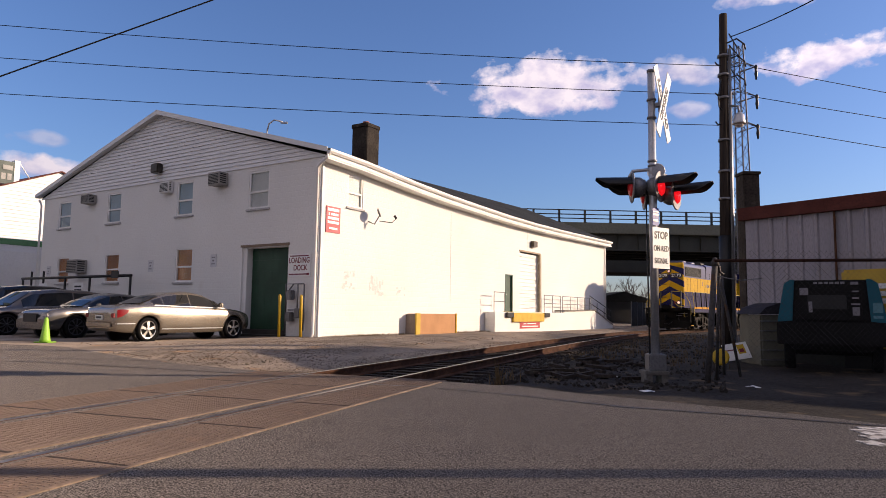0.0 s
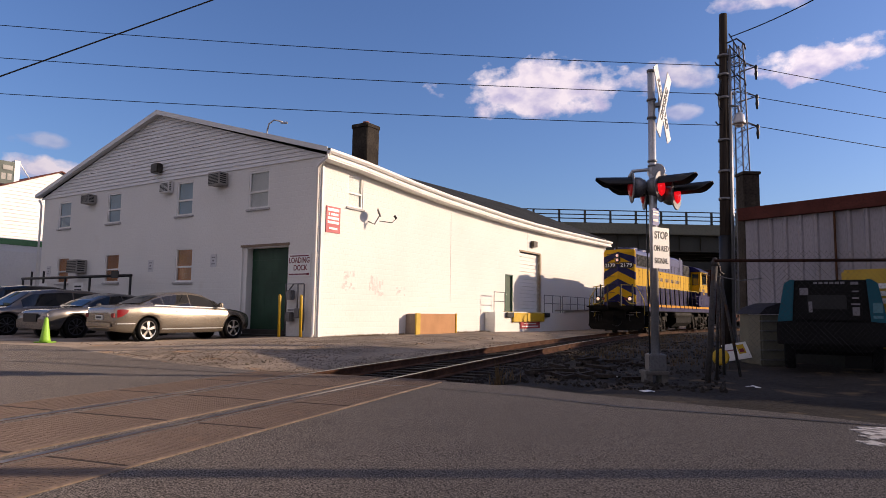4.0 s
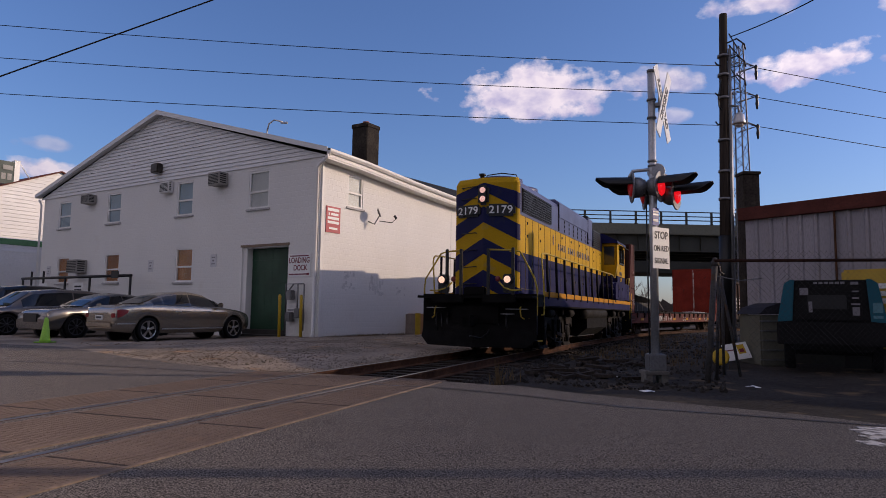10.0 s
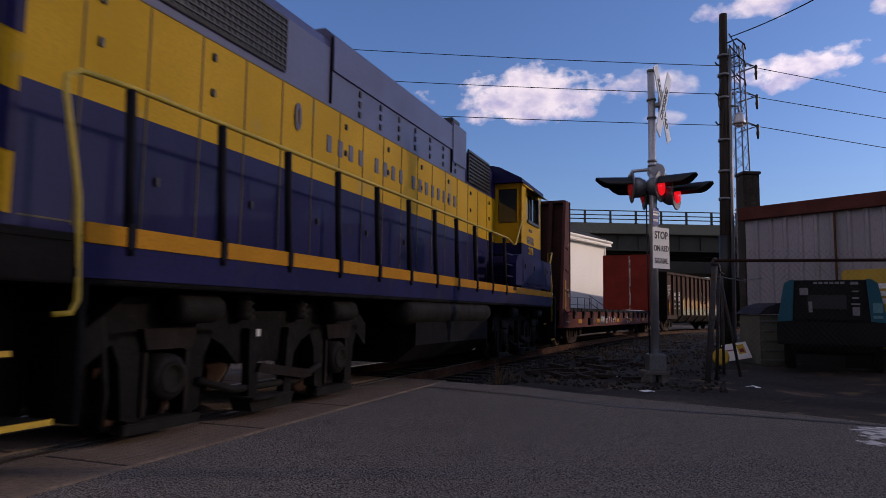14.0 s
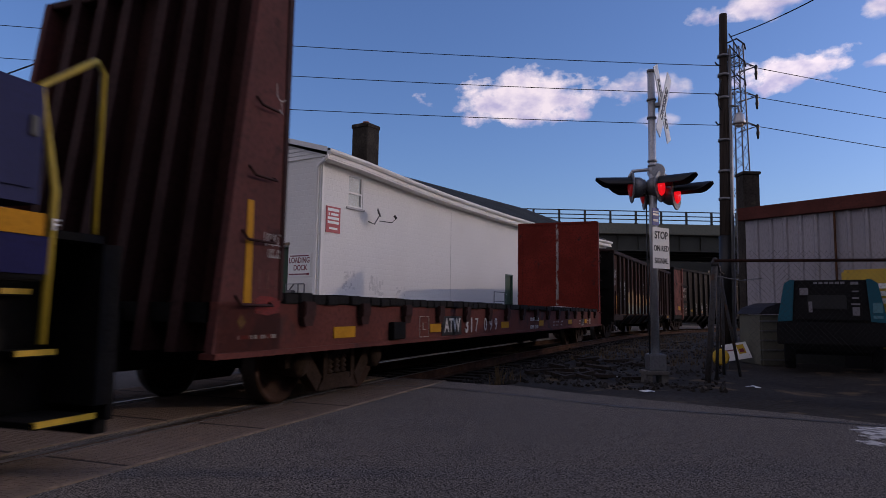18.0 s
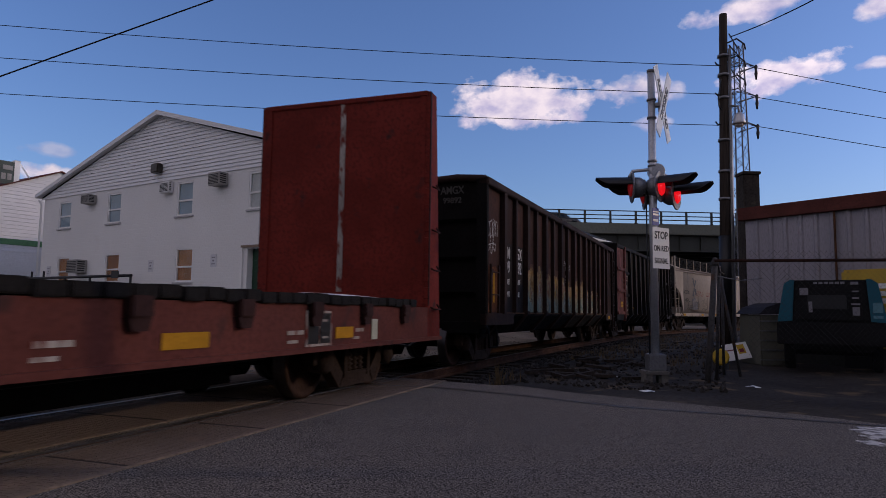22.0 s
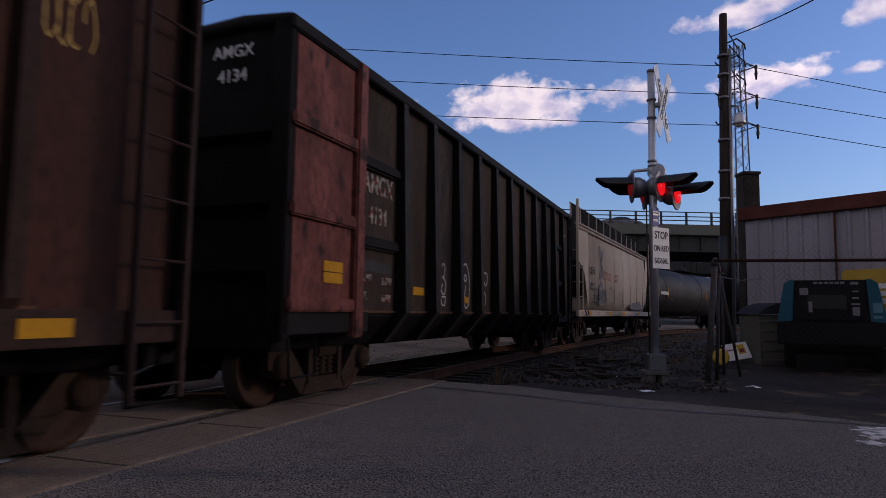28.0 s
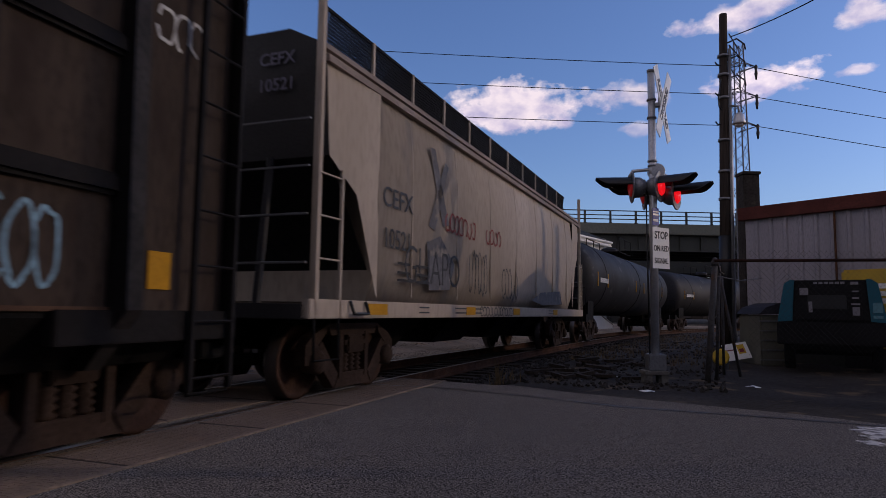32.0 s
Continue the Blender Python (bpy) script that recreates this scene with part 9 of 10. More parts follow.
def mural_mat():
    """Old spray-can mural: ochre above, mint and cream below, flaking to bare brown along a ragged top."""
    m = bpy.data.materials.new("weathered_mural")
    m.use_nodes = True
    n, l = m.node_tree.nodes, m.node_tree.links
    b = n["Principled BSDF"]
    co, sp = n.new("ShaderNodeTexCoord"), n.new("ShaderNodeSeparateXYZ")
    l.new(co.outputs["Object"], sp.inputs[0])

    def noise_at(s_, d, rough_=0.6):
        t = n.new("ShaderNodeTexNoise")
        t.inputs["Scale"].default_value, t.inputs["Detail"].default_value, t.inputs["Roughness"].default_value = s_, d, rough_
        l.new(co.outputs["Object"], t.inputs["Vector"])
        return t.outputs["Fac"]

    def calc(op, a, c):
        x = n.new("ShaderNodeMath")
        x.operation = op
        for sock, v in zip(x.inputs, (a, c)):
            if isinstance(v, float):
                sock.default_value = v
            else:
                l.new(v, sock)
        return x.outputs[0]

    def ramp(v, stops):
        r = n.new("ShaderNodeValToRGB")
        e = r.color_ramp.elements
        while len(e) < len(stops):
            e.new(0.5)
        for k, (p, c) in enumerate(stops):
            e[k].position, e[k].color = p, (*c, 1)
        l.new(v, r.inputs[0])
        return r.outputs[0]

    def mix(f, a, c):
        x = n.new("ShaderNodeMix")
        x.data_type = "RGBA"
        l.new(f, x.inputs[0])
        for sock, v in ((x.inputs[6], a), (x.inputs[7], c)):
            if isinstance(v, tuple):
                sock.default_value = (*v, 1)
            else:
                l.new(v, sock)
        return x.outputs[2]

    def band(v, a, c):
        r = n.new("ShaderNodeMapRange")
        r.inputs[1].default_value, r.inputs[2].default_value = a, c
        l.new(v, r.inputs[0])
        return r.outputs[0]

    warm = ramp(noise_at(4.5, 5.0), [(0.36, (0.198, 0.099, 0.027)), (0.45, (0.315, 0.171, 0.045)), (0.53, (0.343, 0.270, 0.135)), (0.60, (0.234, 0.073, 0.036)), (0.68, (0.288, 0.152, 0.126))])
    cool = ramp(noise_at(3.6, 5.0), [(0.36, (0.126, 0.189, 0.152)), (0.46, (0.242, 0.288, 0.225)), (0.56, (0.297, 0.270, 0.163)), (0.66, (0.198, 0.135, 0.081))])
    z = sp.outputs[2]
    low = calc("ADD", z, calc("MULTIPLY", noise_at(1.7, 3.0), 0.9))
    paint_ = mix(band(low, 1.75, 1.95), cool, warm)
    paint_ = mix(band(noise_at(16.0, 6.0), 0.58, 0.64), paint_, (0.10, 0.05, 0.03))
    ragged = calc("ADD", z, calc("MULTIPLY", noise_at(2.6, 6.0), 1.0))
    out = mix(band(ragged, 2.36, 2.50), paint_, (0.062, 0.027, 0.019))
    l.new(out, b.inputs["Base Color"])
    b.inputs["Roughness"].default_value, b.inputs["Specular IOR Level"].default_value = 0.78, 0.2
    return m


MURAL = mural_mat()
for k in range(2, 13):
    o0_, o1_ = rib1[k] + 0.06, rib1[k + 1] - 0.06
    hi_z = 2.12 if k < 6 else (2.05 if k in (8, 9) else 1.75)
    if k in (6, 7):
        o0_ += 0.3 * (k == 6)
    patch(g1, G1, 1.4235, [(o0_, 1.03), (o1_, 1.03), (o1_, hi_z), (o0_, hi_z)], MURAL, "weathered multicolour graffiti fill")
    if k < 10:
        wr = 0.085 if k % 2 == 0 else 0.055
        patch(g1, G1, 1.5235 if k % 2 == 0 else 1.5035, [(rib1[k] - wr, 1.06), (rib1[k] + wr, 1.06), (rib1[k] + wr, 1.95), (rib1[k] - wr, 1.95)], MURAL, "graffiti running over the post")
for k in range(2, 12):
    rn = random.Random(60 + k)
    o0_ = rib1[k] + 0.14
    strokes = [[(o0_ + 0.08 * i + rn.uniform(-0.03, 0.03), rn.choice((1.15, 1.4, 1.65, 1.85)) + rn.uniform(-0.08, 0.08)) for i in range(7)] for _ in range(2 if k < 8 else 1)]
    spray(g1, G1, 1.427, strokes, SPRAY_K if k % 3 else SPRAY_W, "graffiti outline", thick=0.007)
spray(g1, G1, 1.427, [[(45.55, 1.75), (45.56, 1.45), (45.52, 1.15)], [(45.42, 1.28), (45.52, 1.14), (45.64, 1.27)]], SPRAY_W, "white spray-can arrow", thick=0.012)
spray(g1, G1, 1.427, scribble(44.95, 2.28, 0.65, 0.3, 4, 15) + scribble(45.1, 1.95, 0.45, 0.25, 4, 17), SPRAY_W, "white spray-can tag", thick=0.012)
patch(g1, G1, 1.4242, [(42.85, 1.06), (43.2, 1.06), (43.2, 1.28), (42.85, 1.28)], BLACK, "dark stencil box in the mural")
patch(g1, G1, 1.4247, [(42.88, 1.09), (43.17, 1.09), (43.17, 1.25), (42.88, 1.25)], CHALK, "pale field of the stencil box")
spray(g1, G1, 1.428, scribble(47.4, 1.4, 3.2, 0.6, 7, 9), SPRAY_W, "white graffiti tag", thick=0.01)
spray(g1, G1, 1.428, scribble(51.75, 2.75, 0.45, 0.35, 5, 21), SPRAY_Y, "small pale tag", thick=0.007)
part("reflector", box(B(), 1.424, 1.43, 43.86 - G1, 43.96 - G1, 1.45, 1.9), REFLECT, g1, "amber reflective patch")
part("reflector", box(B(), 1.424, 1.43, 50.04 - G1, 50.2 - G1, 1.45, 1.95), REFLECT, g1)
part("reflector", box(B(), 1.505, 1.512, 51.75 - G1, 52.1 - G1, 0.84, 0.95), REFLECT, g1)
part("reflector", box(B(), 1.505, 1.512, 38.7 - G1, 38.78 - G1, 1.2, 1.75), REFLECT, g1)

# body widened so that its ribs and figures line up in the camera's view
done_ = set()
for ob in list(g1.children) + [c for e in g1.children if e.name.startswith("ladder") for c in e.children]:
    if ob.type == "MESH":
        if ob.location.x > 0.5:
            ob.location.x *= 1.055
        elif ob.data.name not in done_:
            done_.add(ob.data.name)
            ob.data.transform(Matrix.Diagonal((1.055, 1, 1, 1)))
rib2 = [57.1] + [58.13 + k * 1.03 for k in range(9)] + [67.45]
g2, G2 = gondola("black_gondola_car", 54.5, 68.65, 3.88, GON2, GON2_RIB, END_BLACK, "dark grey-brown gondola car with faded red end panels", rib2, (56.0, 67.1), "red", (56.0, 67.5))
part("end_panel", box(B(), 1.42, 1.49, 54.62 - G2, 55.78 - G2, 1.02, 3.75, 0.02), GON2_RED, g2, "faded pink-red end panel")
for z in (1.0, 1.92, 2.8):
    part("panel_rib", box(B(), 1.49, 1.55, 54.55 - G2, 55.8 - G2, z, z + 0.14, 0.02), GON2_RED, g2)
part("corner_rib", box(B(), 1.45, 1.56, 55.78 - G2, 55.98 - G2, 0.72, 3.86, 0.02), GON2_RED, g2)
for o in (56.0, 66.45):
    for z in (1.75, 2.7):
        part("panel_rib", box(B(), 1.42, 1.49, o - G2, o + 1.05 - G2, z, z + 0.15, 0.03), GON2_RIB, g2)
text_part("lettering", "AMGX", 0.17, MARK_WHITE, g2, pose(0.82, 54.5 - G2 - 0.005, 3.57, 90, 0, 0))
text_part("lettering", "4134", 0.18, MARK_WHITE, g2, pose(0.82, 54.5 - G2 - 0.005, 3.32, 90, 0, 0))
text_part("lettering", "AMGX", 0.34, CHALK, g2, pose(1.426, 56.53 - G2, 2.54) @ TXT, wide=0.8, bold=0.002)
text_part("lettering", "4134", 0.3, CHALK, g2, pose(1.426, 56.53 - G2, 2.16) @ TXT, wide=0.8, bold=0.002)
patch(g2, G2, 1.4235, [(56.12, 1.50), (57.0, 1.46), (57.02, 1.58), (56.4, 1.62), (56.14, 1.60)], SPRAY_K, "black overpainted band")
for words, o, z in (("C.LMT.", 56.27, 1.40), ("212700", 56.82, 1.38), ("WT.", 56.2, 1.19), ("60300", 56.8, 1.17)):
    text_part("lettering", words, 0.13, CHALK, g2, pose(1.426, o - G2, z) @ TXT, wide=0.8, bold=0.0)
spray(g2, G2, 1.427, [[(58.66, 1.7), (58.74, 1.75), (58.8, 1.68), (58.76, 1.56), (58.7, 1.54), (58.8, 1.5), (58.84, 1.38), (58.76, 1.28), (58.66, 1.34), (58.7, 1.44)], [(58.68, 1.24), (58.82, 1.24), (58.8, 1.12), (58.68, 1.13), (58.66, 1.22)]], SPRAY_W, "white looping graffiti letters", thick=0.012)
spray(g2, G2, 1.427, [[(59.54, 1.16), (59.54, 1.4), (59.58, 1.64), (59.66, 1.79), (59.76, 1.81), (59.86, 1.72), (59.93, 1.54), (59.94, 1.34), (59.9, 1.14)], [(59.54, 1.16), (59.58, 1.09), (59.66, 1.12), (59.69, 1.18), (59.73, 1.1), (59.82, 1.09), (59.9, 1.15)], [(59.73 + 0.05 * math.cos(a), 1.58 + 0.05 * math.sin(a)) for a in np.linspace(0, 6.3, 12)], [(59.75, 1.46), (59.72, 1.36), (59.71, 1.24)]], SPRAY_W, "white graffiti letter like an arch", thick=0.013)
spray(g2, G2, 1.427, [[(60.47, 1.5), (60.5, 1.66), (60.55, 1.79), (60.66, 1.77), (60.74, 1.72), (60.86, 1.73), (60.93, 1.66), (60.9, 1.54), (60.8, 1.5), (60.72, 1.58), (60.62, 1.54), (60.56, 1.46)], [(60.52, 1.4), (60.66, 1.42), (60.78, 1.36), (60.85, 1.26), (60.8, 1.16), (60.68, 1.1), (60.58, 1.14), (60.62, 1.22)]], SPRAY_W, "white graffiti letters", thick=0.013)
spray(g2, G2, 1.427, [[(61.53, 1.84), (61.58, 1.68), (61.55, 1.52), (61.56, 1.4)], [(61.56, 1.52), (61.66, 1.64), (61.75, 1.62), (61.76, 1.5), (61.71, 1.38), (61.66, 1.24), (61.58, 1.1)]], SPRAY_W, "white graffiti letters", thick=0.011)
spray(g2, G2, 1.427, scribble(66.35, 1.38, 0.65, 0.5, 4, 31), SPRAY_B, "pale blue graffiti tag")
spray(g2, G2, 1.427, scribble(67.7, 3.1, 0.5, 0.3, 3, 33), SPRAY_W, "small white tag")
for o, z in ((55.2, 1.3), (55.2, 1.42), (57.6, 1.24), (59.5, 1.16), (62.44, 1.2), (65.6, 1.15)):
    part("reflector", box(B(), 1.5 if o < 56 else 1.43, 1.506 if o < 56 else 1.436, o - G2, o - G2 + 0.38, z, z + 0.11), REFLECT, g2, "amber reflective patch")
part("reflector", box(B(), 1.43, 1.436, 67.72 - G2, 67.94 - G2, 1.15, 1.42), REFLECT, g2)

# -- covered hopper --
HOP = mat("dusty_hopper_grey", (0.44, 0.365, 0.29), 0.7, scale=0.8, fine=14, var=0.16, bump=0.08, stain=(0.28, 0.255, 0.23), stain_at=0.60, streak=0.35)
HOP_RECESS_SHADE = mat("hopper_recess_shade", (0.02, 0.019, 0.018), 0.8, scale=1.4, fine=16, var=0.35, bump=0.1)
HOP_DARK = mat("hopper_dark_grey", (0.045, 0.043, 0.042), 0.7, scale=1, var=0.25, bump=0.1)
hop, HM = car_thing("covered_hopper_car", 69.9, 85.3, (71.6, 83.6), "dusty grey covered hopper car with a mesh-fenced roof walk and graffiti", "hopper car")
ha, hb = 69.9 - HM, 85.3 - HM
bm = B()
prof = [(1.3, 1.12), (1.42, 1.5), (1.46, 2.3), (1.45, 3.1), (1.38, 3.72), (1.28, 3.86), (0.9, 4.02), (-0.9, 4.02), (-1.28, 3.86), (-1.38, 3.72), (-1.45, 3.1), (-1.46, 2.3), (-1.42, 1.5), (-1.3, 1.12)]
# side sheets start behind the slope of the ends
prism(bm, prof, ha + 1.5, hb - 1.5, "y")
for f in bm.faces:
    f.smooth = len(f.verts) == 4
part("body", bm, HOP, hop, "curved grey hopper body")
for d, e in ((1, ha), (-1, hb)):
    bm = B()
    yt, ym = e + 0.35 * d, e + 1.52 * d
    for sx in (-1, 1):
        q = [(1.455 * sx, ym, 1.15), (1.455 * sx, ym, 3.75), (1.4 * sx, yt, 3.75), (1.4 * sx, yt + 0.1 * d, 2.7), (1.44 * sx, e + 1.0 * d, 2.35)]
        vs = [bm.verts.new(p) for p in q]
        bm.faces.new(vs if sx * d > 0 else vs[::-1])
    arch = [(-1.4, 3.75), (-1.32, 3.95), (-0.9, 4.16), (0.9, 4.16), (1.32, 3.95), (1.4, 3.75)]
    bm.faces.new([bm.verts.new((x, yt, z)) for x, z in arch] + [bm.verts.new((1.4, yt + 0.1 * d, 2.7)), bm.verts.new((-1.4, yt + 0.1 * d, 2.7))])
    # black of the slope sheet stands for the shade in the recess
    lower = B()
    lower.faces.new([lower.verts.new(p) for p in ((-1.4, yt + 0.1 * d, 2.7), (1.4, yt + 0.1 * d, 2.7), (1.3, ym + 0.3 * d, 1.15), (-1.3, ym + 0.3 * d, 1.15))])
    part("slope_sheet", lower, HOP_RECESS_SHADE, hop, "slope sheet coloured black for the shade of the recess")
    for (xa_, za_), (xb_, zb_) in zip(arch, arch[1:]):
        bm.faces.new([bm.verts.new(p) for p in ((xa_, yt, za_), (xb_, yt, zb_), (xb_, ym, zb_ - 0.03), (xa_, ym, za_ - 0.03))])
    # end-facing faces take the darker grey, the others the side's grey
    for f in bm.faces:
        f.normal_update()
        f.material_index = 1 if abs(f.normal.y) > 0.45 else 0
    part("end_slope", bm, [HOP, HOP_DARK], hop, "hopper end, darker grey on its end-facing faces")
    part("end_platform", box(B(), -1.45, 1.45, min(e, e + 1.5 * d), max(e, e + 1.5 * d), 0.92, 1.08, 0.01), HOP_DARK, hop)
    for sx in (-1, 1):
        part("end_post", box(B(), min(1.38 * sx, 1.46 * sx), max(1.38 * sx, 1.46 * sx), min(e + 0.16 * d, e + 0.24 * d), max(e + 0.16 * d, e + 0.24 * d), 1.0, 4.62, 0.01), HOP, hop)
        ladder = new("ladder")
        ladder.parent = hop
        for yv in (e + 0.12 * d, e + 0.6 * d):
            part("stile", box(B(), min(1.47 * sx, 1.5 * sx), max(1.47 * sx, 1.5 * sx), yv - 0.02, yv + 0.02, 0.95, 2.55), HOP, ladder)
        for z in np.arange(1.1, 2.55, 0.45):
            part("rung", rod(B(), (1.485 * sx, e + 0.12 * d, z), (1.485 * sx, e + 0.6 * d, z), 0.013, 5), HOP, ladder)
        part("sill_step", pipe(B(), [(1.48 * sx, e + 0.12 * d, 0.95), (1.49 * sx, e + 0.12 * d, 0.5), (1.49 * sx, e + 0.6 * d, 0.5), (1.48 * sx, e + 0.6 * d, 0.95)], 0.016, 5), SHADED_GRIME, hop)
    for z in (1.5, 2.0, 2.5, 3.0):
        part("end_rung", rod(B(), (-1.42, e + 0.04 * d, z), (1.42, e + 0.04 * d, z), 0.014, 5), GALV, hop)
    for x in (-0.7, 0.0, 0.7):
        part("end_strut", rod(B(), (x, e + 0.2 * d, 1.08), (x * 0.9, yt + 0.1 * d, 2.72), 0.05, 6), HOP_DARK, hop)
    coupler(hop, e, -d, 0.6)
for sx in (-1, 1):
    part("side_sill", box(B(), min(1.4 * sx, 1.5 * sx), max(1.4 * sx, 1.5 * sx), ha, hb, 0.93, 1.13, 0.01), HOP, hop, "pale side sill with reflectors")
    part("eave_rail", box(box(B(), min(1.34 * sx, 1.46 * sx), max(1.34 * sx, 1.46 * sx), ha + 0.3, hb - 0.3, 3.7, 3.78), min(1.3 * sx, 1.43 * sx), max(1.3 * sx, 1.43 * sx), ha + 0.3, hb - 0.3, 3.84, 3.9), mat("tan_eave", (0.30, 0.24, 0.20), 0.75, scale=1), hop)
    # roof walk with expanded-metal side guard
    bm = B()
    for y in np.arange(ha + 0.75, hb - 0.95, 0.036):
        for up in (1, -1):
            za, zb = (4.02, 4.58) if up > 0 else (4.58, 4.02)
            rod(bm, (1.05 * sx, y, za), (1.05 * sx, y + 0.22, zb), 0.008, 3)
    part("guard_mesh", bm, SHADED_GRIME, hop, "expanded-metal guard")
    for y in np.arange(ha + 0.72, hb - 0.6, 1.28):
        part("guard_post", box(B(), min(1.04 * sx, 1.08 * sx), max(1.04 * sx, 1.08 * sx), y, y + 0.05, 3.95, 4.62), HOP, hop)
    part("guard_bar", box(box(B(), 1.05 * sx - 0.015, 1.05 * sx + 0.015, ha + 0.7, hb - 0.7, 4.58, 4.62), 1.05 * sx - 0.3, 1.05 * sx + 0.01, ha + 1.5, hb - 1.5, 4.02, 4.05), SHADED_GRIME, hop)
for y in np.arange(ha + 1.6, hb - 1.4, 1.75):
    part("roof_hatch", lathe(B(), [(0.32, 4.0), (0.34, 4.1), (0.2, 4.16), (0.02, 4.18)], 14, "z", (0, y, 0)), HOP, hop)
    if y < hb - 3:
        part("side_seam", prism(B(), [(1.466, 1.2), (1.466, 2.3), (1.455, 3.1), (1.39, 3.7), (1.385, 3.7), (1.448, 3.1), (1.458, 2.3), (1.43, 1.5)], y + 0.9, y + 0.925, "y"), HOP, hop)
for y in (73.3, 76.4, 79.5, 82.0):
    part("discharge_gate", prism(B(), [(-0.9, 1.0), (0.9, 1.0), (0.4, 0.45), (-0.4, 0.45)], y - 0.8 - HM, y + 0.8 - HM, "y"), SHADED_GRIME, hop)
part("centre_sill", box(B(), -0.25, 0.25, ha, hb, 0.6, 0.95), SHADED_GRIME, hop)
HX = 1.472
text_part("lettering", "CEFX", 0.36, SPRAY_K, hop, pose(HX, 71.95 - HM, 2.44) @ TXT, wide=1.05, bold=0.0)
text_part("lettering", "10521", 0.36, SPRAY_K, hop, pose(HX, 71.95 - HM, 1.92) @ TXT, wide=0.95, bold=0.0)
text_part("lettering", "CEFX", 0.2, MARK_BLUE, hop, pose(0.75, 70.235 - HM, 3.82, 90, 0, 0))
text_part("lettering", "10521", 0.2, MARK_BLUE, hop, pose(0.75, 70.235 - HM, 3.52, 90, 0, 0))
text_part("graffiti", "GUAPO", 0.75, SPRAY_K, hop, pose(HX + 0.002, 73.2 - HM, 1.62) @ TXT, "black graffiti letters", 0.95, 0.85, -0.012)
spray(hop, HM, HX + 0.003, scribble(74.7, 1.68, 0.95, 0.75, 6, 41), SPRAY_K, "black graffiti tag")
spray(hop, HM, HX + 0.003, scribble(76.6, 1.58, 1.1, 0.6, 5, 43), SPRAY_K, "black graffiti tag", thick=0.016)
spray(hop, HM, HX + 0.003, scribble(73.6, 2.4, 1.4, 0.3, 7, 45), SPRAY_R, "faded red tag", thick=0.016)
spray(hop, HM, HX + 0.003, scribble(75.6, 2.4, 0.9, 0.28, 4, 47), SPRAY_R, "faded red tag", thick=0.016)
spray(hop, HM, 1.508, scribble(75.2, 1.03, 2.0, 0.17, 12, 49), SPRAY_K, "black tag on the sill", thick=0.012)
for o, w in ((71.13, 0.5), (74.5, 0.45), (77.3, 0.5), (81.0, 0.5)):
    part("reflector", box(B(), 1.502, 1.508, o - HM, o - HM + w, 0.97, 1.1), REFLECT, hop)
bm = B()
for o, w in ((72.6, 0.35), (74.0, 1.3), (80.5, 0.8)):
    for z in (0.99, 1.06):
        box(bm, 1.502, 1.506, o - HM, o - HM + w, z, z + 0.022)
part("stencil", bm, INK, hop)
bm = B()
for z in (1.62, 1.5, 1.4):
    box(bm, HX, HX + 0.003, 71.95 - HM, 72.35 - HM, z, z + 0.035)
    box(bm, HX, HX + 0.003, 72.5 - HM, 73.0 - HM, z, z + 0.035)
part("stencil", bm, HOP_DARK, hop)
SHADOW_AND_OVERPAINT = mat("grey_blue_shadow_and_overpaint", (0.15, 0.145, 0.15), 0.8, scale=1.8, fine=14, var=0.25, bump=0.02, stain=(0.26, 0.22, 0.18), stain_at=0.56)
# the two crossing strips are the crossbuck's cast shadow, painted on
for pts in ([(72.95, 3.4), (73.15, 3.42), (73.75, 2.35), (73.5, 2.3)], [(73.55, 3.3), (73.7, 3.25), (73.2, 2.2), (72.95, 2.25)], [(72.9, 2.0), (73.4, 2.15), (74.0, 1.75), (73.8, 1.35), (73.0, 1.32)], [(78.9, 1.3), (79.8, 1.5), (82.0, 1.6), (82.2, 1.25), (80.0, 1.2)]):
    patch(hop, HM, HX + 0.0015, pts, SHADOW_AND_OVERPAINT, "grey overpaint and painted crossbuck shadow")
part("sill_bracket", pipe(B(), [(1.51, 70.7 - HM, 1.12), (1.56, 70.7 - HM, 0.98), (1.56, 71.05 - HM, 0.98), (1.51, 71.05 - HM, 1.12)], 0.02, 5), BLACK, hop)
for p in (71.6, 83.6):
    freight_truck(hop, p - HM, TRUCK_BROWN)

# -- tank cars --
TANK = mat("tank_black", (0.022, 0.022, 0.025), 0.62, scale=0.8, fine=12, var=0.25, bump=0.02, stain=(0.07, 0.068, 0.065), stain_at=0.62)


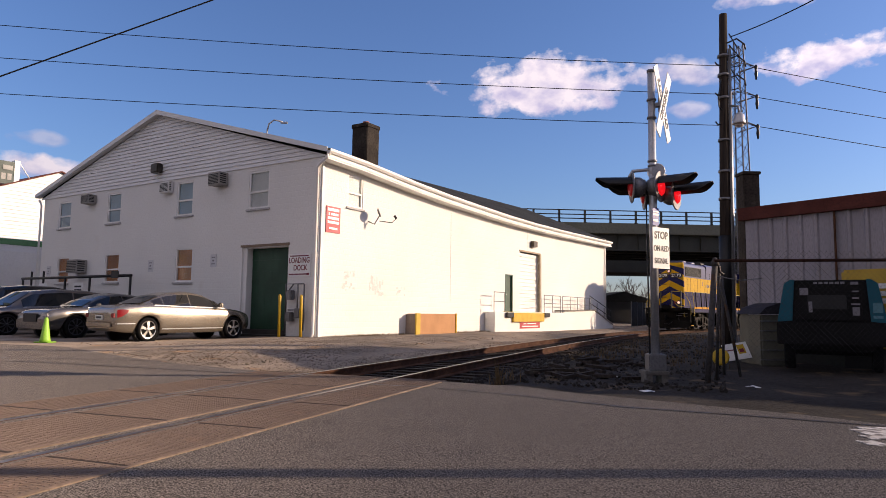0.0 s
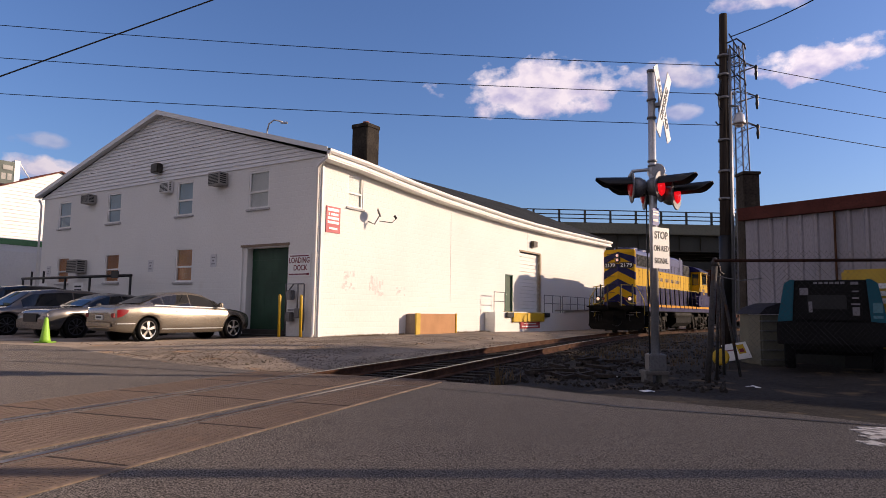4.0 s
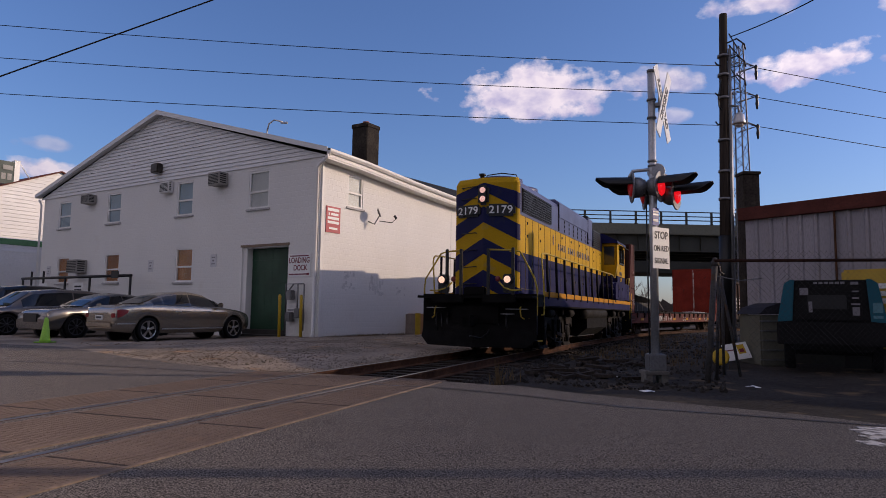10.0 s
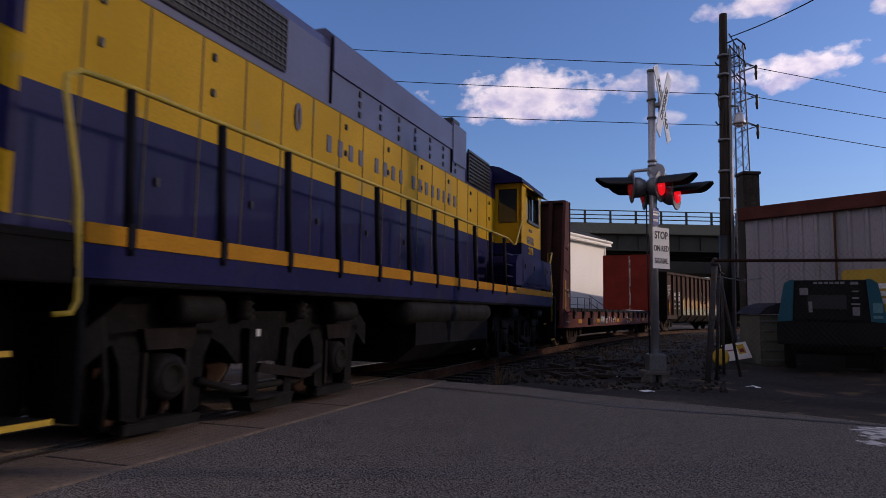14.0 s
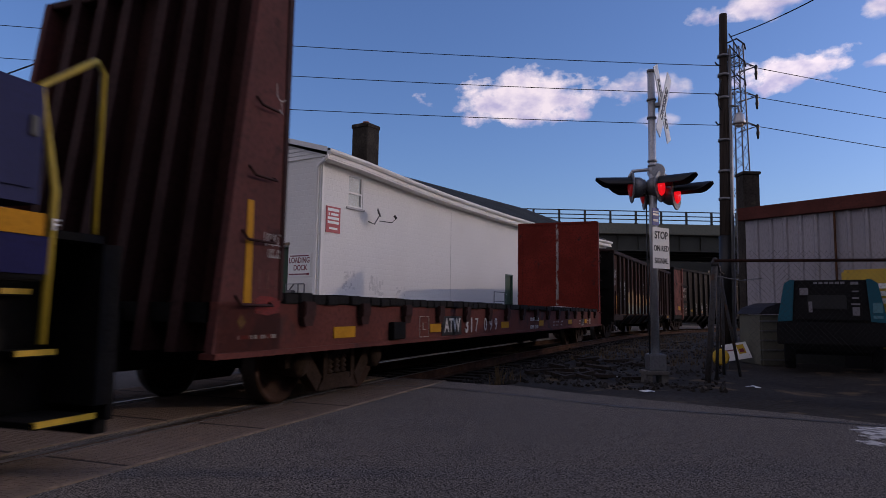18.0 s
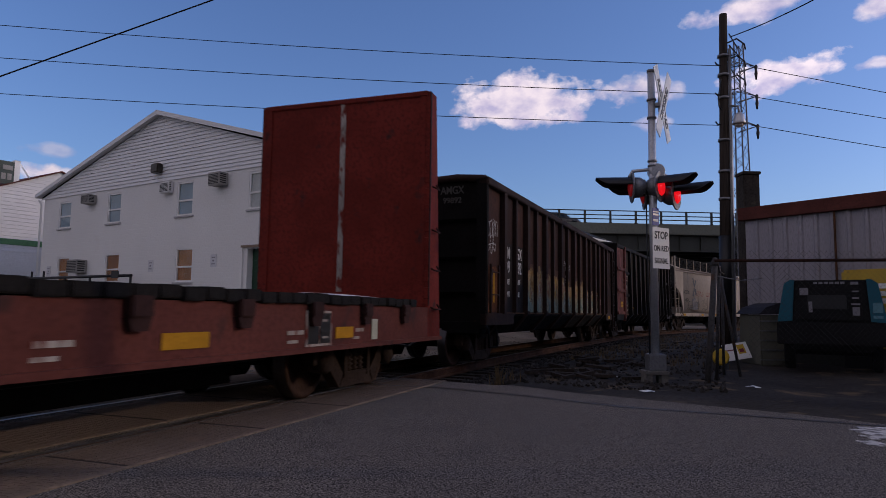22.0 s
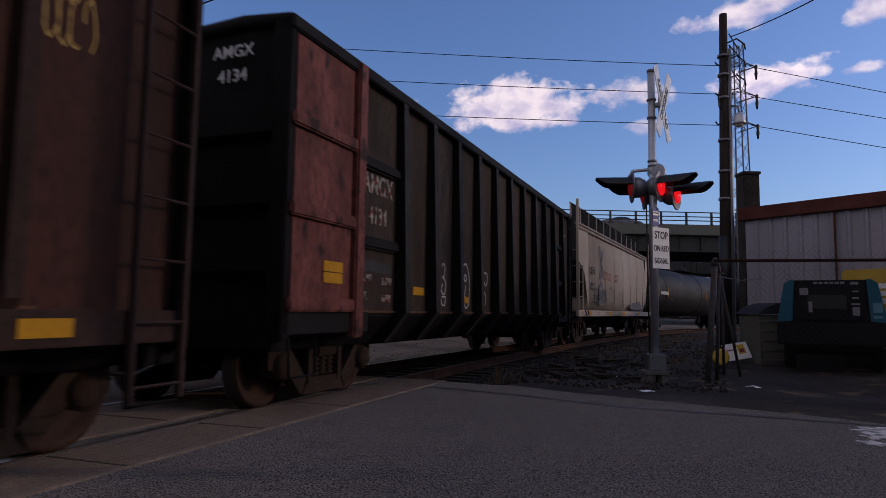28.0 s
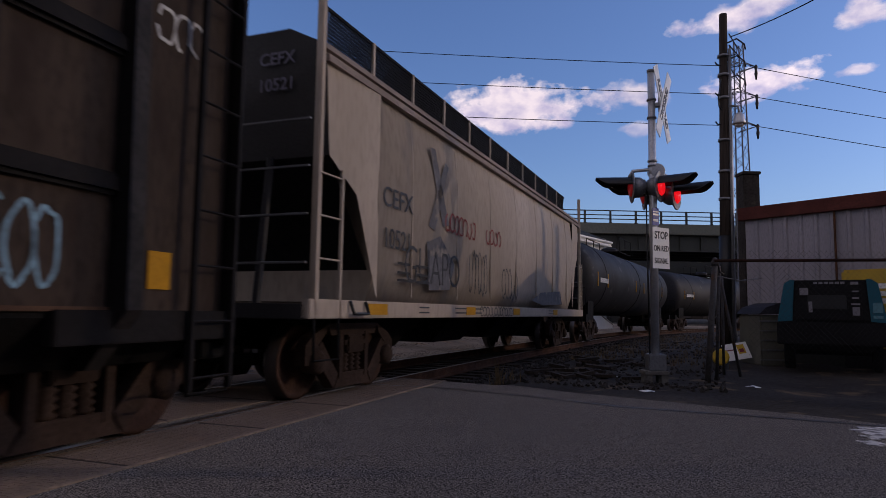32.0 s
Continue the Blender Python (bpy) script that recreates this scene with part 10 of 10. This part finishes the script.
def tank_car(o0, o1):
    car, M = car_thing("tank_car", o0, o1, (o0 + 1.8, o1 - 1.8), "glossy black cylindrical tank car with yellow reflectors", "tank car")
    a, b = o0 - M, o1 - M
    part("tank", lathe(B(), [(0.05, a + 0.35), (0.8, a + 0.45), (1.25, a + 0.7), (1.42, a + 1.1), (1.42, b - 1.1), (1.25, b - 0.7), (0.8, b - 0.45), (0.05, b - 0.35)], 36, "y", (0, 0, 2.35)), TANK, car, "black cylindrical tank")
    for y in (a + 3, 0, b - 3):
        part("tank_band", lathe(B(), [(1.425, y - 0.03), (1.44, y - 0.02), (1.44, y + 0.02), (1.425, y + 0.03)], 36, "y", (0, 0, 2.35)), TANK, car)
    part("manway", lathe(B(), [(0.4, 3.7), (0.4, 4.05), (0.3, 4.12), (0.02, 4.14)], 16), TANK, car)
    part("platform", box(B(), -0.75, 0.75, -1.3, 1.3, 3.82, 3.86), SHADED_GRIME, car)
    bm = B()
    for x in (-0.75, 0.75):
        for y in (-1.3, 0, 1.3):
            rod(bm, (x, y, 3.85), (x, y, 4.5), 0.02, 5)
        rod(bm, (x, -1.3, 4.5), (x, 1.3, 4.5), 0.02, 5)
    part("platform_rail", bm, SHADED_GRIME, car)
    for e, d in ((a, 1), (b, -1)):
        part("end_sill", box(box(B(), -1.4, 1.4, min(e, e + 0.3 * d), max(e, e + 0.3 * d), 0.75, 1.0), -0.3, 0.3, min(e, e + 3 * d), max(e, e + 3 * d), 0.6, 1.0), SHADED_GRIME, car)
        part("end_rail", pipe(B(), [(-1.35, e + 0.1 * d, 1.0), (-1.35, e + 0.1 * d, 1.9), (1.35, e + 0.1 * d, 1.9), (1.35, e + 0.1 * d, 1.0)], 0.02, 5), SHADED_GRIME, car)
        part("saddle", box(B(), -1.1, 1.1, min(e + 1.4 * d, e + 2.2 * d), max(e + 1.4 * d, e + 2.2 * d), 0.8, 1.5), SHADED_GRIME, car)
        coupler(car, e, -d, 0.6)
    bm = B()
    for y in (a + 1.6, a + 3.2, -1.0, 1.0, b - 3.2):
        box(bm, 1.4, 1.43, y, y + 0.06, 2.0, 2.5)
    part("reflector", bm, REFLECT, car)
    bm = B()
    for k in range(8):
        box(bm, 1.405, 1.43, a + 2.0 + k * 0.16, a + 2.12 + k * 0.16, 2.15, 2.32)
    part("lettering", bm, MARK_WHITE, car)
    for p in (o0 + 1.8, o1 - 1.8):
        freight_truck(car, p - M, TRUCK_BROWN)


tank_car(86.6, 106.2)
tank_car(107.5, 125.0)

# ---- cars crossing the overpass ----
road_cars = []
for kind, col, lab, t0, x0 in (("van", (0.06, 0.06, 0.065), "dark grey van driving over the overpass", 22.6, 21.4), ("sedan", (0.07, 0.07, 0.08), "dark sedan driving over the overpass", 23.0, 17.6), ("sedan", (0.10, 0.10, 0.11), "grey sedan driving over the overpass", 28.5, 27.0), ("sedan", (0.05, 0.06, 0.06), "dark sedan driving over the overpass", 21.0, 27.0)):
    at = lambda t, a=t0, b=x0: OV @ pose(-26 + b + 17.0 * (t - a) - 0.0, 3.2, 10.9, 0, 0, -90)
    st = SEDAN if kind == "sedan" else [(a, b * 1.04, c * 1.02, d, e, f) for a, b, c, d, e, f in WAGON]
    c, _h = car(at(0.0), paint("overpass_" + kind, col, 0.4), st, (1.0, 4.0), 0.93, lab, "cars on the overpass", False)
    rows_ = [(float(t), at(float(t))) for t in range(33)]
    road_cars.append((c, rows_))


def motions():
    """The train runs along its line and its wheels turn with it; clouds drift; cars cross the overpass."""
    ts = [i * 0.5 for i in range(65)]
    for t_, (p0, p1) in cars:
        rows_ = []
        for t in ts:
            a, b = line(run(t) + p0), line(run(t) + p1)
            m = (a + b) / 2
            rows_.append((t, pose(m.x, m.y, 0, 0, 0, -math.degrees(math.atan2(b.x - a.x, b.y - a.y)))))
        walk(t_, rows_)
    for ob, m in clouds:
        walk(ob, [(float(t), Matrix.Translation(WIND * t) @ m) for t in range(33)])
    for ob, rows_ in road_cars:
        walk(ob, rows_)
    steps = [i * 4 / 30 for i in range(241)]
    for w, r, y in wheelsets:
        walk(w, [(t, pose(0, y, r, math.degrees((39.9 - run(t)) / r), 0, 0)) for t in steps])


motions()
